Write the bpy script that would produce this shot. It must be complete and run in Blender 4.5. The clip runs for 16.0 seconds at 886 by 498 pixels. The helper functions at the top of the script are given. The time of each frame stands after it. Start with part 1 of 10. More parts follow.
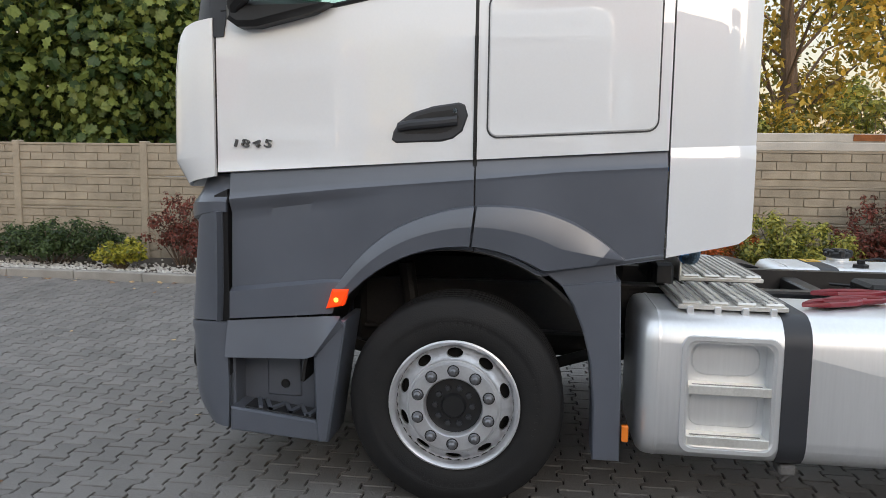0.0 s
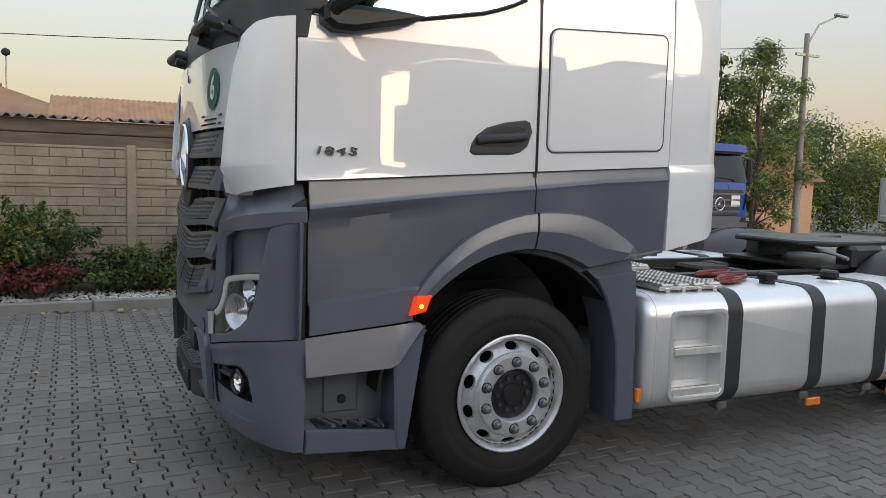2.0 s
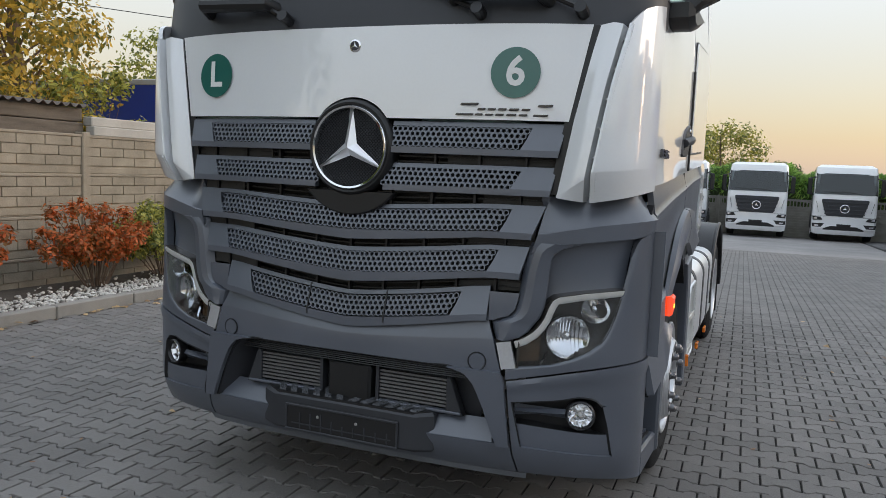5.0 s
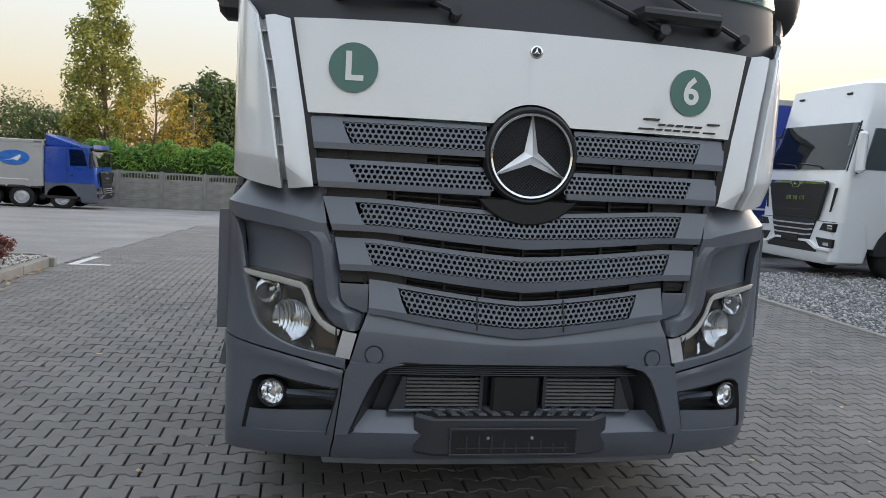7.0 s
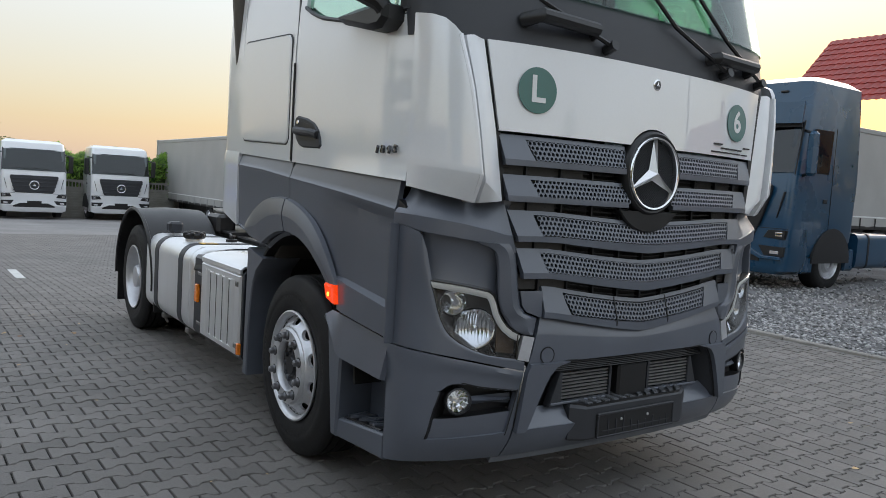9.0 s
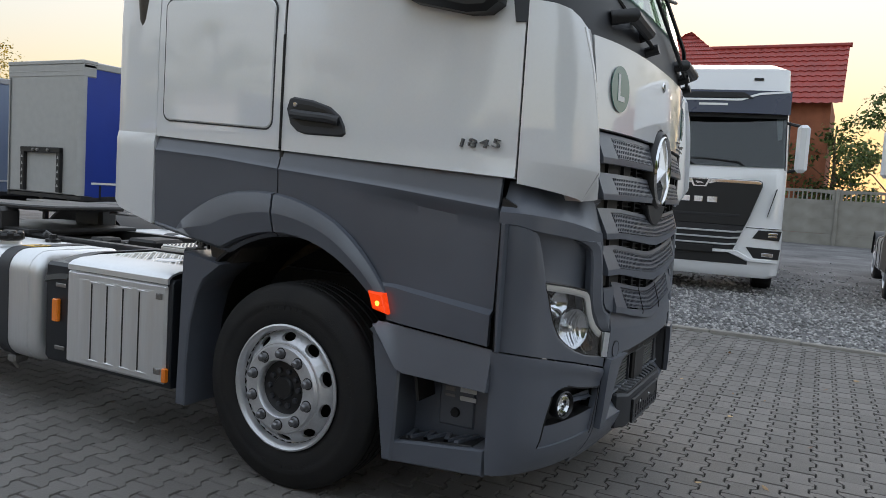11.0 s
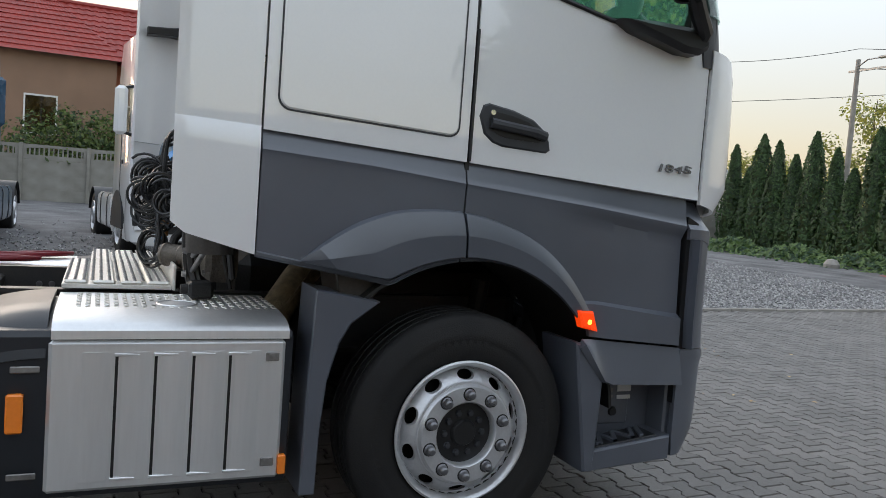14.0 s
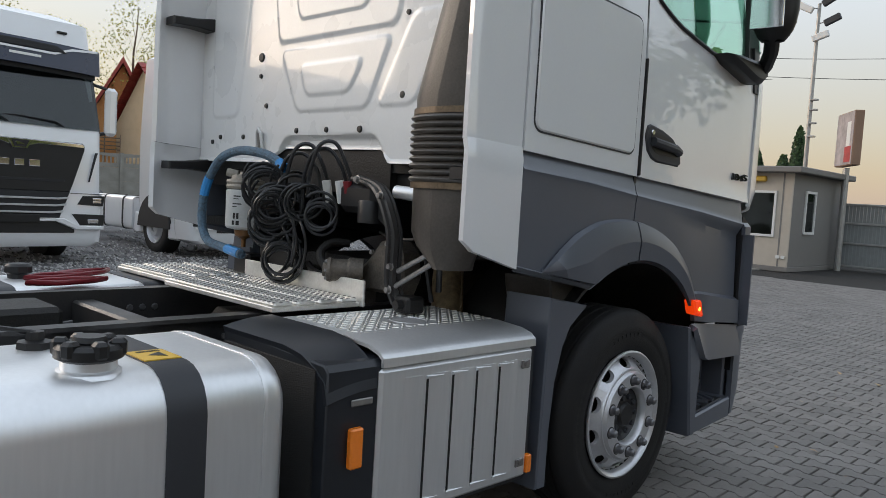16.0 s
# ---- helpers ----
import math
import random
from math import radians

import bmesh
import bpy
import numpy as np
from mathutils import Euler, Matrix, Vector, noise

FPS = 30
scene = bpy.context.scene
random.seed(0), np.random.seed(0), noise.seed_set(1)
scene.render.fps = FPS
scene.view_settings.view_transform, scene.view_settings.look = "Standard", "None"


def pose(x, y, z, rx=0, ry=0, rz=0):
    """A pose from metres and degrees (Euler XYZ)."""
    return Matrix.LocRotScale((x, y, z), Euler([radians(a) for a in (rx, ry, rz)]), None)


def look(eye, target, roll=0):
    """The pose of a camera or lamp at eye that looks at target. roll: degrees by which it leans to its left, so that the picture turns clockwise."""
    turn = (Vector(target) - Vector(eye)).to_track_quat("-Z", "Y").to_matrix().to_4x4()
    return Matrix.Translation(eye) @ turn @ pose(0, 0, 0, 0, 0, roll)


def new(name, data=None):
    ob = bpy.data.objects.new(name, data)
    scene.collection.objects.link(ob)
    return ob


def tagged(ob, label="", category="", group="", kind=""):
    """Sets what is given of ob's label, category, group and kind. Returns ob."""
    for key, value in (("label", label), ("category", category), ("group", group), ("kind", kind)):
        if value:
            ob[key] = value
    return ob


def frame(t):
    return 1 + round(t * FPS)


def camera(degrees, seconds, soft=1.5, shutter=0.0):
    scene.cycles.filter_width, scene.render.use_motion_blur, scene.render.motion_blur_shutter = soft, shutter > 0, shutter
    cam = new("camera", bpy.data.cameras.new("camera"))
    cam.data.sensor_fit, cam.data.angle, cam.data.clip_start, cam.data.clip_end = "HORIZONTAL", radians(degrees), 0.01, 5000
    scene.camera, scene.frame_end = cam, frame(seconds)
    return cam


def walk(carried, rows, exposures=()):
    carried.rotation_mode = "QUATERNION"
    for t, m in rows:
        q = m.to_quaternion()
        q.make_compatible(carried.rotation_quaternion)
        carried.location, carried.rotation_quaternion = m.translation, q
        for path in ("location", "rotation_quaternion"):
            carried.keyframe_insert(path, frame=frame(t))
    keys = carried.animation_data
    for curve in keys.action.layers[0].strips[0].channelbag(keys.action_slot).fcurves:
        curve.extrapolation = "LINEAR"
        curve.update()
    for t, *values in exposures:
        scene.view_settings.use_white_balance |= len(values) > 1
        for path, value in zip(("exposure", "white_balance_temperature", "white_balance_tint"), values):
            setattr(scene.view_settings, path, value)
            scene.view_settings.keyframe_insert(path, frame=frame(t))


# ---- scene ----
cam = camera(60.3, 16.0, 0.8)
METRES, EYE, TILT, LEAN, TURN = 18.987, 1.64, 0.0, 0.0, 8.45
ROWS = [
    (0.0, 0.0, 0.0, 0.0, 0.09, -6.47, -0.8),
    (0.5, -0.0311, -0.0065, 0.0021, -8.09, -5.86, -0.96),
    (1.0, -0.0621, -0.0028, 0.0017, -16.6, -5.61, -1.2),
    (1.5, -0.0944, 0.0061, 0.0008, -24.98, -5.38, -1.45),
    (2.0, -0.1238, 0.0228, -0.0012, -32.67, -5.44, -1.68),
    (2.5, -0.1506, 0.0442, -0.0012, -40.51, -5.55, -1.94),
    (3.0, -0.1727, 0.0707, -0.0019, -48.58, -5.64, -2.19),
    (3.5, -0.1921, 0.1, -0.0012, -55.95, -5.69, -2.38),
    (4.0, -0.2077, 0.1302, -0.0017, -62.19, -5.8, -2.42),
    (6.5, -0.229, 0.2914, -0.0014, -98.38, -5.77, -2.75),
    (7.0, -0.2208, 0.3254, -0.0023, -106.97, -5.6, -3.09),
    (7.5, -0.2114, 0.3585, -0.0016, -114.01, -5.42, -3.24),
    (8.0, -0.2005, 0.3861, -0.0019, -120.51, -5.15, -3.31),
    (10.5, -0.1088, 0.4739, -0.0074, -152.43, -4.26, -3.6),
    (11.0, -0.0805, 0.4781, -0.0067, -160.16, -4.38, -3.69),
    (11.5, -0.0509, 0.4775, -0.0078, -169.93, -4.31, -3.84),
    (12.0, -0.0188, 0.4769, -0.0073, -179.66, -4.2, -4.1),
    (12.5, 0.0164, 0.4728, -0.0083, -188.49, -4.02, -4.24),
    (13.0, 0.0507, 0.4673, -0.0084, -196.25, -3.88, -4.28),
    (13.5, 0.084, 0.4581, -0.0092, -204.56, -3.56, -4.19),
    (14.0, 0.116, 0.4496, -0.008, -211.69, -3.58, -4.21),
    (14.5, 0.1442, 0.4374, -0.0079, -217.21, -3.6, -4.01),
    (15.0, 0.1702, 0.4226, -0.0062, -223.85, -3.58, -3.87),
    (15.5, 0.1892, 0.4033, -0.0071, -230.57, -3.59, -3.77),
    (16.0, 0.2033, 0.3853, -0.0074, -233.15, -3.8, -3.46),
]
walk(cam, [(t, pose(0.46, -4.66, EYE, TILT, LEAN, TURN) @ pose(METRES * x, METRES * y, METRES * z, 90 + pitch, roll, yaw)) for t, x, y, z, yaw, pitch, roll in ROWS],
     ((0.0, 3.2), (1.0, 3.1), (2.0, 2.87), (3.5, 2.91), (7.0, 3.24), (10.5, 2.98), (11.5, 3.02), (12.5, 3.12), (14.0, 3.15), (15.3, 2.98), (16.0, 2.86)))

# ---- sky and sun ----
GLOW = math.atan2(0.38, -0.92)          # compass turn of the evening glow, from +y towards +x
world = bpy.data.worlds.new("evening_sky")
scene.world = world
world.use_nodes = True
wn, wl = world.node_tree.nodes, world.node_tree.links
sky = wn.new("ShaderNodeTexSky")
sky.sky_type, sky.sun_disc = "NISHITA", False
sky.sun_elevation, sky.sun_rotation = radians(2.0), GLOW
sky.air_density, sky.dust_density, sky.ozone_density = 1.0, 1.2, 1.2
# thin high cloud: the sky's own colour, paled, behind an even veil
pale = wn.new("ShaderNodeHueSaturation")
pale.inputs["Saturation"].default_value, pale.inputs["Value"].default_value = 1.3, 0.185
wl.new(sky.outputs[0], pale.inputs["Color"])
veil = wn.new("ShaderNodeMix")
veil.data_type, veil.blend_type = "RGBA", "ADD"
veil.inputs["Factor"].default_value = 1.0
# the veil is peach near the horizon and pale blue overhead
way = wn.new("ShaderNodeTexCoord")
split = wn.new("ShaderNodeSeparateXYZ")
wl.new(way.outputs["Generated"], split.inputs[0])
rise = wn.new("ShaderNodeMapRange")
rise.inputs["From Min"].default_value, rise.inputs["From Max"].default_value = 0.0, 0.45
rise.interpolation_type = "SMOOTHSTEP"
wl.new(split.outputs["Z"], rise.inputs["Value"])
tone = wn.new("ShaderNodeMix")
tone.data_type = "RGBA"
tone.inputs["A"].default_value, tone.inputs["B"].default_value = (0.66, 0.575, 0.505, 1), (1.07, 1.18, 1.34, 1)
wl.new(rise.outputs["Result"], tone.inputs["Factor"])
wl.new(tone.outputs["Result"], veil.inputs["B"])
wl.new(pale.outputs[0], veil.inputs["A"])
wl.new(veil.outputs["Result"], wn["Background"].inputs[0])
wn["Background"].inputs[1].default_value = 0.1
sun = new("sun", bpy.data.lights.new("sun", "SUN"))
sun.data.energy, sun.data.angle, sun.data.color = 0.22, radians(40), (1.0, 0.85, 0.7)
sun.matrix_world = look((0.38 * 50, -46, 11), (0, 0, 0))

# ---- building helpers ----
class Shape:
    """Collects vertices and faces of one mesh."""

    def __init__(self):
        self.v, self.f = [], []

    def add(self, verts, faces):
        n = len(self.v)
        self.v.extend(tuple(p) for p in verts)
        self.f.extend(tuple(i + n for i in f) for f in faces)
        return self

    def box(self, x0, x1, y0, y1, z0, z1, c=0.0, m=None):
        x0, x1, y0, y1, z0, z1 = min(x0, x1), max(x0, x1), min(y0, y1), max(y0, y1), min(z0, z1), max(z0, z1)
        c = min(c, (x1 - x0) * 0.45, (y1 - y0) * 0.45, (z1 - z0) * 0.45)
        if c <= 0:
            vs = [(x, y, z) for x in (x0, x1) for y in (y0, y1) for z in (z0, z1)]
            fs = [(0, 1, 3, 2), (4, 6, 7, 5), (0, 4, 5, 1), (2, 3, 7, 6), (0, 2, 6, 4), (1, 5, 7, 3)]
        else:
            vs, fs = [], []
            for x, sx in ((x0, 1), (x1, -1)):
                for y, sy in ((y0, 1), (y1, -1)):
                    for z, sz in ((z0, 1), (z1, -1)):
                        vs += [(x, y + c * sy, z + c * sz), (x + c * sx, y, z + c * sz), (x + c * sx, y + c * sy, z)]
            k = lambda a, b, d, w: (a * 4 + b * 2 + d) * 3 + w
            fs += [(k(0, 0, 0, 0), k(0, 0, 1, 0), k(0, 1, 1, 0), k(0, 1, 0, 0)), (k(1, 0, 0, 0), k(1, 1, 0, 0), k(1, 1, 1, 0), k(1, 0, 1, 0)),
                   (k(0, 0, 0, 1), k(1, 0, 0, 1), k(1, 0, 1, 1), k(0, 0, 1, 1)), (k(0, 1, 0, 1), k(0, 1, 1, 1), k(1, 1, 1, 1), k(1, 1, 0, 1)),
                   (k(0, 0, 0, 2), k(0, 1, 0, 2), k(1, 1, 0, 2), k(1, 0, 0, 2)), (k(0, 0, 1, 2), k(1, 0, 1, 2), k(1, 1, 1, 2), k(0, 1, 1, 2))]
            for a in (0, 1):
                for b in (0, 1):
                    fs.append((k(a, b, 0, 0), k(a, b, 1, 0), k(a, b, 1, 1), k(a, b, 0, 1)))
                    fs.append((k(a, 0, b, 0), k(a, 1, b, 0), k(a, 1, b, 2), k(a, 0, b, 2)))
                    fs.append((k(0, a, b, 1), k(1, a, b, 1), k(1, a, b, 2), k(0, a, b, 2)))
                    for d in (0, 1):
                        fs.append((k(a, b, d, 0), k(a, b, d, 1), k(a, b, d, 2)))
        if m is not None:
            vs = [m @ Vector(p) for p in vs]
        return self.add(vs, fs)

    def tube(self, pts, r, n=8, r1=None, cap=True, closed=False):
        pts = [Vector(p) for p in pts]
        k = len(pts)
        up = Vector((0.13, 0.21, 0.97))
        vs, fs, last = [], [], None
        for i, p in enumerate(pts):
            a, b = (pts[i - 1] if (i or closed) else p), (pts[(i + 1) % k] if (i < k - 1 or closed) else p)
            d = (b - a).normalized()
            if last is None:
                side = d.cross(up) if abs(d.dot(up)) < 0.95 else d.cross(Vector((1, 0, 0)))
            else:
                side = last - d * last.dot(d)
            side.normalize()
            last = side
            top = side.cross(d)
            rr = r + ((r1 - r) * i / (k - 1) if r1 is not None else 0)
            vs += [p + (side * math.cos(2 * math.pi * j / n) + top * math.sin(2 * math.pi * j / n)) * rr for j in range(n)]
        for i in range(k if closed else k - 1):
            for j in range(n):
                a, b = i * n + j, i * n + (j + 1) % n
                i2 = ((i + 1) % k) * n
                fs.append((a, b, i2 + (j + 1) % n, i2 + j))
        if cap and not closed:
            fs += [tuple(range(n))[::-1], tuple((k - 1) * n + j for j in range(n))]
        return self.add(vs, fs)

    def rod(self, p0, p1, r, n=12, r1=None):
        return self.tube([p0, p1], r, n, r1)

    def lathe(self, profile, at=(0, 0, 0), axis="y", n=48, sign=1):
        """Turns (radius, height) pairs round an axis; height runs along the axis times sign."""
        vs, fs = [], []
        k = len(profile)
        for r, h in profile:
            for j in range(n):
                c, s = r * math.cos(2 * math.pi * j / n), r * math.sin(2 * math.pi * j / n)
                q = {"y": (c, h * sign, s), "z": (c, s, h * sign), "x": (h * sign, c, s)}[axis]
                vs.append((q[0] + at[0], q[1] + at[1], q[2] + at[2]))
        for i in range(k - 1):
            for j in range(n):
                fs.append((i * n + j, i * n + (j + 1) % n, (i + 1) * n + (j + 1) % n, (i + 1) * n + j))
        return self.add(vs, fs)

    def prism(self, poly, axis, a0, a1, c=0.0):
        """A polygon of the two other axes, in their order, drawn out along one axis, its rims cut by c."""
        k = len(poly)
        if c > 0:
            mx, my = sum(p[0] for p in poly) / k, sum(p[1] for p in poly) / k
            inner = []
            for i in range(k):
                p0, p1, p2 = Vector(poly[i - 1]), Vector(poly[i]), Vector(poly[(i + 1) % k])
                e1, e2 = (p1 - p0).normalized(), (p2 - p1).normalized()
                n1, n2 = Vector((-e1.y, e1.x)), Vector((-e2.y, e2.x))
                nn = n1 + n2
                nn = nn.normalized() if nn.length > 1e-6 else n1
                area = sum(poly[j - 1][0] * poly[j][1] - poly[j][0] * poly[j - 1][1] for j in range(k))
                inner.append(tuple(p1 + nn * c * (1 if area > 0 else -1)))
            s = 1 if a1 > a0 else -1
            rings = [(inner, a0), (poly, a0 + c * s), (poly, a1 - c * s), (inner, a1)]
        else:
            rings = [(poly, a0), (poly, a1)]
        vs, fs = [], []
        for ring, a in rings:
            for p, q in ring:
                vs.append({"x": (a, p, q), "y": (p, a, q), "z": (p, q, a)}[axis])
        for i in range(len(rings) - 1):
            for j in range(k):
                fs.append((i * k + j, i * k + (j + 1) % k, (i + 1) * k + (j + 1) % k, (i + 1) * k + j))
        fs += [tuple(range(k))[::-1], tuple((len(rings) - 1) * k + j for j in range(k))]
        return self.add(vs, fs)

    def sheet(self, fn, us, vs_, thick, flip=False):
        """A curved plate of that thickness: fn(u, v) gives its outer face, the inside lies behind it."""
        nu, nv = len(us), len(vs_)
        g = [[Vector(fn(u, v)) for v in vs_] for u in us]
        out, inn = [], []
        for i in range(nu):
            for j in range(nv):
                du = g[min(i + 1, nu - 1)][j] - g[max(i - 1, 0)][j]
                dv = g[i][min(j + 1, nv - 1)] - g[i][max(j - 1, 0)]
                n = du.cross(dv)
                n = n.normalized() if n.length > 1e-9 else Vector((0, 0, 1))
                if flip:
                    n = -n
                out.append(g[i][j])
                inn.append(g[i][j] - n * thick)
        k, fs = nu * nv, []
        idx = lambda i, j: i * nv + j
        for i in range(nu - 1):
            for j in range(nv - 1):
                a, b, c, d = idx(i, j), idx(i + 1, j), idx(i + 1, j + 1), idx(i, j + 1)
                fs.append((a, d, c, b) if flip else (a, b, c, d))
                fs.append(tuple(k + t for t in ((a, b, c, d) if flip else (a, d, c, b))))
        for i in range(nu - 1):
            for j in (0, nv - 1):
                a, b = idx(i, j), idx(i + 1, j)
                fs.append((a, b, k + b, k + a))
        for j in range(nv - 1):
            for i in (0, nu - 1):
                a, b = idx(i, j), idx(i, j + 1)
                fs.append((a, b, k + b, k + a))
        return self.add(out + inn, fs)

    def mesh(self, name, smooth=35, recalc=True):
        me = bpy.data.meshes.new(name)
        me.from_pydata(self.v, [], self.f)
        if recalc:
            bm = bmesh.new()
            bm.from_mesh(me)
            bmesh.ops.recalc_face_normals(bm, faces=bm.faces)
            bm.to_mesh(me)
            bm.free()
        if smooth:
            me.polygons.foreach_set("use_smooth", [True] * len(me.polygons))
            me.set_sharp_from_angle(angle=radians(smooth))
        me.update()
        return me


def steps(a, b, n):
    return [a + (b - a) * i / n for i in range(n + 1)]


def lerp(x, *pairs):
    """Straight lines through (x, y) pairs."""
    if x <= pairs[0][0]:
        return pairs[0][1]
    for (x0, y0), (x1, y1) in zip(pairs, pairs[1:]):
        if x <= x1:
            return y0 + (y1 - y0) * (x - x0) / (x1 - x0)
    return pairs[-1][1]


def curved(pts, n=5):
    """A smooth line through the given points."""
    p = [Vector(q) for q in pts]
    p = [p[0] * 2 - p[1]] + p + [p[-1] * 2 - p[-2]]
    out = []
    for a, b, c, d in zip(p, p[1:], p[2:], p[3:]):
        for k in range(n):
            t = k / n
            out.append(0.5 * (2 * b + (c - a) * t + (2 * a - 5 * b + 4 * c - d) * t * t + (3 * b - a - 3 * c + d) * t ** 3))
    return out + [p[-2]]


def smooth01(x):
    x = max(0.0, min(1.0, x))
    return x * x * (3 - 2 * x)


def part(name, shape, material, parent=None, label="", smooth=35, at=None, recalc=True):
    """Links a shape, or a mesh, as one mesh object under a thing or a part."""
    me = shape if isinstance(shape, bpy.types.Mesh) else shape.mesh(name, smooth, recalc)
    if material is not None and not me.materials:
        me.materials.append(material)
    ob = new(name, me)
    ob.parent = parent
    if at is not None:
        ob.matrix_basis = at
    if label:
        ob["label"] = label
    return ob


def thing(name, label, category, at=None, group="", kind=""):
    ob = new(name)
    if at is not None:
        ob.matrix_world = at
    return tagged(ob, label, category, group, kind)


def lettering(name, text, size, material, parent, at, thick=0.003, label="", squeeze=1.0, bold=0.0, space=1.0):
    """Raised letters in the built-in font, as a mesh."""
    cu = bpy.data.curves.new(name, "FONT")
    cu.body, cu.size, cu.extrude, cu.align_x, cu.align_y, cu.resolution_u = text, size, thick, "CENTER", "CENTER", 3
    cu.offset, cu.space_character = bold, space
    tmp = bpy.data.objects.new("t", cu)
    scene.collection.objects.link(tmp)
    me = bpy.data.meshes.new_from_object(tmp.evaluated_get(bpy.context.evaluated_depsgraph_get()))
    bpy.data.objects.remove(tmp)
    me.transform(Matrix.Diagonal((squeeze, 1, 1, 1)))
    return part(name, me, material, parent, label, at=at)


# ---- materials ----
def material(name, base, rough=0.5, metal=0.0, var=0.1, scale=6.0, fine=90.0, bump=0.0, rvar=0.08, coat=0.0, rand=0.0, dirt=None, spec=0.5, stretch=None, island=0.0):
    """A surface with variation at two scales: broad stains and fine grain, with relief where bump is set."""
    ma = bpy.data.materials.new(name)
    ma.use_nodes = True
    n, l = ma.node_tree.nodes, ma.node_tree.links
    b = n["Principled BSDF"]
    b.inputs["Roughness"].default_value, b.inputs["Metallic"].default_value = rough, metal
    b.inputs["Coat Weight"].default_value, b.inputs["Coat Roughness"].default_value = coat, 0.04
    b.inputs["Specular IOR Level"].default_value = spec
    tc = n.new("ShaderNodeTexCoord")
    source = tc.outputs["Object"]
    if stretch:
        mp = n.new("ShaderNodeMapping")
        mp.inputs["Scale"].default_value = stretch
        l.new(source, mp.inputs[0])
        source = mp.outputs[0]
    big, small = n.new("ShaderNodeTexNoise"), n.new("ShaderNodeTexNoise")
    for t, s, d in ((big, scale, 4), (small, fine, 3)):
        t.inputs["Scale"].default_value, t.inputs["Detail"].default_value = s, d
        l.new(source, t.inputs["Vector"])
    ramp = n.new("ShaderNodeMix")
    ramp.data_type = "RGBA"
    dark = dirt or tuple(c * (1 - 2.2 * var) for c in base)
    light = tuple(min(1, c * (1 + 0.8 * var)) for c in base)
    ramp.inputs["A"].default_value, ramp.inputs["B"].default_value = (*dark, 1), (*light, 1)
    mix = n.new("ShaderNodeMath")
    mix.operation = "MULTIPLY_ADD"
    l.new(big.outputs["Fac"], mix.inputs[0])
    mix.inputs[1].default_value = 1.3
    off = n.new("ShaderNodeMath")
    off.operation = "MULTIPLY_ADD"
    l.new(small.outputs["Fac"], off.inputs[0])
    off.inputs[1].default_value, off.inputs[2].default_value = 0.7, -0.45
    l.new(off.outputs[0], mix.inputs[2])
    factor = mix.outputs[0]
    if rand or island:
        src = n.new("ShaderNodeObjectInfo").outputs["Random"] if rand else n.new("ShaderNodeNewGeometry").outputs["Random Per Island"]
        ra = n.new("ShaderNodeMath")
        ra.operation = "MULTIPLY_ADD"
        l.new(src, ra.inputs[0])
        ra.inputs[1].default_value = rand or island
        l.new(factor, ra.inputs[2])
        sub = n.new("ShaderNodeMath")
        sub.operation = "SUBTRACT"
        l.new(ra.outputs[0], sub.inputs[0])
        sub.inputs[1].default_value = (rand or island) / 2
        factor = sub.outputs[0]
    ramp.clamp_factor = True
    l.new(factor, ramp.inputs["Factor"])
    l.new(ramp.outputs["Result"], b.inputs["Base Color"])
    if rvar:
        rr = n.new("ShaderNodeMath")
        rr.operation = "MULTIPLY_ADD"
        l.new(big.outputs["Fac"], rr.inputs[0])
        rr.inputs[1].default_value, rr.inputs[2].default_value = rvar * 2, rough - rvar
        l.new(rr.outputs[0], b.inputs["Roughness"])
    if bump:
        bp = n.new("ShaderNodeBump")
        bp.inputs["Strength"].default_value, bp.inputs["Distance"].default_value = min(1, bump * 2), 0.004 * bump * 2
        l.new(small.outputs["Fac"], bp.inputs["Height"])
        l.new(bp.outputs[0], b.inputs["Normal"])
    return ma


def glass(name, tint=(0.85, 0.9, 0.88), rough=0.0, ior=1.5, sheen=(1, 1, 1)):
    """Thin glazing: mostly clear, with a true reflection."""
    ma = bpy.data.materials.new(name)
    ma.use_nodes = True
    n, l = ma.node_tree.nodes, ma.node_tree.links
    n.remove(n["Principled BSDF"])
    tr, gl, mx, fr = n.new("ShaderNodeBsdfTransparent"), n.new("ShaderNodeBsdfGlossy"), n.new("ShaderNodeMixShader"), n.new("ShaderNodeLayerWeight")
    tr.inputs[0].default_value = (*tint, 1)
    gl.inputs["Roughness"].default_value = rough
    gl.inputs["Color"].default_value = (*sheen, 1)
    fr.inputs["Blend"].default_value = 0.5
    steep, gloss = n.new("ShaderNodeMath"), n.new("ShaderNodeMath")
    steep.operation, gloss.operation = "POWER", "MULTIPLY_ADD"
    f0 = ((ior - 1) / (ior + 1)) ** 2
    steep.inputs[1].default_value, gloss.inputs[1].default_value, gloss.inputs[2].default_value = 5.0, 1 - f0, f0
    l.new(fr.outputs["Facing"], steep.inputs[0])
    l.new(steep.outputs[0], gloss.inputs[0])
    l.new(gloss.outputs[0], mx.inputs[0])
    l.new(tr.outputs[0], mx.inputs[1])
    l.new(gl.outputs[0], mx.inputs[2])
    l.new(mx.outputs[0], n["Material Output"].inputs[0])
    return ma


def glowing(name, base, color, strength, rough=0.25):
    ma = material(name, base, rough, var=0.03)
    b = ma.node_tree.nodes["Principled BSDF"]
    b.inputs["Emission Color"].default_value, b.inputs["Emission Strength"].default_value = (*color, 1), strength
    return ma


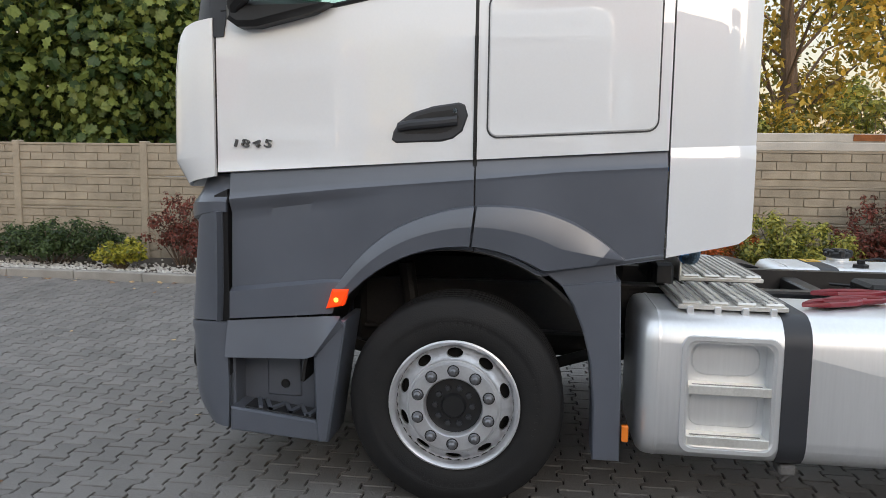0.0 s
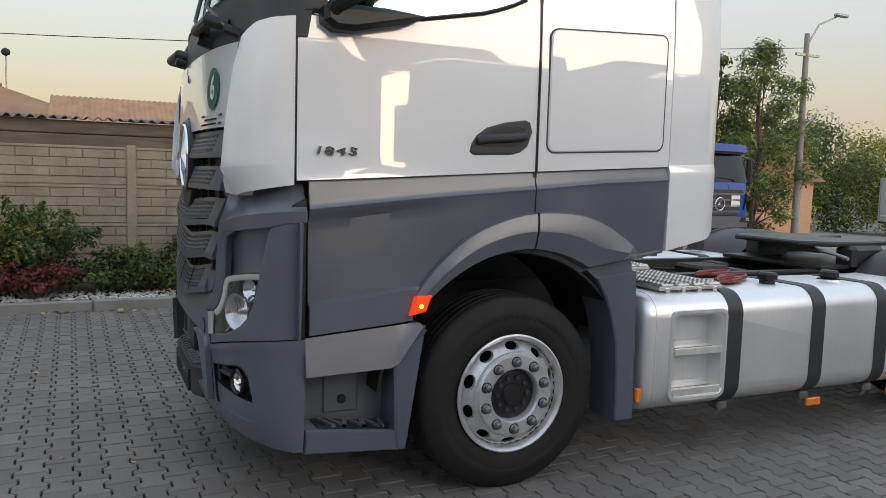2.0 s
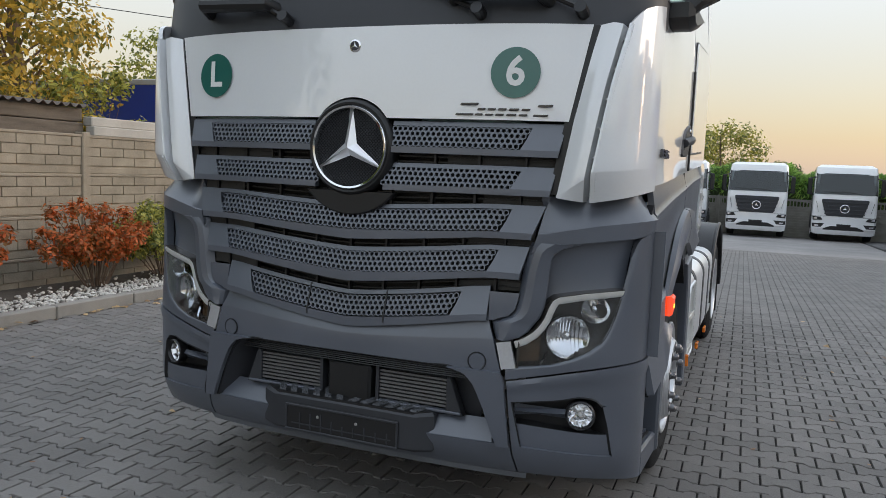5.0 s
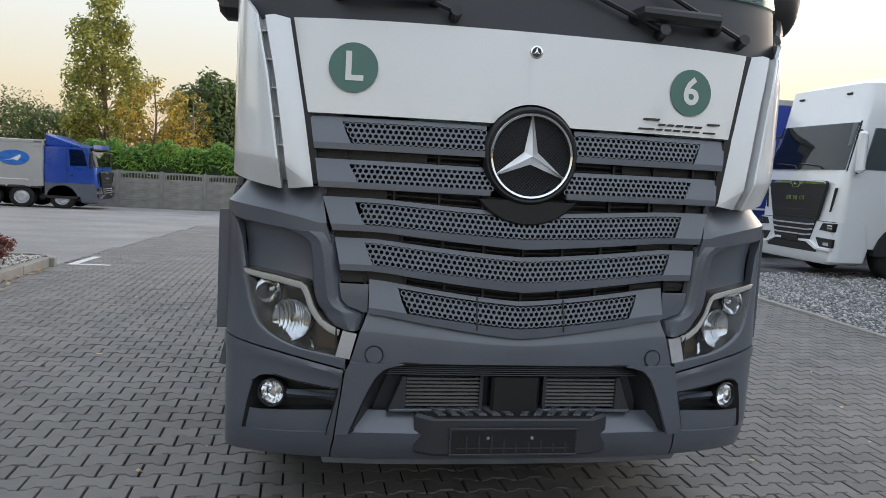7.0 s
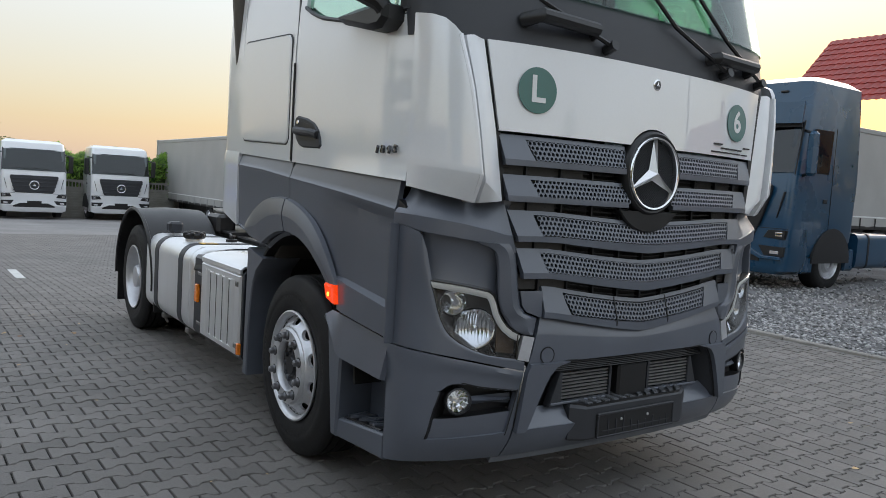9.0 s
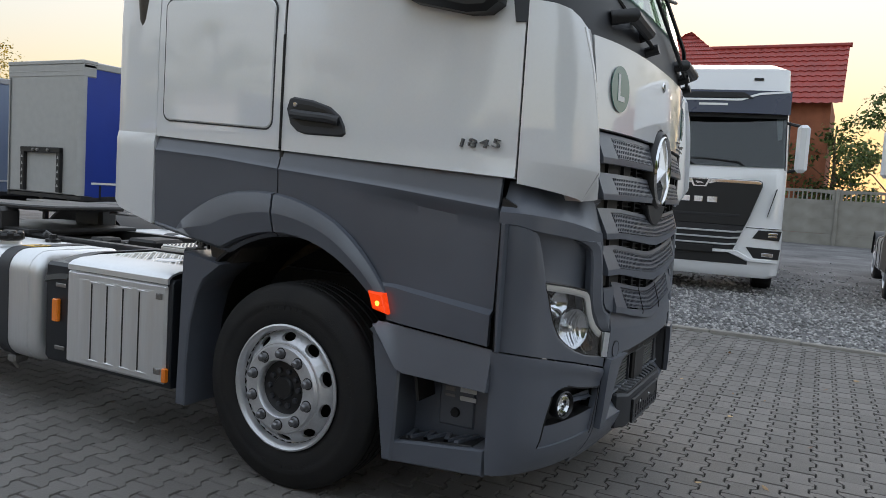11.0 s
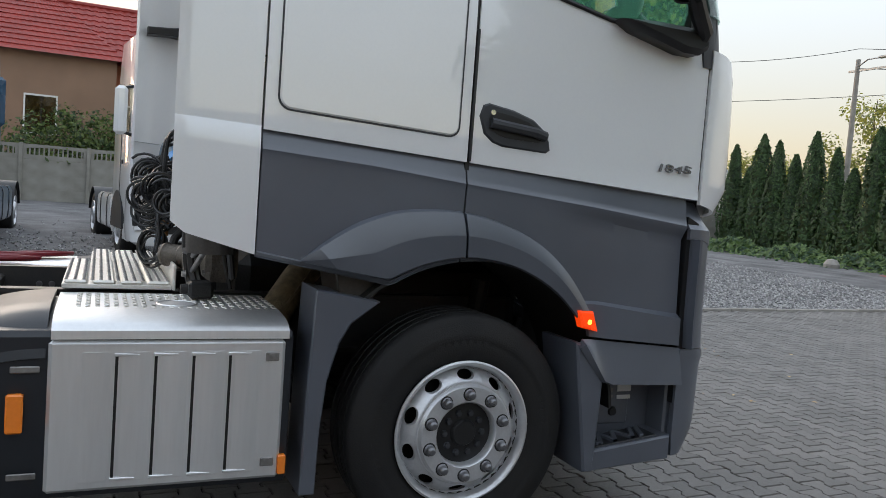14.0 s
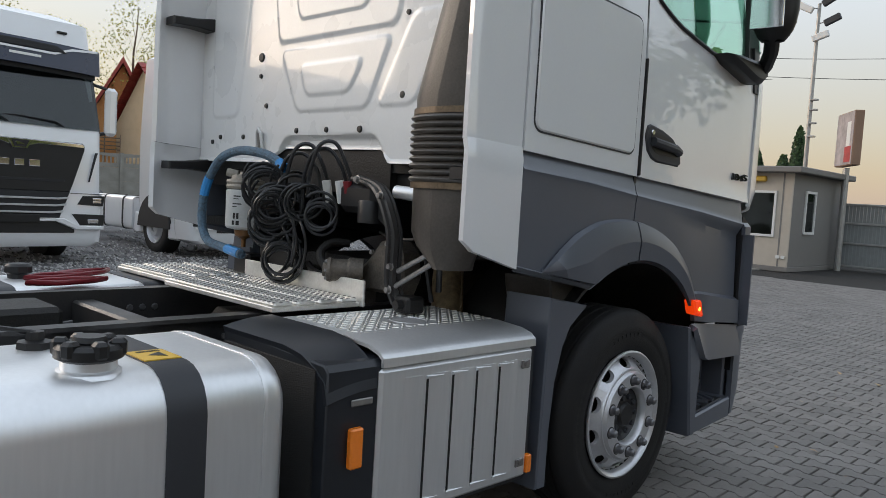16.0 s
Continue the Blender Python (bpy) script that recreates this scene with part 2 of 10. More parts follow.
WHITE = material("white_paint", (0.79, 0.80, 0.815), 0.3, var=0.02, coat=1.0, scale=2, rvar=0.04)
WHITE.node_tree.nodes["Principled BSDF"].inputs["Coat IOR"].default_value = 1.9
WHITE.node_tree.nodes["Principled BSDF"].inputs["Coat Roughness"].default_value = 0.015
WHITE_SATIN = material("white_satin_paint", (0.82, 0.82, 0.81), 0.28, var=0.03, coat=0.8, scale=3)
GREY = material("grey_plastic", (0.096, 0.107, 0.132), 0.32, var=0.12, scale=3, fine=420, bump=0.12, rvar=0.06, spec=0.95)
DARKGREY = material("dark_grey_plastic", (0.034, 0.036, 0.042), 0.5, var=0.12, scale=4, fine=420, bump=0.12)
BLACK = material("black_plastic", (0.012, 0.012, 0.013), 0.42, var=0.1, scale=8, fine=300, bump=0.1)
BLACK_SATIN = material("black_painted_steel", (0.014, 0.015, 0.018), 0.4, var=0.2, scale=5, bump=0.15, dirt=(0.05, 0.045, 0.04))
GRIME = material("oily_underbody", (0.011, 0.0105, 0.01), 0.6, var=0.3, scale=9, bump=0.4)
RUBBER = material("tyre_rubber", (0.011, 0.011, 0.012), 0.66, var=0.2, scale=7, fine=160, bump=0.3, dirt=(0.02, 0.019, 0.018), spec=0.3)
SILVER = material("silver_painted_wheel", (0.66, 0.67, 0.69), 0.33, metal=0.6, var=0.05, scale=9, dirt=(0.52, 0.52, 0.54))
ALU = material("brushed_aluminium", (0.86, 0.87, 0.88), 0.4, metal=0.8, var=0.05, scale=3, fine=70, bump=0.06, rvar=0.08, stretch=(1, 1, 0.08))
ALU_TREAD = material("tread_plate_aluminium", (0.84, 0.83, 0.79), 0.36, metal=0.6, var=0.12, scale=10, dirt=(0.62, 0.6, 0.55))
CHROME = material("chrome", (0.82, 0.83, 0.84), 0.08, metal=1.0, var=0.02, rvar=0.02)
STAR = material("satin_chrome", (0.93, 0.93, 0.94), 0.3, metal=0.6, var=0.02)
REFLECTOR = material("bright_reflector", (0.95, 0.95, 0.95), 0.15, metal=0.6, var=0.02, rvar=0.03)
BEZEL = material("smoky_lamp_bezel", (0.05, 0.044, 0.038), 0.22, var=0.15, coat=0.5)
MIRROR_BRIGHT = material("bright_lamp_mirror", (0.93, 0.93, 0.94), 0.1, metal=1.0, var=0.02, rvar=0.02)
LIGHT_GUIDE = material("light_guide", (0.72, 0.71, 0.68), 0.3, metal=0.3, var=0.05)
AMBER_SMOKE = material("smoked_amber_plastic", (0.12, 0.075, 0.04), 0.25, metal=0.3, var=0.2, scale=30)
TREAD_GREY = material("worn_tread_grey", (0.1, 0.105, 0.115), 0.55, var=0.35, scale=30, fine=250, bump=0.6)
SILL_GREY = material("lighter_grey_lip", (0.17, 0.18, 0.2), 0.5, var=0.15)
NUT_STEEL = material("bright_screw", (0.6, 0.6, 0.6), 0.3, metal=0.9, var=0.1)
HOSE = material("black_hose_rubber", (0.022, 0.023, 0.025), 0.3, var=0.15)
STEEL = material("worn_steel", (0.3, 0.29, 0.28), 0.45, metal=0.7, var=0.25, scale=9, bump=0.2)
BRONZE = material("heat_stained_pipe", (0.38, 0.28, 0.18), 0.45, metal=0.4, var=0.3, scale=9, bump=0.2)
AMBER = glowing("amber_lens_lit", (0.7, 0.06, 0.01), (1.0, 0.055, 0.003), 0.085)
AMBER_OFF = material("amber_reflector", (0.95, 0.24, 0.02), 0.25, var=0.08, coat=0.5)
AMBER_HOT = glowing("amber_lamp_core", (1.0, 0.3, 0.05), (1.0, 0.25, 0.02), 0.9)
RED_PLASTIC = material("red_plastic", (0.2, 0.012, 0.02), 0.4, var=0.1)
GREEN_STICKER = material("green_sticker", (0.012, 0.12, 0.1), 0.3, var=0.05, coat=0.9)
WHITE_STICKER = material("white_sticker", (0.78, 0.78, 0.76), 0.45, var=0.03)
YELLOW_LABEL = material("yellow_label", (0.72, 0.45, 0.06), 0.5, var=0.1)
LENS = glass("clear_lens", (0.92, 0.93, 0.94))
CAB_GLASS = glass("tinted_cab_glazing", (0.55, 0.66, 0.62))
SIDE_GLASS = glass("green_heat_reflecting_glazing", (0.6, 0.85, 0.75), 0.0, 6.0, (0.78, 1.0, 0.9))
BLUE_HOSE = material("blue_hose_sleeve", (0.04, 0.3, 0.72), 0.45, var=0.15, scale=14, fine=200, bump=0.2)
INTAKE = material("sun_bleached_rubber_duct", (0.075, 0.066, 0.058), 0.38, var=0.25, scale=5, bump=0.2)
HOUSING = material("dark_blue_grey_housing", (0.02, 0.023, 0.029), 0.36, var=0.2, scale=4, fine=300, bump=0.08)
BLANK = material("dull_brown_blank", (0.05, 0.047, 0.044), 0.6, var=0.2)
LOUVRE = material("grey_louvre", (0.13, 0.128, 0.125), 0.5, var=0.15)
RUSTY = material("grimy_cast_iron", (0.16, 0.138, 0.115), 0.5, metal=0.3, var=0.35, scale=14, bump=0.5)
BRAID = material("tan_braided_sleeve", (0.36, 0.27, 0.15), 0.6, var=0.35, scale=30, fine=300, bump=1.0)
FILTER_HEAD = material("tan_cast_filter_head", (0.34, 0.31, 0.26), 0.5, var=0.25, scale=18, bump=0.3)
BOWL = material("amber_brown_bowl", (0.22, 0.1, 0.03), 0.3, var=0.2)
SLEEVE = material("braided_blue_grey_sleeve", (0.11, 0.2, 0.29), 0.7, var=0.5, scale=50, dirt=(0.05, 0.055, 0.06), fine=260, bump=1.0)
CLAMP = material("tarnished_clamp", (0.2, 0.15, 0.1), 0.4, metal=0.5, var=0.3, scale=10)
FIGURE = material("dark_chrome", (0.1, 0.1, 0.105), 0.22, metal=0.8, var=0.1)
CANISTER = material("grey_canister", (0.58, 0.59, 0.58), 0.4, var=0.1)

# ---- ground ----
def soft(x):
    return 0.5 * (x + math.sqrt(x * x + 1.0)) - 0.02


def ground_z(x, y):
    """The yard is level under the lorry, falls away eastwards and rises to the south and west."""
    fade = 0.35 + 0.65 * max(smooth01((x + 24) / 12), smooth01((-y - 19) / 5))
    return -0.03 * soft(x - 6.5) + (0.035 * soft(-y - 5) - 0.015 * soft(-y - 12)) * fade + 0.006 * soft(-x - 5.5)


ASPHALT_FAR = material("packed_earth_and_asphalt", (0.13, 0.125, 0.12), 0.85, var=0.2, scale=0.4, fine=30, bump=0.4)
GRAVEL_BED = material("dark_gravel_bed", (0.185, 0.181, 0.183), 0.9, var=0.45, scale=1.2, fine=38, bump=1.0)


def ground_sheet(x0, x1, y0, y1, step, lift, xs=None, ys=None):
    s = Shape()
    xs = xs or steps(x0, x1, max(1, round((x1 - x0) / step)))
    ys = ys or steps(y0, y1, max(1, round((y1 - y0) / step)))
    nx, ny = len(xs) - 1, len(ys) - 1
    vs = [(x, y, ground_z(max(-50, min(60, x)), max(-60, min(60, y))) + lift) for x in xs for y in ys]
    fs = [(i * (ny + 1) + j, (i + 1) * (ny + 1) + j, (i + 1) * (ny + 1) + j + 1, i * (ny + 1) + j + 1) for i in range(nx) for j in range(ny)]
    return s.add(vs, fs)


far_x, far_y = [-900, -400, -150] + steps(-60, 70, 65) + [150, 400, 900], [-900, -400, -150] + steps(-60, 60, 60) + [150, 400, 900]
ground = part("ground", ground_sheet(0, 0, 0, 0, 1, -0.1, far_x, far_y), ASPHALT_FAR, smooth=80)
tagged(ground, "bare grey-brown earth and asphalt beyond the yard", "ground", kind="structure")

# ---- the white and grey tractor unit ----
HUB, WB = 0.52, 3.92                     # axle height, rear axle behind the front one
truck = thing("tractor_unit", "white two-axle tractor unit with dark grey plastic cladding on block paving", "truck")


def both(fn):
    for s in (-1, 1):
        fn(s)


XF = ((0.3, -1.40), (0.42, -1.43), (0.5, -1.45), (0.85, -1.46), (1.0, -1.45), (1.45, -1.445), (1.8, -1.443), (2.2, -1.43), (2.42, -1.395), (3.1, -1.2), (3.5, -0.95))
W, DEPTH, POW = 1.25, 0.34, 2.65


def curve_x(y, z, back=0.0):
    """How far forward the front skin lies at a place across and a height."""
    k = min(1.0, abs(y) / W) ** POW
    return lerp(z, *XF) + DEPTH * (1 - (1 - k) ** (1 / POW)) + back


def wrap(q, z, back=0.0, side=0.0):
    """The skin by a place along its plan: 0 at the middle, 1 where the corner meets the side, further on along the side in metres."""
    s = 1 if q >= 0 else -1
    a = abs(q)
    x = lerp(z, *XF)
    if a <= 1:
        th = a * math.pi / 2
        y, d = W * math.sin(th) ** (2 / POW), 1 - math.cos(th) ** (2 / POW)
        nx, ny = -math.cos(th) ** 1.4, math.sin(th) ** 1.4
        ln = math.hypot(nx, ny) or 1
        return (x + DEPTH * d - back * nx / ln, s * (y - back * ny / ln), z)
    return (x + DEPTH + a - 1, s * (W - back), z)


def at_y(y):
    return math.asin(min(1.0, abs(y) / W) ** (POW / 2)) / (math.pi / 2) * (1 if y >= 0 else -1)


def skin(q0, q1, lo, hi, n=14, m=8, thick=0.03, back=0.0, shape=None):
    """A plate on the front skin, from q0 to q1, between two heights that may depend on q."""
    f0 = lo if callable(lo) else (lambda q: lo)
    f1 = hi if callable(hi) else (lambda q: hi)
    fb = back if callable(back) else (lambda q, v: back)
    return (shape or Shape()).sheet(lambda q, v: wrap(q, f0(q) + (f1(q) - f0(q)) * v, fb(q, v)), steps(q0, q1, n), steps(0, 1, m), thick, flip=True)


def border(x):
    """Where the white upper cab meets the grey cladding."""
    return lerp(x, (-1.13, 1.58), (0.09, 1.655), (0.93, 1.705), (1.3, 1.72))


ARCH = 0.745


def side_low(x):
    """The lower edge of the cladding: step line ahead of the wheel, then the arch."""
    if x < -0.55:
        return lerp(x, (-1.1, 0.883), (-0.55, 0.93))
    if x < 0.39:
        return HUB + math.sqrt(max(0.0, ARCH ** 2 - x ** 2)) if abs(x) < 0.74 else 0.9
    return 1.082 + 0.18 * x


def cab_side(s):
    """One side of the cab: cladding, door, rear panel, deflector, steps."""
    fl = s > 0

    def plate(x0, x1, lo, hi, yf, nx, nz, th=0.025):
        return Shape().sheet(lambda x, v: (x, s * yf(x, lo(x) + (hi(x) - lo(x)) * v), lo(x) + (hi(x) - lo(x)) * v), steps(x0, x1, nx), steps(0, 1, nz), th, flip=fl)

    def ruled(x0, x1, lines, nx, nz, th=0.025):
        """A plate whose rows follow the given crease lines, each (height, outward) by x."""
        rows = []
        for (za, ya), (zb, yb), n in zip(lines, lines[1:], nz):
            rows += [(za, ya, zb, yb, k / n) for k in range(n)]
        rows.append((*lines[-1], *lines[-1], 0.0))
        def P(x, i):
            za, ya, zb, yb, f = rows[i]
            return (x, s * (ya(x) * (1 - f) + yb(x) * f), za(x) * (1 - f) + zb(x) * f)
        return Shape().sheet(P, steps(x0, x1, nx), list(range(len(rows))), th, flip=fl)

    band = lambda x: lerp(x, (-1.1, 1.452), (-0.537, 1.511), (0.09, 1.566), (0.49, 1.605), (0.95, 1.634))
    under = lambda x: max(side_low(x) + 0.006, lerp(x, (-1.1, 1.384), (-0.646, 1.444), (-0.27, 1.491), (0.1, 1.53), (0.95, 1.60)))
    crease = lambda x: max(side_low(x) + 0.004, lerp(x, (-1.1, 1.01), (-0.6, 1.075)))
    crease2 = lambda x: max(side_low(x) + 0.005, lerp(x, (-1.1, 1.03), (-0.6, 1.088)))
    fade = lambda x: smooth01((-x - 0.45) / 0.25)
    lines = [(side_low, lambda x: 1.236 + 0.026 * fade(x)), (crease, lambda x: 1.232 + 0.026 * fade(x)), (crease2, lambda x: 1.228 - 0.004 * fade(x)), (under, lambda x: 1.222 + 0.018 * smooth01((x + 0.75) / 0.6) - 0.012 * smooth01((-x - 0.3) / 0.5)), (lambda x: max(under(x) + 0.002, band(x) - 0.012), lambda x: 1.242), (band, lambda x: 1.246), (lambda x: band(x) + 0.012, lambda x: 1.238), (lambda x: border(x) - 0.004, lambda x: 1.219), (lambda x: border(x) + 0.012, lambda x: 1.214)]
    part("cladding_front", ruled(-1.072, 0.088, lines, 60, (4, 2, 8, 3, 2, 2, 5, 1)), GREY, truck, "dark grey plastic door cladding with creases")
    part("cladding_rear", ruled(0.096, 0.93, lines, 44, (2, 2, 8, 3, 2, 2, 5, 1)), GREY, truck, "dark grey plastic side cladding")
    # wheel arch flare in two lengths
    def flare(a0, a1, n):
        rim = lambda a: lerp(math.degrees(a), (42, 1.038), (57.6, 1.021), (66.6, 0.998), (75, 0.965), (84, 0.935), (97, 0.893), (108, 0.862), (122, 0.812), (130, 0.785), (136, 0.768), (160, 0.755))
        bore = lambda a: lerp(math.degrees(a), (56, 0.755), (83, 0.743), (100, 0.727), (118, 0.71), (130, 0.70), (160, 0.69))
        def P(a, k):
            r0 = max(bore(a), 0.5626 / (math.sin(a) - 0.18 * math.cos(a))) if math.cos(a) > 0 else bore(a)
            r = r0 + (max(rim(a), r0 + 0.002) - r0) * (0, 0.04, 0.5, 0.54, 0.75, 0.96, 1.0)[k]
            out = 1.236 + ((1.25, 1.272, 1.285, 1.284, 1.276, 1.264, 1.238)[k] - 1.236) * min(1.0, max(0.0, rim(a) - r0) / 0.11)
            return (r * math.cos(a), s * out, HUB + r * math.sin(a))
        return Shape().sheet(P, steps(radians(a0), radians(a1), n), list(range(7)), 0.02, flip=s < 0)
    part("arch_flare", flare(42.5, 83.4, 26), GREY, truck, "dark grey wheel arch flare", smooth=11)
    part("arch_flare", flare(84.2, 137, 30), GREY, truck, "dark grey wheel arch flare", smooth=11)

    def upper_y(x, z):
        return 1.238 - 0.05 * smooth01((z - 2.1) / 1.2) - 0.012 * smooth01((-x - 0.9) / 0.3) + 0.008 * smooth01((1.64 - z) / 0.04)

    sill = lambda x: lerp(x, (-1.13, 2.315), (-0.57, 2.33), (-0.21, 2.40), (-0.02, 2.47), (0.09, 2.56))
    door = part("door", plate(-1.13, 0.082, border, sill, upper_y, 30, 14), WHITE, truck, "white painted cab door with window")
    part("door_frame", plate(0.0, 0.082, sill, lambda x: 3.1, upper_y, 3, 8), WHITE, door)
    part("door_glass", plate(-1.0, 0.0, lambda x: sill(x) + 0.01, lambda x: lerp(x, (-1.0, 2.62), (-0.75, 3.08), (0, 3.08)), lambda x, z: upper_y(x, z) - 0.02, 10, 6, 0.005), SIDE_GLASS, door, "tinted side window")
    part("window_seal", Shape().tube([(x, s * (upper_y(x, sill(x)) + 0.002), sill(x) + 0.004) for x in steps(-1.1, 0.0, 14)], 0.011, 6), BLACK, door, "black rubber window seal")
    part("pillar", plate(-1.16, -1.0, lambda x: 2.3, lambda x: lerp(x, (-1.16, 2.45), (-1.0, 3.0)), lambda x, z: upper_y(x, z), 3, 8), BLACK, truck, "black windscreen pillar")
    part("rear_panel", plate(0.098, 0.93, border, lambda x: 3.35, upper_y, 16, 20), WHITE, truck, "white sleeper cab side panel")
    # storage hatch with its rubber gap
    def rounded(x0, x1, z0, z1, r, n=6):
        pts = []
        for cx, cz, a in ((x1 - r, z1 - r, 0), (x0 + r, z1 - r, 90), (x0 + r, z0 + r, 180), (x1 - r, z0 + r, 270)):
            pts += [(cx + r * math.cos(radians(a + 90 * k / n)), cz + r * math.sin(radians(a + 90 * k / n))) for k in range(n + 1)]
        return pts
    sk = 0.05
    def slanted(pts):
        return [(x, z + sk * (x - 0.5)) for x, z in pts]
    part("hatch_seal", Shape().prism(slanted(rounded(0.14, 0.885, 1.765, 2.39, 0.05)), "y", s * 1.20, s * 1.2405), DARKGREY, truck)
    hatch = part("storage_hatch", Shape().prism(slanted(rounded(0.147, 0.878, 1.772, 2.383, 0.045)), "y", s * 1.2, s * 1.247, 0.006), WHITE, truck, "white flush storage locker lid")
    part("door_gap", Shape().prism([(0.08, border(0.08) - 0.37), (0.1, border(0.1) - 0.37), (0.1, 3.1), (0.08, 3.1)], "y", s * 1.15, s * 1.226), BLACK, truck)
    part("door_edge_strip", Shape().box(0.082, 0.093, s * 1.225, s * 1.249, 1.66, 2.2, 0.004), BLACK, truck, "black edge guard on the door")
    # side deflector behind the cab
    xe = 1.30 if s < 0 else 1.24

    def ext_y(x, z):
        return 1.245 - 0.06 * smooth01((x - 1.15) / 0.2) ** 2 - 0.04 * smooth01((z - 2.2) / 1.1)
    part("side_deflector", plate(0.938, xe, lambda x: border(x) + 0.006, lambda x: 3.4, lambda x, z: ext_y(x, z) - 0.012, 12, 16, 0.03), WHITE, truck, "white side air deflector")
    part("deflector_skirt", plate(0.938, xe, lambda x: lerp(x, (0.938, 1.24), (xe - 0.05, 1.31), (xe, 1.35)), lambda x: border(x) + 0.01, lambda x, z: ext_y(x, z) - 0.01 * smooth01((z - 1.69) / 0.03), 12, 10, 0.03), WHITE, truck, "white lower end of the side deflector")
    for z in (1.6, 2.42):
        part("deflector_bracket", Shape().prism([(0.97, z + 0.05), (1.1, z + 0.03), (xe - 0.06, z + 0.02), (xe - 0.06, z - 0.025), (1.1, z - 0.02), (0.97, z - 0.03)], "y", s * 1.08, s * 1.19, 0.008), BLACK, truck)
    # handle: a dark recess with a bar
    hz = 1.825
    pts = [(-0.29, -0.085), (-0.283, -0.05), (-0.255, -0.005), (-0.2, 0.035), (-0.1, 0.065), (0.015, 0.082), (0.042, 0.072), (0.057, 0.025), (0.032, -0.045), (-0.01, -0.078), (-0.06, -0.092), (-0.27, -0.1)]
    handle = part("door_handle", Shape().prism([(x, hz + z) for x, z in pts], "y", s * 1.2, s * 1.247, 0.008), DARKGREY, door, "black recessed door handle")
    part("handle_bowl", Shape().prism([(x * 0.74 - 0.025, hz + z * 0.6 - 0.0) for x, z in pts], "y", s * 1.24, s * 1.2485), BLACK, handle)
    part("handle_bar", Shape().tube([(-0.255, s * 1.25, hz - 0.03), (-0.2, s * 1.262, hz - 0.018), (-0.08, s * 1.264, hz - 0.008), (0.01, s * 1.258, hz + 0.002)], 0.022, 10), DARKGREY, handle)
    part("door_lock", Shape().lathe([(0.0, 0.005), (0.011, 0.005), (0.013, 0)], (0.0, s * 1.248, hz + 0.045), "y", 12, s), CHROME, handle)
    # black filler for the shade of the deep gap ahead of the cladding, and the flank of the corner panel
    part("corner_gap", Shape().prism([(-1.15, 0.6), (-1.085, 0.6), (-1.085, 1.5), (-1.15, 1.47)], "y", s * 1.12, s * 1.234), BLACK, truck)
    part("door_gap", Shape().box(-1.16, -1.118, s * 1.15, s * 1.218, 1.58, 2.285), BLACK, truck)
    part("cab_underside", Shape().box(0.4, 0.93, s * 0.95, s * 1.2, 1.26, 1.31), GRIME, truck)
    # model figures
    fig = Matrix.Translation((-0.96, s * 1.243, 1.715)) @ Matrix.Rotation(0 if s < 0 else math.pi, 4, "Z") @ Matrix.Rotation(math.pi / 2, 4, "X") @ Matrix(((1, 0.55, 0, 0), (0, 1, 0, 0), (0, 0, 1, 0), (0, 0, 0, 1)))
    for k, ch in enumerate("1845"):
        lettering("model_figure", ch, 0.045, FIGURE, door, fig @ Matrix.Translation((-0.081 + 0.055 * k + (0.008 if k == 0 else 0), 0, 0)), 0.006, "dark chrome model number", 2.1, 0.0002)
    # step housing
    lip = Shape()
    lip.sheet(lambda x, v: (x, s * (1.288 - 0.04 * v), lerp(x, (-1.09, 0.70), (-0.66, 0.715), (-0.53, 0.90)) * (1 - v) + (side_low(min(x, -0.56)) - 0.012) * v), steps(-1.09, -0.53, 14), steps(0, 1, 5), 0.03, flip=fl)
    part("step_fairing", lip, GREY, truck, "dark grey fairing over the entry step")
    step = part("entry_step", Shape().prism([(-1.085, 0.328), (-0.60, 0.295), (-0.60, 0.392), (-1.085, 0.446)], "y", s * 0.96, s * 1.25, 0.012), GREY, truck, "dark grey entry step sill")
    part("step_back", Shape().box(-1.10, -0.60, s * 1.055, s * 1.07, 0.36, 0.74), GREY, step)
    part("step_pillar", Shape().prism([(-0.66, 0.715), (-0.53, 0.90), (-0.5, 0.9), (-0.59, 0.3), (-0.64, 0.3), (-0.65, 0.42)], "y", s * 0.95, s * 1.262, 0.012), GREY, step)
    part("step_jamb", Shape().box(-1.115, -1.075, s * 0.95, s * 1.2, 0.4, 0.74, 0.01), GREY, step)
    part("step_ceiling", Shape().box(-1.1, -0.6, s * 0.95, s * 1.24, 0.735, 0.75), GREY, step)
    SLOPE = Matrix(((1, 0, 0, 0), (0, 1, 0, 0), (-0.112, 0, 1, 0.025), (0, 0, 0, 1)))
    part("step_tread", Shape().box(-1.02, -0.66, s * 1.085, s * 1.225, 0.296, 0.306, 0.004, SLOPE), BLACK, step, "black ribbed step tread")
    for k, (xa, xb) in enumerate(((-1.0, -0.95), (-0.96, -0.9), (-0.86, -0.9), (-0.86, -0.8), (-0.78, -0.8), (-0.78, -0.72), (-0.69, -0.71))):
        rib_ = Shape().prism([(xa, s * 1.1), (xa + 0.022, s * 1.1), (xb + 0.022, s * 1.215), (xb, s * 1.215)], "z", 0.305, 0.318)
        rib_.v = [SLOPE @ Vector(p) for p in rib_.v]
        part("tread_rib", rib_, GREY, step)
    cover = part("access_cover", Shape().box(-0.955, -0.775, s * 1.06, s * 1.078, 0.46, 0.68, 0.012), GREY, step)
    part("cover_lock", Shape().lathe([(0.0, 0.01), (0.02, 0.01), (0.024, 0)], (-0.86, s * 1.078, 0.525), "y", 14, s), BLACK, cover)
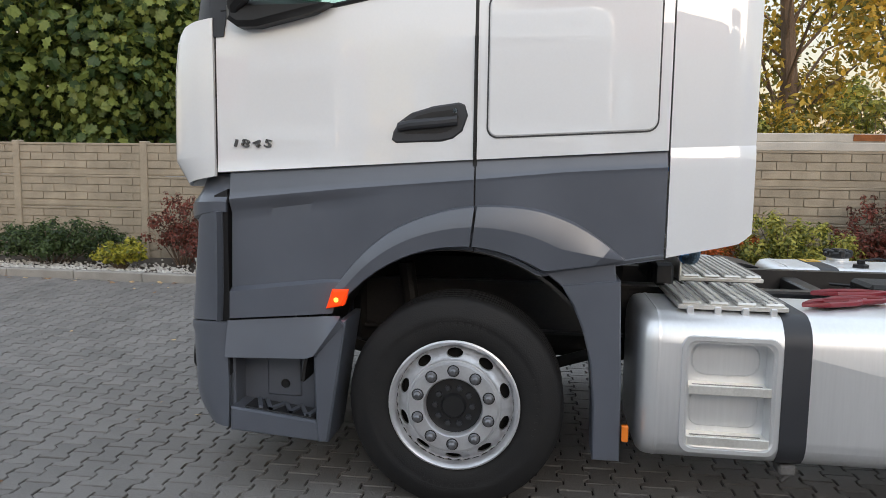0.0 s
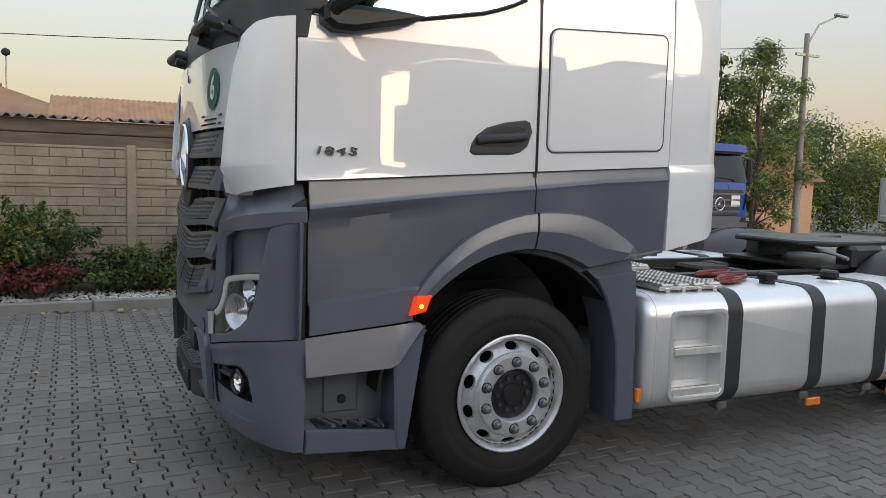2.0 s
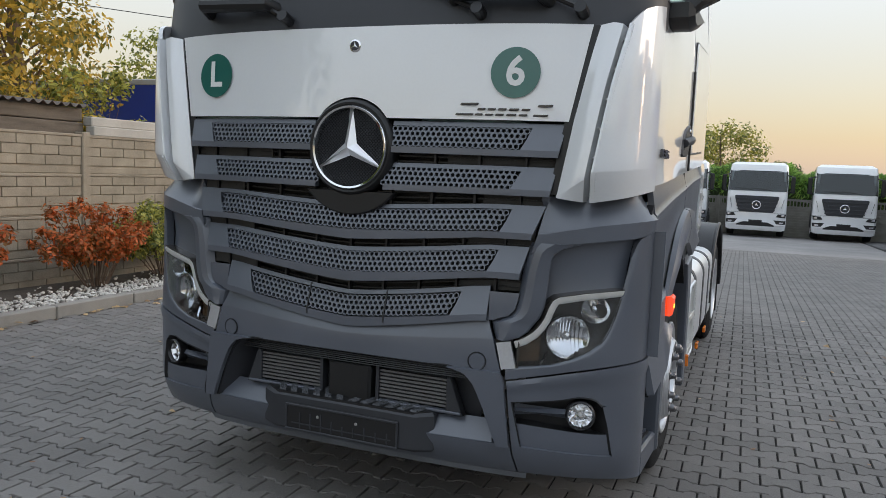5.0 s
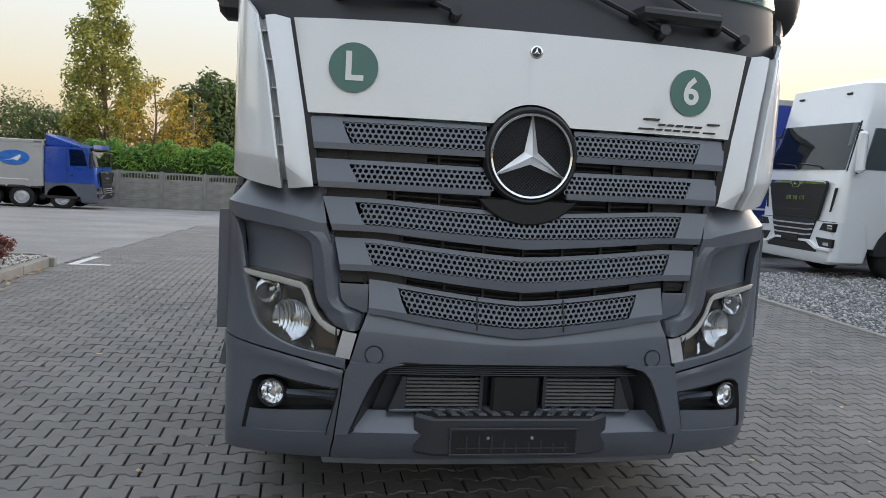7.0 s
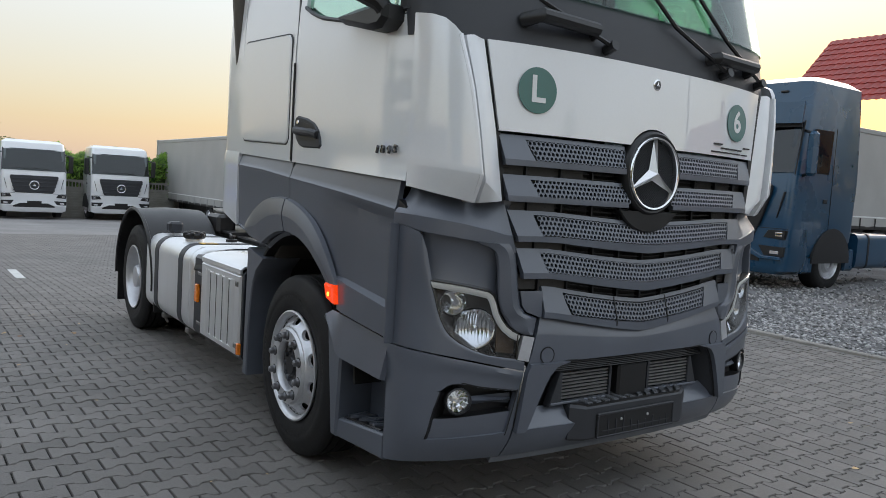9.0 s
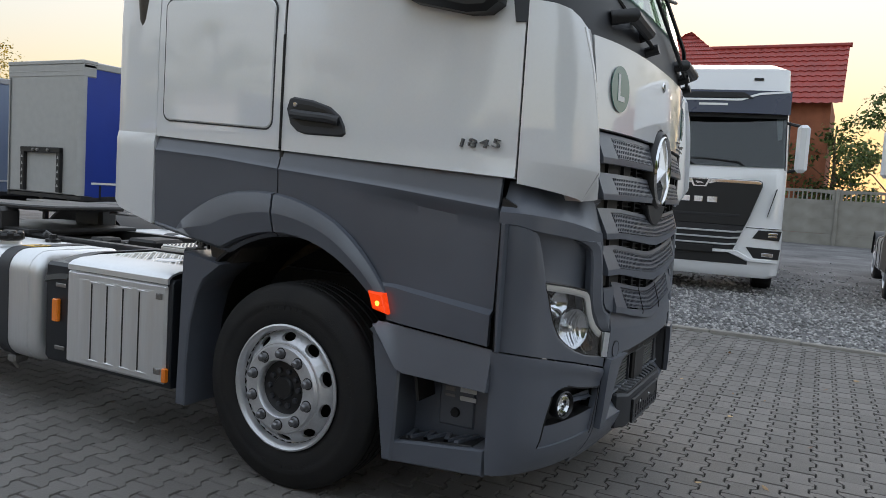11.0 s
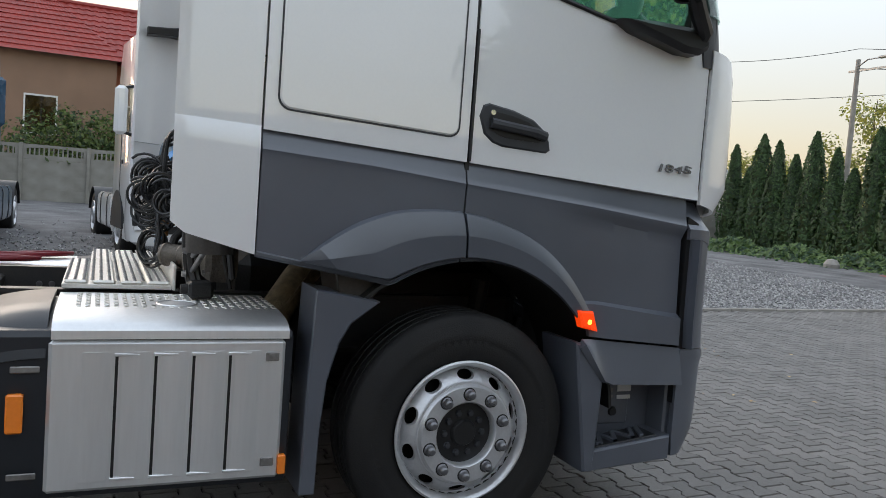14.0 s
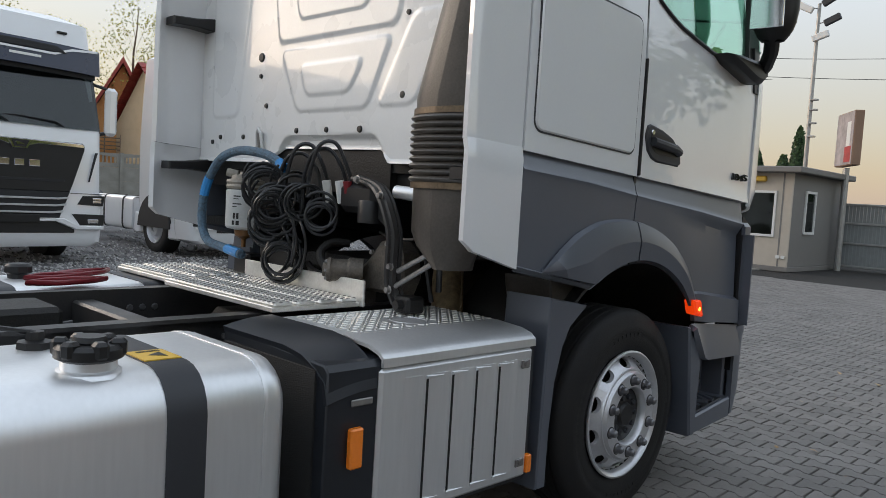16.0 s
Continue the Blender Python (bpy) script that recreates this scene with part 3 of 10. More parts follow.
    if s > 0:
        for k, (x, z, w, h) in enumerate(((-0.92, 0.64, 0.08, 0.035), (-0.92, 0.595, 0.08, 0.02), (-0.83, 0.63, 0.05, 0.02), (-0.83, 0.6, 0.05, 0.012))):
            part("notice_label", Shape().box(x - w / 2, x + w / 2, 1.078, 1.081, z - h / 2, z + h / 2), WHITE_STICKER if k < 2 else STEEL, step, "small notice with unreadable print")
    # side indicator
    ind = part("side_indicator", Shape().prism([(-0.592, 0.955), (-0.51, 0.972), (-0.482, 1.05), (-0.562, 1.046)], "y", s * 1.22, s * 1.285, 0.012), AMBER, truck, "lit amber side indicator")
    part("indicator_lamp", Shape().lathe([(0, 0.006), (0.01, 0.004), (0.013, 0)], (-0.54, s * 1.283, 1.0), "y", 14, s), AMBER_HOT, ind)
    # liner and rear mudguard
    lin = Shape()
    lin.sheet(lambda a, v: (0.735 * math.cos(a), s * (0.62 + 0.6 * v), HUB + 0.735 * math.sin(a)), steps(radians(20), radians(175), 24), steps(0, 1, 3), 0.015)
    part("wheel_arch_liner", lin, GRIME, truck)
    fl_ = [(0.49 if s < 0 else 0.43, 1.10 if s < 0 else 1.07), (0.545, 1.01 if s < 0 else 0.98), (0.59, 0.9), (0.63, 0.75), (0.648, 0.55), (0.652, 0.3), (0.775 - 0.06 * (s > 0), 0.3), (0.768 - 0.06 * (s > 0), 0.7), (0.75 - 0.055 * (s > 0), 1.13 - 0.015 * (s > 0))]
    part("mudguard_top", Shape().prism([(0.40, 1.165), (0.5, 1.085), (0.735, 1.115), (0.725, 1.205)] if s < 0 else [(0.36, 1.165), (0.44, 1.065), (0.58, 1.08), (0.6, 1.18)], "y", s * (1.0 if s < 0 else 0.9), s * (1.228 if s < 0 else 1.16), 0.008), GREY if s < 0 else INTAKE, truck)
    part("mudguard", Shape().prism(fl_, "y", s * 1.0, s * 1.245, 0.008), GREY, truck, "dark grey mudguard behind the front wheel")
    part("rear_reflector", Shape().box(0.778, 0.808, s * 1.235, s * 1.262, 0.40, 0.475, 0.004), AMBER_OFF, truck, "amber side reflector")
    # mirror arm and mirror housing
    arm = part("mirror_arm", Shape().prism([(-0.56, 2.335), (-0.64, 2.295), (-0.9, 2.235), (-0.99, 2.235), (-1.04, 2.27), (-1.04, 2.33), (-0.98, 2.35), (-0.75, 2.35)], "y", s * 1.2, s * 1.335, 0.025), BLACK, truck, "black mirror foot")
    part("mirror_arm_upper", Shape().tube([(-1.0, s * 1.28, 2.29), (-0.99, s * 1.33, 2.34), (-0.9, s * 1.39, 2.39), (-0.81, s * 1.43, 2.5)], 0.04, 10), BLACK, arm)
    house = part("mirror_housing", Shape().sheet(lambda a, v: (-0.79 + 0.1 * math.cos(a) * (1 - 0.5 * (2 * v - 1) ** 6), s * (1.44 + 0.12 * math.sin(a) * (1 - 0.5 * (2 * v - 1) ** 6)), 2.42 + 0.75 * v), steps(0, 2 * math.pi, 20), [0, 0.03, 0.07, 0.12, 0.2, 0.5, 0.8, 0.9, 1], 0.012), BLACK, truck, "tall black exterior mirror")
    part("mirror_glass", Shape().box(-0.702, -0.686, s * 1.355, s * 1.525, 2.47, 3.12, 0.003), CHROME, house)


both(cab_side)

# cab core: rear wall, roof, floor, inside
WALL_FOOT = lambda y: lerp(y, (-1.2, 1.64), (-0.44, 1.635), (-0.33, 1.71), (0.437, 1.703), (0.527, 1.64), (1.2, 1.637))


def pressing(y, z, x0, x1, x2, x3, z0, z1, r=0.045):
    """How far (y, z) lies inside a rounded trapezoid with foot x0..x1 at z0 and head x2..x3 at z1."""
    f = (z - z0) / (z1 - z0)
    a, b = x0 + (x2 - x0) * f, x1 + (x3 - x1) * f
    dx, dz = max(a - y, y - b), max(z0 - z, z - z1)
    px, pz = max(dx + r, 0.0), max(dz + r, 0.0)
    return r - math.hypot(px, pz) - min(0.0, max(dx + r, dz + r))


PRESSINGS = ((-0.21, 0.345, -0.37, 0.5, 1.895, 2.215, 0.007), (-0.13, 0.215, -0.19, 0.315, 1.973, 2.13, 0.006), (-0.39, 0.53, -0.46, 0.62, 2.26, 2.63, 0.007), (-0.21, 0.32, -0.25, 0.38, 2.36, 2.53, 0.006),
             (-1.06, -0.79, -1.08, -0.66, 1.89, 2.68, 0.006), (0.415, 0.66, 0.64, 0.9, 1.9, 2.3, 0.006), (0.7, 1.02, 0.8, 1.06, 2.36, 2.75, 0.006), (-0.5, 0.62, -0.56, 0.7, 2.7, 3.1, 0.007))


def wall_point(y, v):
    zb = WALL_FOOT(y)
    z = zb + (3.35 - zb) * v
    x = 0.99
    for x0, x1, x2, x3, z0, z1, lift in PRESSINGS:
        x += lift * smooth01(pressing(y, z, x0, x1, x2, x3, z0, z1) / 0.011 + 0.5)
    x -= 0.03 * smooth01(pressing(y, z, -0.45, 0.54, -0.3, 0.41, 1.6, 1.765, 0.03) / 0.03 + 0.5)
    x += 0.01 * smooth01((zb + 0.02 - z) / 0.012)
    return (x, y, z)


part("rear_wall", Shape().sheet(wall_point, steps(-1.2, 1.2, 230), [0.0, 0.004, 0.008, 0.012, 0.016] + steps(0.021, 0.6, 110) + steps(0.61, 1, 38), 0.012), WHITE_SATIN, truck, "white pressed steel rear cab wall")
for y, z, r_ in ((-1.055, 1.75, 1), (-0.966, 1.777, 1), (-0.717, 1.775, 1), (-0.496, 1.938, 1), (-0.206, 1.8, 1), (0.047, 1.8, 1), (0.304, 1.798, 1.2), (0.591, 1.943, 1.3), (-0.56, 2.2, 1.8), (-0.56, 2.1, 0.9), (0.6, 2.42, 1.8), (0.6, 2.3, 0.9)):
    part("plug", Shape().lathe([(0, 0.007), (0.012 * r_, 0.006), (0.015 * r_, -0.004)], (0.992, y, z), "x", 12), BLACK, truck)
part("cab_underframe", Shape().box(0.6, 0.95, -1.1, 1.1, 1.6, 1.72).box(0.9, 0.96, -0.45, 0.5, 1.5, 1.7), GRIME, truck)
roof = Shape().sheet(lambda u, v: (-1.0 + 2.0 * u, -1.19 + 2.38 * v, 3.35 + 0.28 * math.sin(math.pi * v) ** 0.4 * smooth01(u * 2.2 + 0.1)), steps(0, 1, 12), steps(0, 1, 14), 0.03)
part("roof", roof, WHITE, truck, "white high roof")
part("cab_floor", Shape().box(-1.2, 0.92, -1.15, 1.15, 1.5, 1.6), BLACK, truck)
part("roof_front", Shape().sheet(lambda q, v: wrap(q, 3.08 + 0.35 * v), steps(-1, 1, 24), steps(0, 1, 4), 0.03, flip=True), WHITE, truck)
# windscreen and its black lower trim
part("windscreen", skin(-0.96, 0.96, 2.44, 3.08, 24, 6, 0.006), CAB_GLASS, truck, "large tinted windscreen")
part("windscreen_trim", skin(-1.0, 1.0, lambda q: 2.205 - 0.02 * (1 - q * q), lambda q: 2.45, 28, 5, 0.03, 0.012), DARKGREY, truck, "black trim below the windscreen")
part("dashboard", Shape().box(-1.22, -0.85, -1.08, 1.08, 1.9, 2.38, 0.06), DARKGREY, truck, "dark dashboard behind the glass")
part("steering_wheel", Shape().tube([(-0.72 + 0.08 * math.sin(a), -0.55 + 0.23 * math.cos(a), 2.4 + 0.2 * math.sin(a)) for a in steps(0, 2 * math.pi, 24)[:-1]], 0.017, 8, closed=True), BLACK, truck)
for y in (-0.55, 0.55):
    part("cab_seat", Shape().box(-0.45, 0.05, y - 0.26, y + 0.26, 1.9, 2.1, 0.06).box(-0.08, 0.1, y - 0.25, y + 0.25, 2.05, 2.75, 0.06).box(-0.06, 0.06, y - 0.14, y + 0.14, 2.76, 2.98, 0.05), DARKGREY, truck, "dark cab seat")
part("bunk_curtain", Shape().box(0.32, 0.35, -1.1, 1.1, 1.7, 3.2), material("pale_curtain", (0.5, 0.5, 0.48), 0.9, var=0.1), truck)
# wipers and grab handles on the trim
for y0, y1 in ((0.95, 0.35), (0.1, -0.55), (-0.35, -0.95)):
    w = Shape().tube([(curve_x(y1, 2.24) - 0.03, y1, 2.25), (curve_x(y0, 2.5) - 0.045, (y0 + y1) / 2 + 0.1, 2.42), (curve_x(y0, 2.72) - 0.03, y0, 2.66)], 0.011, 6)
    w.rod((curve_x(y1, 2.24) + 0.02, y1, 2.235), (curve_x(y1, 2.24) - 0.05, y1, 2.255), 0.025, 10)
    wp = part("wiper", w, BLACK, truck, "black windscreen wiper arm")
    part("wiper_blade", Shape().tube([(curve_x(y0, 2.72) - 0.02, y0 + 0.25, 2.63), (curve_x(y0, 2.72) - 0.022, y0 - 0.3, 2.72)], 0.01, 6), BLACK, wp)
for y in (0.62, -0.62):
    part("grab_handle", Shape().tube([(curve_x(y, 2.33) + 0.03, y - 0.2, 2.29), (curve_x(y, 2.33) - 0.05, y - 0.17, 2.31), (curve_x(y, 2.33) - 0.06, y + 0.17, 2.315), (curve_x(y, 2.33) + 0.03, y + 0.2, 2.3)], 0.032, 10), BLACK, truck, "black grab handle below the windscreen")

# ---- front: bonnet flap, grille, corner columns ----
EDGE = lambda z: lerp(z, (1.5, 0.878), (1.82, 0.93), (2.2, 1.0))
ARCH_R = 0.214                           # the flap is cut round the badge


def flap_point(u, v):
    y = u * 0.965
    zb = 1.69 + math.sqrt(ARCH_R ** 2 - y * y) if abs(y) < ARCH_R * 0.8 else 1.818
    z = zb + (2.194 + 0.006 * (1 - u * u) - zb) * v
    y = u * (EDGE(z) - 0.004)
    return (curve_x(y, z), y, z)


hood = Shape().sheet(flap_point, [-k for k in steps(0.19, 1, 12)[::-1]] + steps(-0.177, 0.177, 22) + steps(0.19, 1, 12), steps(0, 1, 8), 0.03, flip=True)
part("bonnet_flap", hood, WHITE, truck, "white painted maintenance flap")


def corner(s):
    """The white wing ahead of the door: an inner face, a ridge, an outer cheek and a cut lower facet."""
    BOT = lambda u: lerp(u, (0, 1.518), (0.3, 1.505), (0.42, 1.505), (0.7, 1.53), (1, 1.56))
    FACET = lambda u: lerp(u, (0, 1.524), (0.06, 1.535), (0.42, 1.625), (1, 1.655))
    TOP = lambda u: lerp(u, (0, 2.19), (0.2, 2.2), (0.36, 2.19), (0.42, 2.195), (0.48, 2.225), (0.58, 2.255), (0.75, 2.275), (1, 2.29))
    ridge_y = lambda z: lerp(z, (1.5, 1.03), (1.62, 1.044), (1.957, 1.094), (2.16, 1.137), (2.3, 1.16))
    def P(u, v):
        zb, zf, zt = BOT(u), FACET(u), TOP(u)
        z = zb + (zf - zb) * v / 0.16 if v < 0.16 else zf + (zt - zf) * (v - 0.16) / 0.84
        tuck_in = 0.075 * smooth01(u / 0.42) * max(0.0, 1 - v / 0.16)
        fade = 1 - 0.2 * smooth01((z - 2.0) / 0.3)
        y0, yr = EDGE(z) + 0.012, ridge_y(z)
        proud = 0.088 * fade
        if u <= 0.42:
            f = u / 0.42
            y = y0 + (yr - y0) * f
            x = curve_x(y, z) - proud * lerp(f, (0, 0.0), (0.12, 0.1), (0.45, 0.42), (0.74, 0.6), (0.78, -0.3), (0.9, -0.4), (0.935, 0.95), (1, 1.0)) + tuck_in
        else:
            f = (u - 0.42) / 0.58
            xr = curve_x(yr, z) - proud
            x = (1 - f) ** 2 * xr + 2 * f * (1 - f) * (xr + 0.05) + f * f * -1.143
            y = (1 - f) ** 2 * yr + 2 * f * (1 - f) * 1.222 + f * f * 1.238
            x, y = x + tuck_in * (1 - f), y - 0.05 * f * (1 - f) * 4 * max(0.0, 1 - v / 0.16) * 0.4
        return (x, s * y, z)
    us = [0, 0.02, 0.05, 0.12, 0.189, 0.24, 0.311, 0.328, 0.378, 0.393, 0.42, 0.44, 0.48] + steps(0.54, 1, 12)
    vs = [0, 0.05, 0.1, 0.155, 0.165, 0.2] + steps(0.28, 1, 14)
    part("corner_deflector", Shape().sheet(P, us, vs, 0.018, flip=s > 0), WHITE, truck, "white corner air deflector", smooth=22)
    part("flap_gap", Shape().sheet(lambda z, v: (curve_x(EDGE(z), z) + 0.012, s * (EDGE(z) - 0.02 + 0.045 * v), z), steps(1.53, 2.19, 8), [0, 1], 0.01), BLACK, truck)
    for k in range(5):
        z = 1.68 + 0.115 * k
        yr = ridge_y(z)
        part("deflector_vane", Shape().box(curve_x(yr, z) - 0.016, curve_x(yr, z) + 0.04, s * (yr - 0.032), s * (yr - 0.008), z - 0.003, z + 0.003), WHITE, truck)


both(corner)


def vee(z, y):
    """The slats dip towards the middle, more so lower down."""
    k = lerp(z, (1.0, 0.075), (1.4, 0.03), (1.6, 0.0))
    return z + k * min(1.0, abs(y) / 0.62) ** 1.3


SURROUND = lambda z: lerp(z, (1.0, 0.655), (1.018, 0.69), (1.03, 0.73), (1.058, 0.757), (1.128, 0.772), (1.215, 0.783), (1.303, 0.803), (1.365, 0.822), (1.479, 0.86), (1.524, 0.88), (1.82, 0.925))
ROWS_G = ((1.745, 0.058, 0.905, 0.19, 0), (1.578, 0.05, 0.87, 0.165, 0), (1.386, 0.06, 0.84, 0.0, 0), (1.2, 0.058, 0.795, 0.0, 0), (1.005, 0.062, 0.648, 0.0, 0))
HEX = 0.0235


def slat(i, z, h, w, inner, sgn):
    """One grille bar: a bevelled frame round a field of hexagonal holes."""
    y0, y1 = (inner, w) if inner else (-w, w)
    def face(y, dz, b=0.0):
        zz = vee(z, y) + dz
        a = abs(y)
        if a > hole_end and w > 0.7:
            a += (SURROUND(zz) - 0.007 - w) * (a - hole_end) / (w - hole_end)
        yy = math.copysign(a, y)
        return (curve_x(yy, z) - 0.02 + b + 0.32 * (dz + h) + 0.3 * max(0, -dz - h * 0.75), yy * (sgn if inner else 1), zz)
    s = Shape()
    n = 20
    frame_h, m = 0.014, 0.07
    hole_end = (w - 0.13)
    lip = lambda y: 0.012 + (0.016 * (1 - min(1.0, abs(y) / 0.6)) if not inner else 0.0)
    bands = [(-h, -h + frame_h), (h - frame_h, h + 0.004)]
    for a, b in bands:
        s.sheet(lambda y, v: face(y, (a - lip(y) if a < 0 and v < 0.4 else a) + (b - a) * v), steps(y0, y1, n), [0, 0.5, 1], 0.03, flip=(not inner) or sgn > 0)
    ends = [(hole_end, w)] if inner else [(-w, -hole_end), (hole_end, w)]
    for a, b in ends:
        side_ = 1 if b > 0 else -1
        def end_face(f, v):
            dz = -h + frame_h + (2 * h - 2 * frame_h) * v
            ys = hole_end - 0.5 * max(0.0, 1.5 * HEX * 0.866 - dz) + HEX * 0.42
            return face(side_ * (ys + (w - ys) * f), dz)
        s.sheet(end_face, [0, 0.3, 0.6, 1] if side_ > 0 else [1, 0.6, 0.3, 0], [0, 0.5, 1], 0.03, flip=(not inner) or sgn > 0)
    bar = part("grille_bar", s, GREY, truck, "dark grey grille bar")
    g = Shape()
    rows = 3
    pitch_z = HEX * 0.866
    nh = int((hole_end - (y0 if inner else -hole_end)) / HEX) + 1
    for r in range(rows + 1):
        zz = (r - rows / 2) * pitch_z * 1.02
        for c in range(nh):
            yc = (inner if inner else -hole_end) + HEX * (c + 0.5 * (r % 2))
            if abs(yc) > hole_end - 0.5 * (1.5 * pitch_z - zz) or (not inner and abs(yc) > hole_end):
                continue
            vs, fs = [], []
            for k in range(6):
                a = radians(60 * k + 30)
                for rad, dep in ((HEX / 2 * 1.16, 0.0008), (HEX / 2 * 0.78, 0.0008), (HEX / 2 * 0.78, 0.014)):
                    p = face(yc + rad * math.cos(a), zz + rad * math.sin(a), dep)
                    vs.append(p)
            for k in range(6):
                j = (k + 1) % 6
                fs += [(k * 3, j * 3, j * 3 + 1, k * 3 + 1), (k * 3 + 1, j * 3 + 1, j * 3 + 2, k * 3 + 2)]
            g.add(vs, fs)
    part("honeycomb", g, GREY, bar, smooth=0, recalc=False)
    if i == 4:
        for yj in (-0.19, 0.19):
            part("bar_joint", Shape().sheet(lambda v, u: (lambda q: (q[0] - 0.003, q[1], q[2]))(face(yj - 0.003 + 0.006 * u, -h - 0.01 + (2 * h + 0.012) * v)), steps(0, 1, 6), [0, 1], 0.006), BLACK, bar)


for i, (z, h, w, inner, _) in enumerate(ROWS_G):
    for sgn in ((-1, 1) if inner else (1,)):
        slat(i, z, h, w, inner, sgn)
back = Shape().sheet(lambda y, v: (curve_x(y, 1.4) + 0.12, y, 0.98 + 0.83 * v), steps(-0.86, 0.86, 10), steps(0, 1, 3), 0.02)
part("radiator_core", back, GRIME, truck)
# thin ribs seen in the gaps between the bars
for zc, w in ((1.66, 0.88), (1.48, 0.86), (1.295, 0.80), (1.1, 0.765)):
    r = Shape()
    for dz in (-0.022, 0.0, 0.022):
        r.sheet(lambda y, v: (curve_x(y, zc) + 0.035 + 0.02 * v, y, vee(zc, y) + dz), steps(-w, w, 16), [0, 1], 0.005)
    for k in range(-4, 5):
        y = k * w / 4.6
        r.box(curve_x(y, zc) + 0.02, curve_x(y, zc) + 0.05, y - 0.005, y + 0.005, vee(zc, y) - 0.045, vee(zc, y) + 0.045)
    part("air_louvre", r, BLACK, truck)
    for sg in (-1, 1):
        part("louvre_blank", Shape().sheet(lambda y, v: (curve_x(y, zc) + 0.045, sg * y, vee(zc, y) - 0.035 + 0.07 * v), steps(w - (0.45 if zc > 1.6 else 0.27), w + 0.01, 4), [0, 1], 0.01), BLANK, truck)
# round badge with a three-armed figure
BX, BY, BZ = curve_x(0, 1.68) + 0.03, 0.0, 1.69
badge = part("badge_ring", Shape().lathe([(0.186, -0.05), (0.206, -0.03), (0.208, 0.02), (0.202, 0.04), (0.192, 0.05), (0.183, 0.048), (0.178, 0.02)], (BX, BY, BZ), "x", 64, -1), BLACK, truck, "large round chrome badge on black mesh")
part("badge_rim", Shape().lathe([(0.182, 0.03), (0.181, 0.05), (0.175, 0.059), (0.167, 0.056), (0.163, 0.045), (0.162, 0.03)], (BX, BY, BZ), "x", 64, -1), CHROME, badge)
part("badge_mesh", Shape().lathe([(0.0, 0.026), (0.16, 0.024), (0.17, 0.02)], (BX, BY, BZ), "x", 40, -1), BLACK, badge)
net = Shape()
for k in range(-16, 17):
    c_ = 0.0105 * k
    hw = math.sqrt(max(0.0, 0.161 ** 2 - c_ * c_))
    for sg in (-1, 1):
        r2 = math.sqrt(0.5)
        p0, p1 = Vector((BX - 0.03, (c_ - hw * sg) * r2, BZ + (c_ * sg + hw) * r2)), Vector((BX - 0.03, (c_ + hw * sg) * r2, BZ + (c_ * sg - hw) * r2))
        net.tube([p0, p1], 0.0019, 4)
part("badge_net", net, DARKGREY, badge)["kind"] = "stuff"
part("badge_apron", Shape().prism([(0.275 * math.sin(radians(a)), 1.675 - 0.275 * math.cos(radians(a))) for a in range(-52, 53, 4)], "x", BX - 0.036, BX + 0.03, 0.006), BLACK, badge, "black apron below the badge")
star = Shape()
for k in range(3):
    a = radians(90 + 120 * k)
    d, n_ = Vector((0, math.cos(a), math.sin(a))), Vector((0, -math.sin(a), math.cos(a)))
    c, tip = Vector((BX - 0.068, BY, BZ)), Vector((BX - 0.05, BY, BZ)) + d * 0.166
    l0, r0 = Vector((BX - 0.035, BY, BZ)) + (d * 0.5 + n_ * 0.866) * 0.034, Vector((BX - 0.035, BY, BZ)) + (d * 0.5 - n_ * 0.866) * 0.034
    t2 = tip + Vector((0.02, 0, 0))
    star.add([c, l0, t2 + n_ * 0.004, t2 - n_ * 0.004, r0, tip], [(0, 1, 2, 5), (0, 5, 3, 4), (5, 2, 3)])
part("badge_figure", star, STAR, badge, smooth=0)
part("bonnet_emblem", Shape().lathe([(0.0, 0.006), (0.022, 0.006), (0.027, 0.003), (0.028, 0)], (curve_x(0, 2.12) + 0.001, 0, 2.12), "x", 28, -1), CHROME, truck)
em = Shape()
for k in range(3):
    a = radians(90 + 120 * k)
    em.add([(curve_x(0, 2.12) - 0.0095, 0, 2.12), (curve_x(0, 2.12) - 0.008, 0.005 * math.cos(a + 1.05), 2.12 + 0.005 * math.sin(a + 1.05)), (curve_x(0, 2.12) - 0.008, 0.019 * math.cos(a), 2.12 + 0.019 * math.sin(a)), (curve_x(0, 2.12) - 0.008, 0.005 * math.cos(a - 1.05), 2.12 + 0.005 * math.sin(a - 1.05))], [(0, 1, 2), (0, 2, 3)])
part("emblem_figure", em, CHROME, truck, smooth=0)
part("emblem_centre", Shape().lathe([(0.0, 0.0075), (0.02, 0.0075), (0.02, 0.004)], (curve_x(0, 2.12), 0, 2.12), "x", 24, -1), DARKGREY, truck)
# model word as plain slanted bars
word = None
for y, w_, h_ in ((-0.47, 0.075, 0.05), (-0.552, 0.032, 0.03), (-0.594, 0.032, 0.03), (-0.636, 0.034, 0.03), (-0.68, 0.04, 0.03), (-0.73, 0.034, 0.03), (-0.785, 0.06, 0.046)):
    x = curve_x(y - w_ / 2, 1.85) - 0.004
    for lo, hi in ((0.0, 0.008), (h_ - 0.009, h_)):
        lean = Matrix(((1, 0, 0, x), (0, 1, -0.5, y), (0, 0, 1, 1.834), (0, 0, 0, 1)))
        bar_ = part("word_bar", Shape().box(-0.003, 0.006, -w_, 0.0, lo, hi, 0.002, lean), FIGURE, truck if word is None else word, "dark chrome bars in place of the model word" if word is None else "")
        word = word or bar_
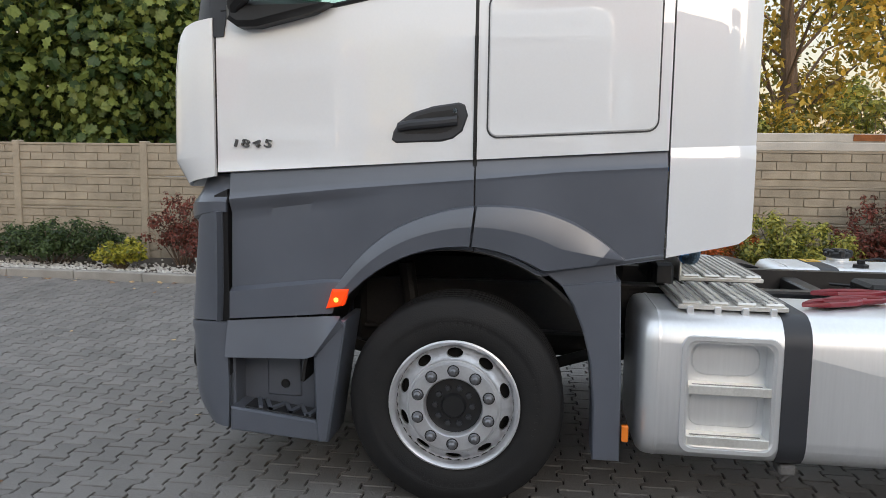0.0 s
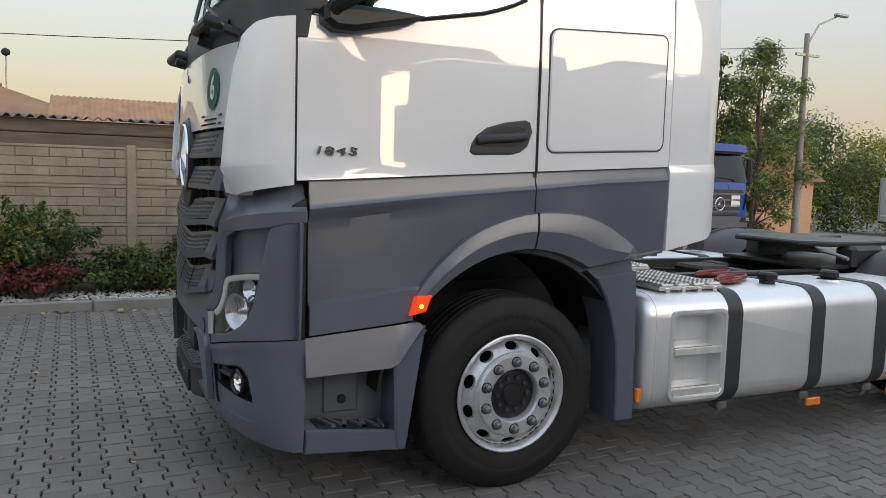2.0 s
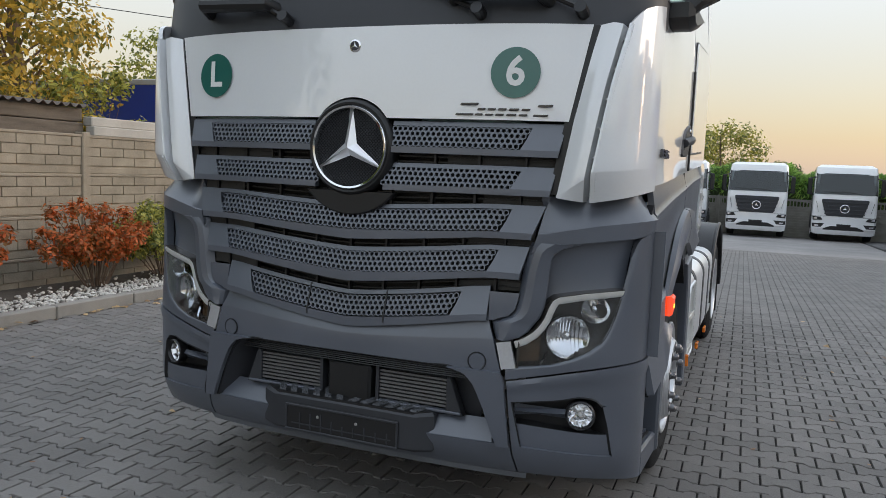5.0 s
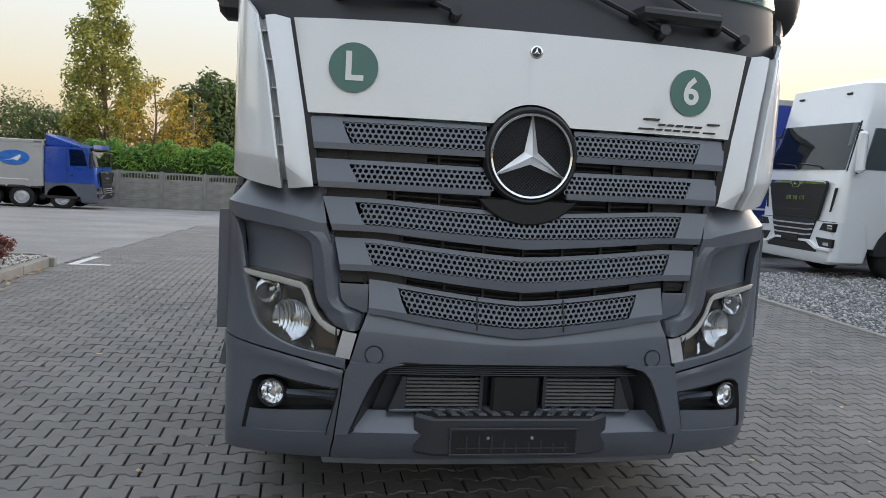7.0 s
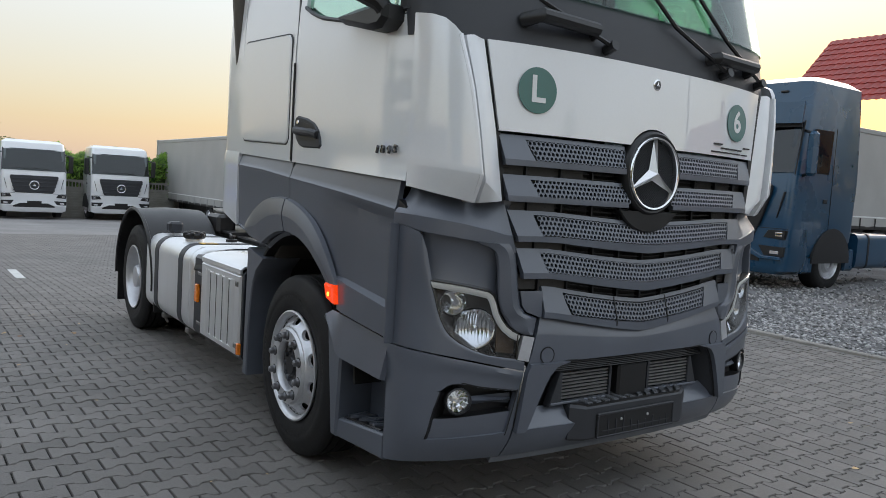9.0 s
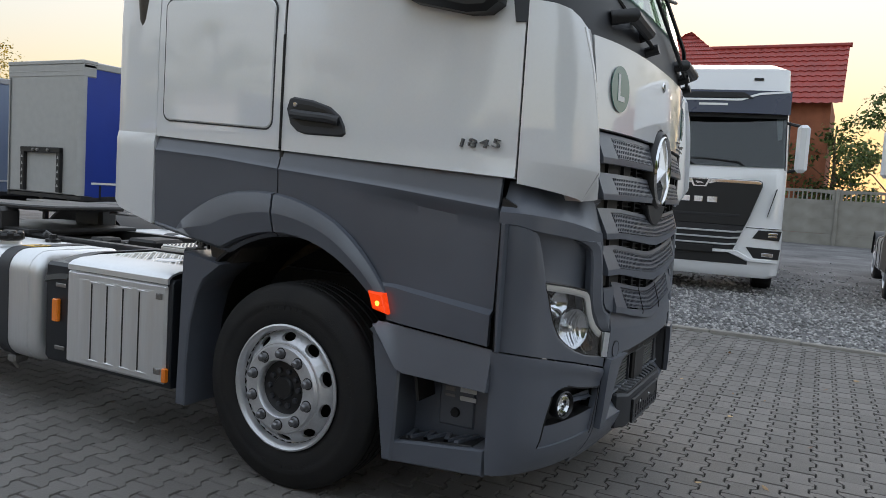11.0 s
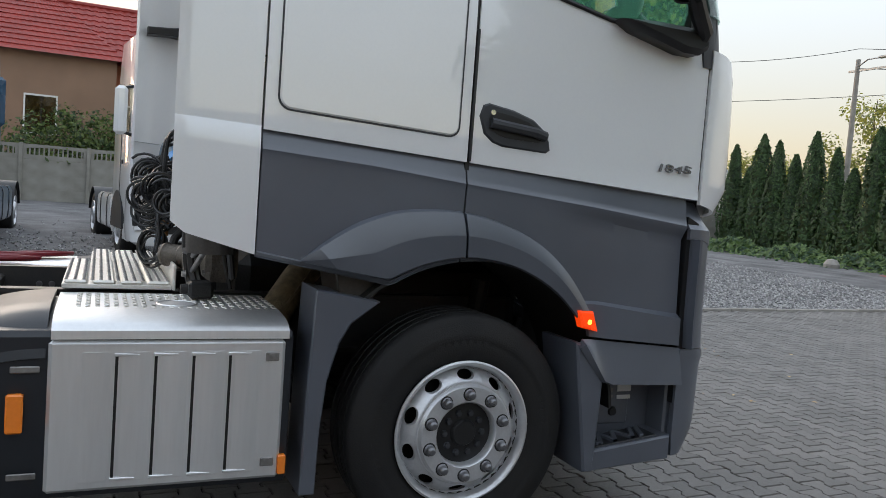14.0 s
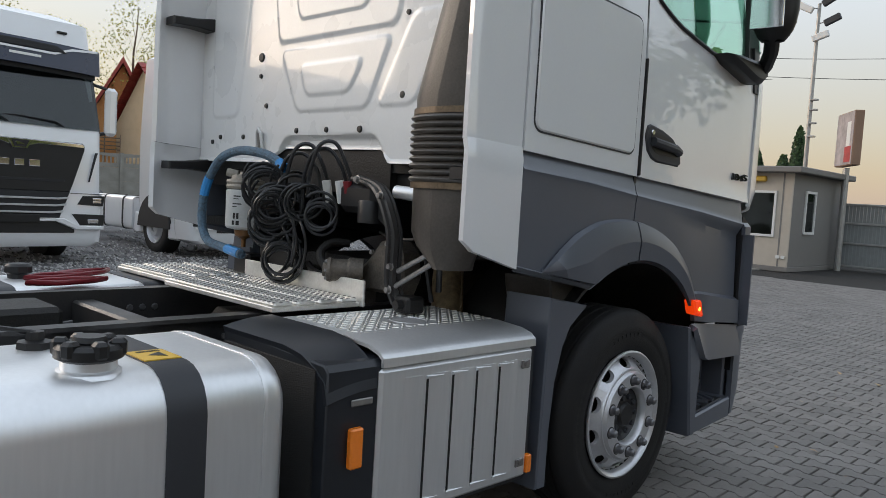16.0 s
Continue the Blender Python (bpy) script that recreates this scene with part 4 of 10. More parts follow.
# stickers
for y, ch in ((0.75, "L"), (-0.71, "6")):
    z = 2.005
    tilt = Matrix.Translation((curve_x(y, z) - 0.004, y, z)) @ Matrix.Rotation(-math.pi / 2 + (-0.12 if y > 0 else 0.12), 4, "Z") @ Matrix.Rotation(math.pi / 2 - 0.04, 4, "X")
    st = part("round_sticker", Shape().lathe([(0.0, 0.003), (0.1, 0.003), (0.1, 0.0)], (0, 0, 0), "z", 40), GREEN_STICKER, truck, "round green sticker with a white character", at=tilt)
    lettering("sticker_letter", ch, 0.16, WHITE_STICKER, st, Matrix.Translation((0.0, 0.0, 0.0045)), 0.0005, bold=0.004)

# ---- bumper, lamps ----
Y_OF = lambda q: abs(wrap(q, 1.0)[1]) if abs(q) < 1 else W
SEAM = lambda q: lerp(Y_OF(q), (0.66, 0.745), (0.742, 0.762), (0.994, 0.818), (1.15, 0.848), (W, 0.865))
VLINE = lambda q: vee(1.005, wrap(q, 1.0)[1]) - 0.07
LIP = lambda q: lerp(abs(q), (0, 0.355), (at_y(1.1), 0.358), (0.85, 0.352), (1.0, 0.343), (1.16, 0.327))
Y_JOINT = lambda z: lerp(z, (0.35, 0.80), (0.446, 0.772), (0.762, 0.735), (0.811, 0.712), (0.919, 0.685), (0.956, 0.671), (1.018, 0.655))


def tuck(z):
    """The bumper rolls under at its lower edge."""
    return 0.05 * max(0.0, (0.47 - z) / 0.14) ** 2


def bumper_mid():
    s = Shape()
    ZO, ZT = 0.49, 0.80
    side = lambda z: lerp(z, (ZO, 0.712), (0.6, 0.67), (0.681, 0.638), (0.743, 0.605), (0.775, 0.575), (0.79, 0.545), (ZT, 0.49))
    joint = lambda z: Y_JOINT(z) - 0.004
    # upper face with a crease below the grille, then the strips beside and under the opening
    def upper(u, v):
        z = ZT + 0.15 * v
        for _ in range(3):
            q = u * at_y(joint(z))
            z = ZT + (VLINE(q) - ZT) * v
        return wrap(q, z, 0.02 * max(0.0, (v - 0.62) / 0.38) ** 1.0 - 0.004)
    s.sheet(upper, steps(-1, 1, 30), [0, 0.2, 0.4, 0.6, 0.63, 0.8, 1], 0.03, flip=True)
    s.sheet(lambda u, v: (lambda z: wrap(u * at_y(joint(z)), z, tuck(z)))(LIP(u * 0.4) + (ZO - LIP(u * 0.4)) * v), steps(-1, 1, 30), steps(0, 1, 7), 0.03, flip=True)
    zs_ = [ZO, 0.55, 0.6, 0.65, 0.7, 0.743, 0.76, 0.775, 0.785, 0.795, ZT]
    for sg in (-1, 1):
        s.sheet(lambda z, v: wrap(sg * at_y(side(z) * (1 - v) + joint(z) * v), z), zs_, steps(0, 1, 4), 0.03, flip=sg > 0)
    b = part("bumper", s, GREY, truck, "dark grey plastic front bumper")
    r = Shape()
    for sg in (-1, 1):
        r.sheet(lambda z, w_: wrap(sg * at_y(side(z) - 0.03 * w_), z, 0.13 * w_), zs_, [0, 0.15, 1], 0.01)
    r.sheet(lambda q, w_: (lambda p: (p[0] + 0.13 * w_, p[1], p[2]))(wrap(q, ZT)), steps(-at_y(0.5), at_y(0.5), 16), [0, 1], 0.01)
    r.sheet(lambda q, v: wrap(q, 0.55 + (ZT - 0.55) * v, 0.12), steps(-at_y(0.64), at_y(0.64), 12), [0, 1], 0.01, flip=True)
    part("lower_intake", r, DARKGREY, b)
    part("opening_bead", Shape().tube([wrap(sg * at_y(side(z)), z, -0.002) for sg, zz in ((-1, zs_), (1, zs_[::-1])) for z in zz], 0.006, 6), BLACK, b)
    part("intake_shelf", Shape().sheet(lambda q, v: wrap(q, ZO + 0.082 * v, 0.004 + 0.07 * v), steps(-at_y(0.69), at_y(0.69), 16), [0, 0.05, 0.95, 1], 0.015, flip=True), GREY, b)
    m = Shape()
    for k in range(6):
        m.sheet(lambda q, v: wrap(q, 0.742 + 0.0088 * k + 0.004 * v, 0.035 - 0.01 * v), steps(-at_y(0.57 - 0.008 * k), at_y(0.57 - 0.008 * k), 16), [0, 1], 0.004, flip=True)
    part("mesh_strip", m, BLACK, b)
    xl = curve_x(0.3, 0.65)
    for sg in (-1, 1):
        l = Shape()
        for k in range(8):
            l.box(xl + 0.055, xl + 0.07, sg * 0.15, sg * 0.47, 0.60 + 0.0165 * k, 0.609 + 0.0165 * k)
        part("louvre_cheek", Shape().box(xl + 0.045, xl + 0.09, sg * 0.135, sg * 0.15, 0.58, 0.74), DARKGREY, b)
        part("louvre_cheek", Shape().prism([(sg * 0.47, 0.735), (sg * 0.49, 0.735), (sg * 0.55, 0.575), (sg * 0.47, 0.575)], "x", xl + 0.045, xl + 0.09, 0.005), DARKGREY, b)
        part("louvre_sill", Shape().box(xl + 0.04, xl + 0.07, sg * 0.14, sg * 0.54, 0.578, 0.59, 0.003), GREY, b)
        part("intake_louvre", l, LOUVRE, b, "grey horizontal louvres")
        x, y = curve_x(0.617, 0.833) - 0.004, sg * 0.617
        turn = Matrix.Translation((x, y, 0.833)) @ Matrix.Rotation(-sg * 0.11, 4, "Z")
        part("tow_cap", Shape().lathe([(0, 0.004), (0.034, 0.004), (0.036, -0.004)], (0, 0, 0), "x", 28, -1), GREY, b, at=turn)
        part("cap_groove", Shape().lathe([(0.036, -0.004), (0.036, 0.0035), (0.0395, 0.0035), (0.0395, -0.004)], (0, 0, 0), "x", 32, -1), BLACK, b, at=turn)
    part("radar_block", Shape().box(curve_x(0, 0.65) + 0.03, curve_x(0, 0.65) + 0.12, -0.115, 0.1, 0.56, 0.745, 0.012), BLACK, b, "black radar cover")
    # step with slanted cheeks and a ribbed tread; bumper grey, its shade put into a darker colour
    st = Shape()
    plan = [(-1.465, 0.355), (-1.425, 0.43), (-1.36, 0.43), (-1.36, -0.43), (-1.425, -0.43), (-1.465, -0.355)]
    st.prism(plan, "z", 0.40, 0.572, 0.012)
    st.v = [(x, y, z + (0.0 if z < 0.5 else 0.18 * (x + 1.44))) for x, y, z in st.v]
    stp = part("bumper_step", st, DARKGREY, truck, "grey bumper step, coloured darker for shade, with ribbed tread")
    part("step_tread_pad", Shape().prism([(-1.458, 0.345), (-1.42, 0.415), (-1.36, 0.415), (-1.36, -0.415), (-1.42, -0.415), (-1.458, -0.345)], "z", 0.566, 0.5765), BLACK, stp).data.transform(Matrix(((1, 0, 0, 0), (0, 1, 0, 0), (0.18, 0, 1, 0.18 * 1.44), (0, 0, 0, 1))))
    for k in range(12):
        y = -0.36 + 0.06 * k
        lean = 0.05 * (-1 if k < 6 else 1)
        rib_ = Shape().prism([(-1.452, y), (-1.452, y + 0.034), (-1.365, y + 0.034 + lean), (-1.365, y + lean)], "z", 0.574, 0.584, 0.003)
        rib_.v = [(x, yy, z + 0.18 * (x + 1.44)) for x, yy, z in rib_.v]
        part("tread_rib", rib_, TREAD_GREY, stp)
    pl = part("number_plate_holder", Shape().box(-1.4745, -1.462, -0.285, 0.285, 0.405, 0.527, 0.004), BLACK, stp, "empty black number plate holder")
    part("holder_rim", Shape().box(-1.479, -1.4735, -0.285, 0.285, 0.405, 0.415, 0.002).box(-1.479, -1.4735, -0.285, 0.285, 0.517, 0.527, 0.002).box(-1.479, -1.4735, -0.285, -0.275, 0.415, 0.517, 0.002).box(-1.479, -1.4735, 0.275, 0.285, 0.415, 0.517, 0.002), DARKGREY, pl)
    for y in (-0.08, 0.115):
        part("holder_screw", Shape().lathe([(0, 0.005), (0.006, 0.004), (0.008, 0)], (-1.474, y, 0.483), "x", 10, -1), NUT_STEEL, pl)
    hr_ = random.Random(4)
    for k in range(9):
        y = -0.235 + 0.055 * k
        part("holder_rib", Shape().box(-1.4775, -1.474, y, y + 0.006, 0.42, 0.44 + hr_.uniform(0.015, 0.06)), DARKGREY, pl)
    part("holder_rib", Shape().box(-1.4775, -1.474, -0.25, 0.25, 0.436, 0.441), DARKGREY, pl)
    part("bumper_lip", Shape().sheet(lambda q, v: wrap(q, 0.322 + 0.03 * v, 0.05 - 0.01 * v), steps(-at_y(0.84), at_y(0.84), 22), [0, 1], 0.04, flip=True), SILL_GREY, b, "lighter grey lower lip")


bumper_mid()


def headlamp_top(q):
    return lerp(Y_OF(q), (0.69, 0.905), (0.758, 0.928), (0.80, 0.945), (0.836, 0.971), (0.86, 1.0), (0.878, 1.03), (0.893, 1.075), (0.905, 1.105), (0.922, 1.122), (0.96, 1.13), (1.029, 1.143), (1.172, 1.163), (1.3, 1.17))


def lamp_floor(q):
    return lerp(Y_OF(q), (0.70, 0.80), (0.745, 0.814), (0.775, 0.823), (0.92, 0.845), (0.996, 0.871), (1.06, 0.905), (1.106, 0.945), (1.13, 0.995), (1.15, 1.06), (1.172, 1.162), (1.204, 1.35), (1.214, 1.368), (W, 1.392))


def bumper_corner(s):
    pos = lambda y, z, back=0.0: wrap(s * at_y(y), z, back)
    roll = lambda q, z: tuck(z) * (1 - smooth01((q - 0.68) / 0.3))
    q_in = lambda z: at_y(Y_JOINT(z) + 0.004)
    f_in = lambda z: at_y(lerp(z, (0.487, 0.806), (0.675, 0.762)))
    f_out = lambda z: at_y(lerp(z, (0.47, 1.162), (0.60, 1.14), (0.685, 1.118)))
    f_top = lambda q: lerp(Y_OF(q), (0.762, 0.675), (0.95, 0.702), (1.03, 0.722), (1.07, 0.72), (1.1, 0.708), (1.118, 0.685))
    f_low = lambda q: lerp(Y_OF(q), (0.806, 0.487), (1.162, 0.47))
    c = Shape()
    def field(q0, q1, lo, hi, n, m, sh, back=0.0, th=0.03):
        """A plate between two edges that lean with height and two heights that follow the plan."""
        def P(u, v):
            zg = (lo(0.7) + hi(0.7)) / 2
            for _ in range(3):
                q = q0(zg) + (q1(zg) - q0(zg)) * u
                zg = lo(q) + (hi(q) - lo(q)) * v
            return wrap(s * q, zg, (back(q, zg) if callable(back) else back) + roll(q, zg))
        sh.sheet(P, steps(0, 1, n), steps(0, 1, m), th, flip=s > 0)
    end = lambda z: 1 - 1.088 - lerp(z, *XF) - DEPTH
    field(q_in, end, LIP, f_low, 26, 6, c)
    field(q_in, end, f_top, lambda q: SEAM(q), 26, 5, c, lambda q, z: -0.012 * math.exp(-((z - SEAM(q) + 0.02) / 0.022) ** 2))
    field(q_in, f_in, lambda q: 0.487, lambda q: 0.675, 3, 8, c)
    field(f_out, end, lambda q: f_low(q), lambda q: 0.685, 14, 8, c)
    bc = part("bumper_corner", c, GREY, truck, "dark grey bumper corner")
    f = Shape()
    ledge = lambda q: lerp(Y_OF(q), (0.81, 0.583), (1.106, 0.563))
    field(f_in, f_out, f_low, ledge, 10, 3, f, lambda q, z: 0.012 + 0.0 * z, 0.012)
    fr = part("fog_panel", f, GREY, bc)
    deep = Shape()
    field(f_in, f_out, ledge, f_top, 10, 3, deep, 0.085, 0.01)
    field(f_in, f_out, lambda q: ledge(q) - 0.004, lambda q: ledge(q) + 0.001, 10, 2, deep, lambda q, z: 0.014, 0.07)
    for edge in (f_in, f_out):
        deep.sheet(lambda u, w_: (lambda z: wrap(s * edge(z), z, 0.09 * w_))(0.475 + 0.21 * u), steps(0, 1, 6), [0, 1], 0.006)
    deep.sheet(lambda u, w_: (lambda q: wrap(s * q, f_top(q), 0.09 * w_))(at_y(0.762) + (at_y(1.118) - at_y(0.762)) * u), steps(0, 1, 12), [0, 1], 0.006)
    part("fog_lamp_recess", deep, BLACK, bc)
    x, y, z = pos(1.055, 0.642, 0.03)
    turn = Matrix.Translation((x, y, z)) @ Matrix.Rotation(-s * 0.3, 4, "Z")
    fog = part("fog_lamp", Shape().lathe([(0.058, -0.02), (0.061, 0.024), (0.056, 0.03), (0.05, 0.018)], (0, 0, 0), "x", 28, -1), BLACK, bc, "round fog lamp", at=turn)
    part("fog_reflector", Shape().lathe([(0.0, -0.03), (0.02, -0.026), (0.036, -0.014), (0.05, 0.014)], (0, 0, 0), "x", 11, -1), MIRROR_BRIGHT, fog, smooth=0)
    part("fog_bulb", Shape().lathe([(0.0, 0.0), (0.01, -0.002), (0.012, -0.03)], (0, 0, 0), "x", 10, -1), REFLECTOR, fog)
    part("fog_glass", Shape().lathe([(0.0, 0.03), (0.03, 0.027), (0.05, 0.018)], (0, 0, 0), "x", 24, -1), LENS, fog)
    part("fog_fin", Shape().sheet(lambda u, v: (lambda yy: pos(yy, 0.616 + 0.012 * (1 - u) + (0.012 + 0.03 * u) * v, 0.02 + 0.05 * abs(v - 0.6)))(0.785 + 0.23 * u), steps(0, 1, 6), [0, 0.3, 0.6, 1], 0.03, flip=s > 0), GREY, bc)
    # column beside and below the lamp
    q_end = lambda z: 1 - 1.122 - lerp(z, *XF) - DEPTH
    qs_ = [at_y(v) for v in (0.735, 0.76, 0.8, 0.86, 0.92, 0.96, 0.996, 1.03, 1.06, 1.085, 1.106, 1.118, 1.13, 1.14, 1.15, 1.16, 1.172, 1.182, 1.194, 1.204, 1.214, 1.225, 1.235, 1.243)] + [0.97, 1.0]
    def column(k, v):
        q = qs_[k] if k < len(qs_) else None
        if q is None:
            zl, zh = SEAM(1.05) + 0.006, 1.395
            z = zl + (zh - zl) * v
            return wrap(s * (1.0 + (q_end(z) - 1.0) * (k - len(qs_) + 1) / 4), z)
        zl, zh = SEAM(q) + 0.006, lamp_floor(q)
        edge = 0.012 * smooth01((v - 0.9) / 0.1) if q < at_y(1.2) else 0.0
        return wrap(s * q, zl + (zh - zl) * v, edge)
    part("corner_column", Shape().sheet(column, list(range(len(qs_) + 4)), [0, 0.15, 0.3, 0.5, 0.7, 0.85, 0.93, 0.97, 1], 0.045, flip=s > 0), GREY, truck, "dark grey corner column")
    # hollow above the lamp
    sc = Shape()
    scoop_top = lambda q: lerp(Y_OF(q), (0.89, 1.29), (0.93, 1.335), (1.21, 1.375))
    sc.sheet(lambda q, v: wrap(s * q, (headlamp_top(q) - 0.012) * (1 - v) + scoop_top(q) * v, 0.03 + 0.035 * math.sin(math.pi * min(1.0, v * 0.62 + 0.3))), steps(at_y(0.875), at_y(1.225), 14), steps(0, 1, 8), 0.03, flip=s > 0)
    part("lamp_scoop", sc, GREY, truck, "smooth dark recess above the headlamp")
    # arm that frames the grille and sweeps down to the bumper
    arm = Shape()
    inner = lambda z: lerp(z, (0.93, 0.69), (0.956, 0.679), (1.0, 0.668), (1.012, 0.70), (1.025, 0.735), (1.055, 0.763), (1.128, 0.778), (1.215, 0.789), (1.303, 0.809), (1.365, 0.828), (1.479, 0.866), (1.53, 0.888))
    outer = lambda z: lerp(z, (0.93, 0.75), (0.945, 0.795), (0.971, 0.828), (1.03, 0.87), (1.075, 0.885), (1.128, 0.893), (1.215, 0.897), (1.27, 0.905), (1.3, 0.92), (1.32, 0.96), (1.335, 1.02))
    zs_ = [0.93, 0.945, 0.958, 0.971, 0.985, 1.0, 1.012, 1.025, 1.04, 1.055, 1.075, 1.1, 1.128] + steps(1.16, 1.335, 9)
    prof_ = [(0, 0.03), (0.05, 0.006), (0.14, -0.006), (0.38, -0.014), (0.5, -0.01), (0.86, 0.002), (0.95, 0.012), (1, 0.05)]
    arm.sheet(lambda z, k: pos(inner(z) * (1 - prof_[k][0]) + outer(z) * prof_[k][0], z, prof_[k][1]), zs_, list(range(8)), 0.03, flip=s < 0)
    part("grille_arm", arm, GREY, truck, "dark grey arm between grille and headlamp", smooth=24)
    cornr = Shape().sheet(lambda z, v: pos(0.652 * (1 - v) + (SURROUND(z) + 0.002) * v, z, 0.0 + 0.12 * max(0.0, z - 1.09)), [1.008, 1.018, 1.03, 1.045, 1.06, 1.09, 1.125], steps(0, 1, 5), 0.02, flip=s < 0)
    part("grille_end", cornr, GREY, truck, "smooth grey end of the lowest grille bar")
    # collar: a concave neck under the white corner, a crease, then a flat band
    crease = lambda y: lerp(y, (0.86, 1.375), (0.9, 1.385), (1.06, 1.418), (1.21, 1.44), (W, 1.445))
    low = lambda y: lerp(y, (0.83, 1.29), (0.88, 1.30), (0.9, 1.325), (0.93, 1.332), (1.0, 1.338), (1.21, 1.368), (W, 1.392))
    rows_ = [(0, 0.035, 0), (0, 0.0, 0), (0.06, -0.004, 0), (0.5, -0.005, 0), (0.94, -0.005, 0), (1.0, 0.0, 0), (0, 0.012, 0.12), (0, 0.04, 0.35), (0, 0.062, 0.6), (0, 0.078, 0.85), (0, 0.085, 1.0)]
    def collar(q, k):
        y = max(Y_OF(q), 0.83)
        f, back, up = rows_[k]
        zl, zc, zt = low(y), crease(y), lerp(y, (0.86, 1.52), (1.05, 1.53), (W, 1.57))
        z = zl + (zc - zl) * f if up == 0 and k < 6 else zc + (zt - zc) * up
        qq = max(q, at_y(inner(z) + 0.002)) if q < 0.9 else q
        return wrap(s * qq, z, back * (0.35 + 0.65 * smooth01((y - 0.86) / 0.12)) if back > 0.005 else back)
    part("corner_collar", Shape().sheet(collar, [at_y(v) for v in (0.80, 0.868, 0.89, 0.92, 0.96, 1.0, 1.05, 1.1, 1.15, 1.19, 1.22)] + [0.93, 0.97, 1.0, 1.02], list(range(11)), 0.03, flip=s > 0), GREY, truck, "dark grey collar below the white corner", smooth=24)
    # headlamp: a dark shell, reflectors, a pale light guide and a clear lens
    hl = Shape()
    q0, q1 = at_y(0.78), at_y(1.19)
    floor_ = lambda q: min(lamp_floor(q), headlamp_top(q) - 0.01) - 0.004
    shell = lambda q: 0.11
    hl.sheet(lambda q, v: wrap(s * q, floor_(q) * (1 - v) + headlamp_top(q) * v, shell(q)), steps(q0, q1, 14), steps(0, 1, 5), 0.02, flip=s > 0)
    for edge in (floor_, headlamp_top):
        hl.sheet(lambda q, v: wrap(s * q, edge(q), 0.006 + 0.115 * v), steps(q0, q1, 18), [0, 1], 0.004)
    hl.sheet(lambda u, v: wrap(s * q0, floor_(q0) + (headlamp_top(q0) - floor_(q0)) * u, 0.12 * v), [0, 0.5, 1], [0, 1], 0.006)
    lamp = part("headlamp", hl, BEZEL, truck, "clear headlamp unit with chrome reflectors")
    path = [(0.762, 0.926), (0.80, 0.943), (0.836, 0.969), (0.86, 0.999), (0.878, 1.03), (0.893, 1.075), (0.908, 1.104), (0.93, 1.119), (1.029, 1.139), (1.1, 1.149), (1.168, 1.158)]
    down = [(0.012, -0.026), (0.018, -0.024), (0.022, -0.02), (0.026, -0.014), (0.028, -0.008), (0.027, -0.012), (0.02, -0.024), (0.006, -0.027), (0.0, -0.027), (0.0, -0.026), (0.0, -0.025)]
    strip = Shape().sheet(lambda k, v: pos(path[k][0] + down[k][0] * v, path[k][1] + down[k][1] * v, -0.001 + 0.012 * v * v), list(range(len(path))), [0, 0.5, 1], 0.012, flip=s < 0)
    part("daylight_strip", strip, LIGHT_GUIDE, lamp, "pale light guide strip")
    tip = Shape().sheet(lambda u, v: pos((0.716 - 0.026 * v) + 0.058 * u, (0.809 + 0.108 * v) + 0.011 * u, -0.006), [0, 0.06, 0.94, 1], [0, 0.06, 0.94, 1], 0.02, flip=s > 0)
    part("indicator_tip", tip, SILVER, lamp, "bright silver end piece")
    part("indicator_chamber", Shape().sheet(lambda u, v: pos(0.785 + 0.1 * u, 0.836 + 0.014 * u + (0.088 + 0.03 * u) * v, 0.05), steps(0, 1, 4), steps(0, 1, 4), 0.008, flip=s > 0), AMBER_SMOKE, lamp, "smoky amber indicator chamber")
    for yy, zz, r, dp, ribs, out_ in ((1.0, 0.957, 0.084, 0.055, 9, 0.45), (1.115, 1.072, 0.055, 0.065, 0, 0.3)):
        x, y, z = pos(yy, zz, dp)
        m = Matrix.Translation((x, y, z)) @ Matrix.Rotation(-s * out_, 4, "Z")
        bowl = part("reflector", Shape().lathe([(0.0, -0.034), (r * 0.25, -0.032), (r * 0.5, -0.024), (r * 0.75, -0.01), (r * 0.95, 0.008), (r, 0.012), (r * 1.06, 0.004), (r * 1.06, -0.05)], (0, 0, 0), "x", 28, -1), MIRROR_BRIGHT, lamp, at=m)
        part("lamp_ring", Shape().lathe([(r * 1.0, 0.012), (r * 1.05, 0.018), (r * 1.1, 0.012), (r * 1.1, -0.03)], (0, 0, 0), "x", 36, -1), CHROME, bowl)
        part("bulb_cap", Shape().lathe([(0.0, 0.004), (r * 0.16, 0.0), (r * 0.2, -0.014), (r * 0.2, -0.03)], (0, 0, 0), "x", 12, -1), CHROME, bowl)
        for k in range(ribs):
            y_ = r * (-0.76 + 0.19 * k)
            hh = math.sqrt((r * 0.92) ** 2 - y_ ** 2)
            deep_ = lambda zz_: -0.033 + 0.046 * ((y_ * y_ + zz_ * zz_) / (r * r))
            part("reflector_rib", Shape().sheet(lambda zz_, u: (-deep_(zz_) - 0.002 * math.sin(math.pi * u), y_ + 0.085 * r * (2 * u - 1), zz_), steps(-hh, hh, 8), [0, 0.25, 0.5, 0.75, 1], 0.001), MIRROR_BRIGHT, bowl)
    part("lamp_trim", Shape().sheet(lambda u, v: pos(0.885 + 0.03 * u + 0.012 * v, 0.838 + 0.008 * v + 0.04 * u, 0.03 + 0.03 * u), [0, 0.5, 1], [0, 0.5, 1], 0.006, flip=s > 0), CHROME, lamp)
    gl = Shape()
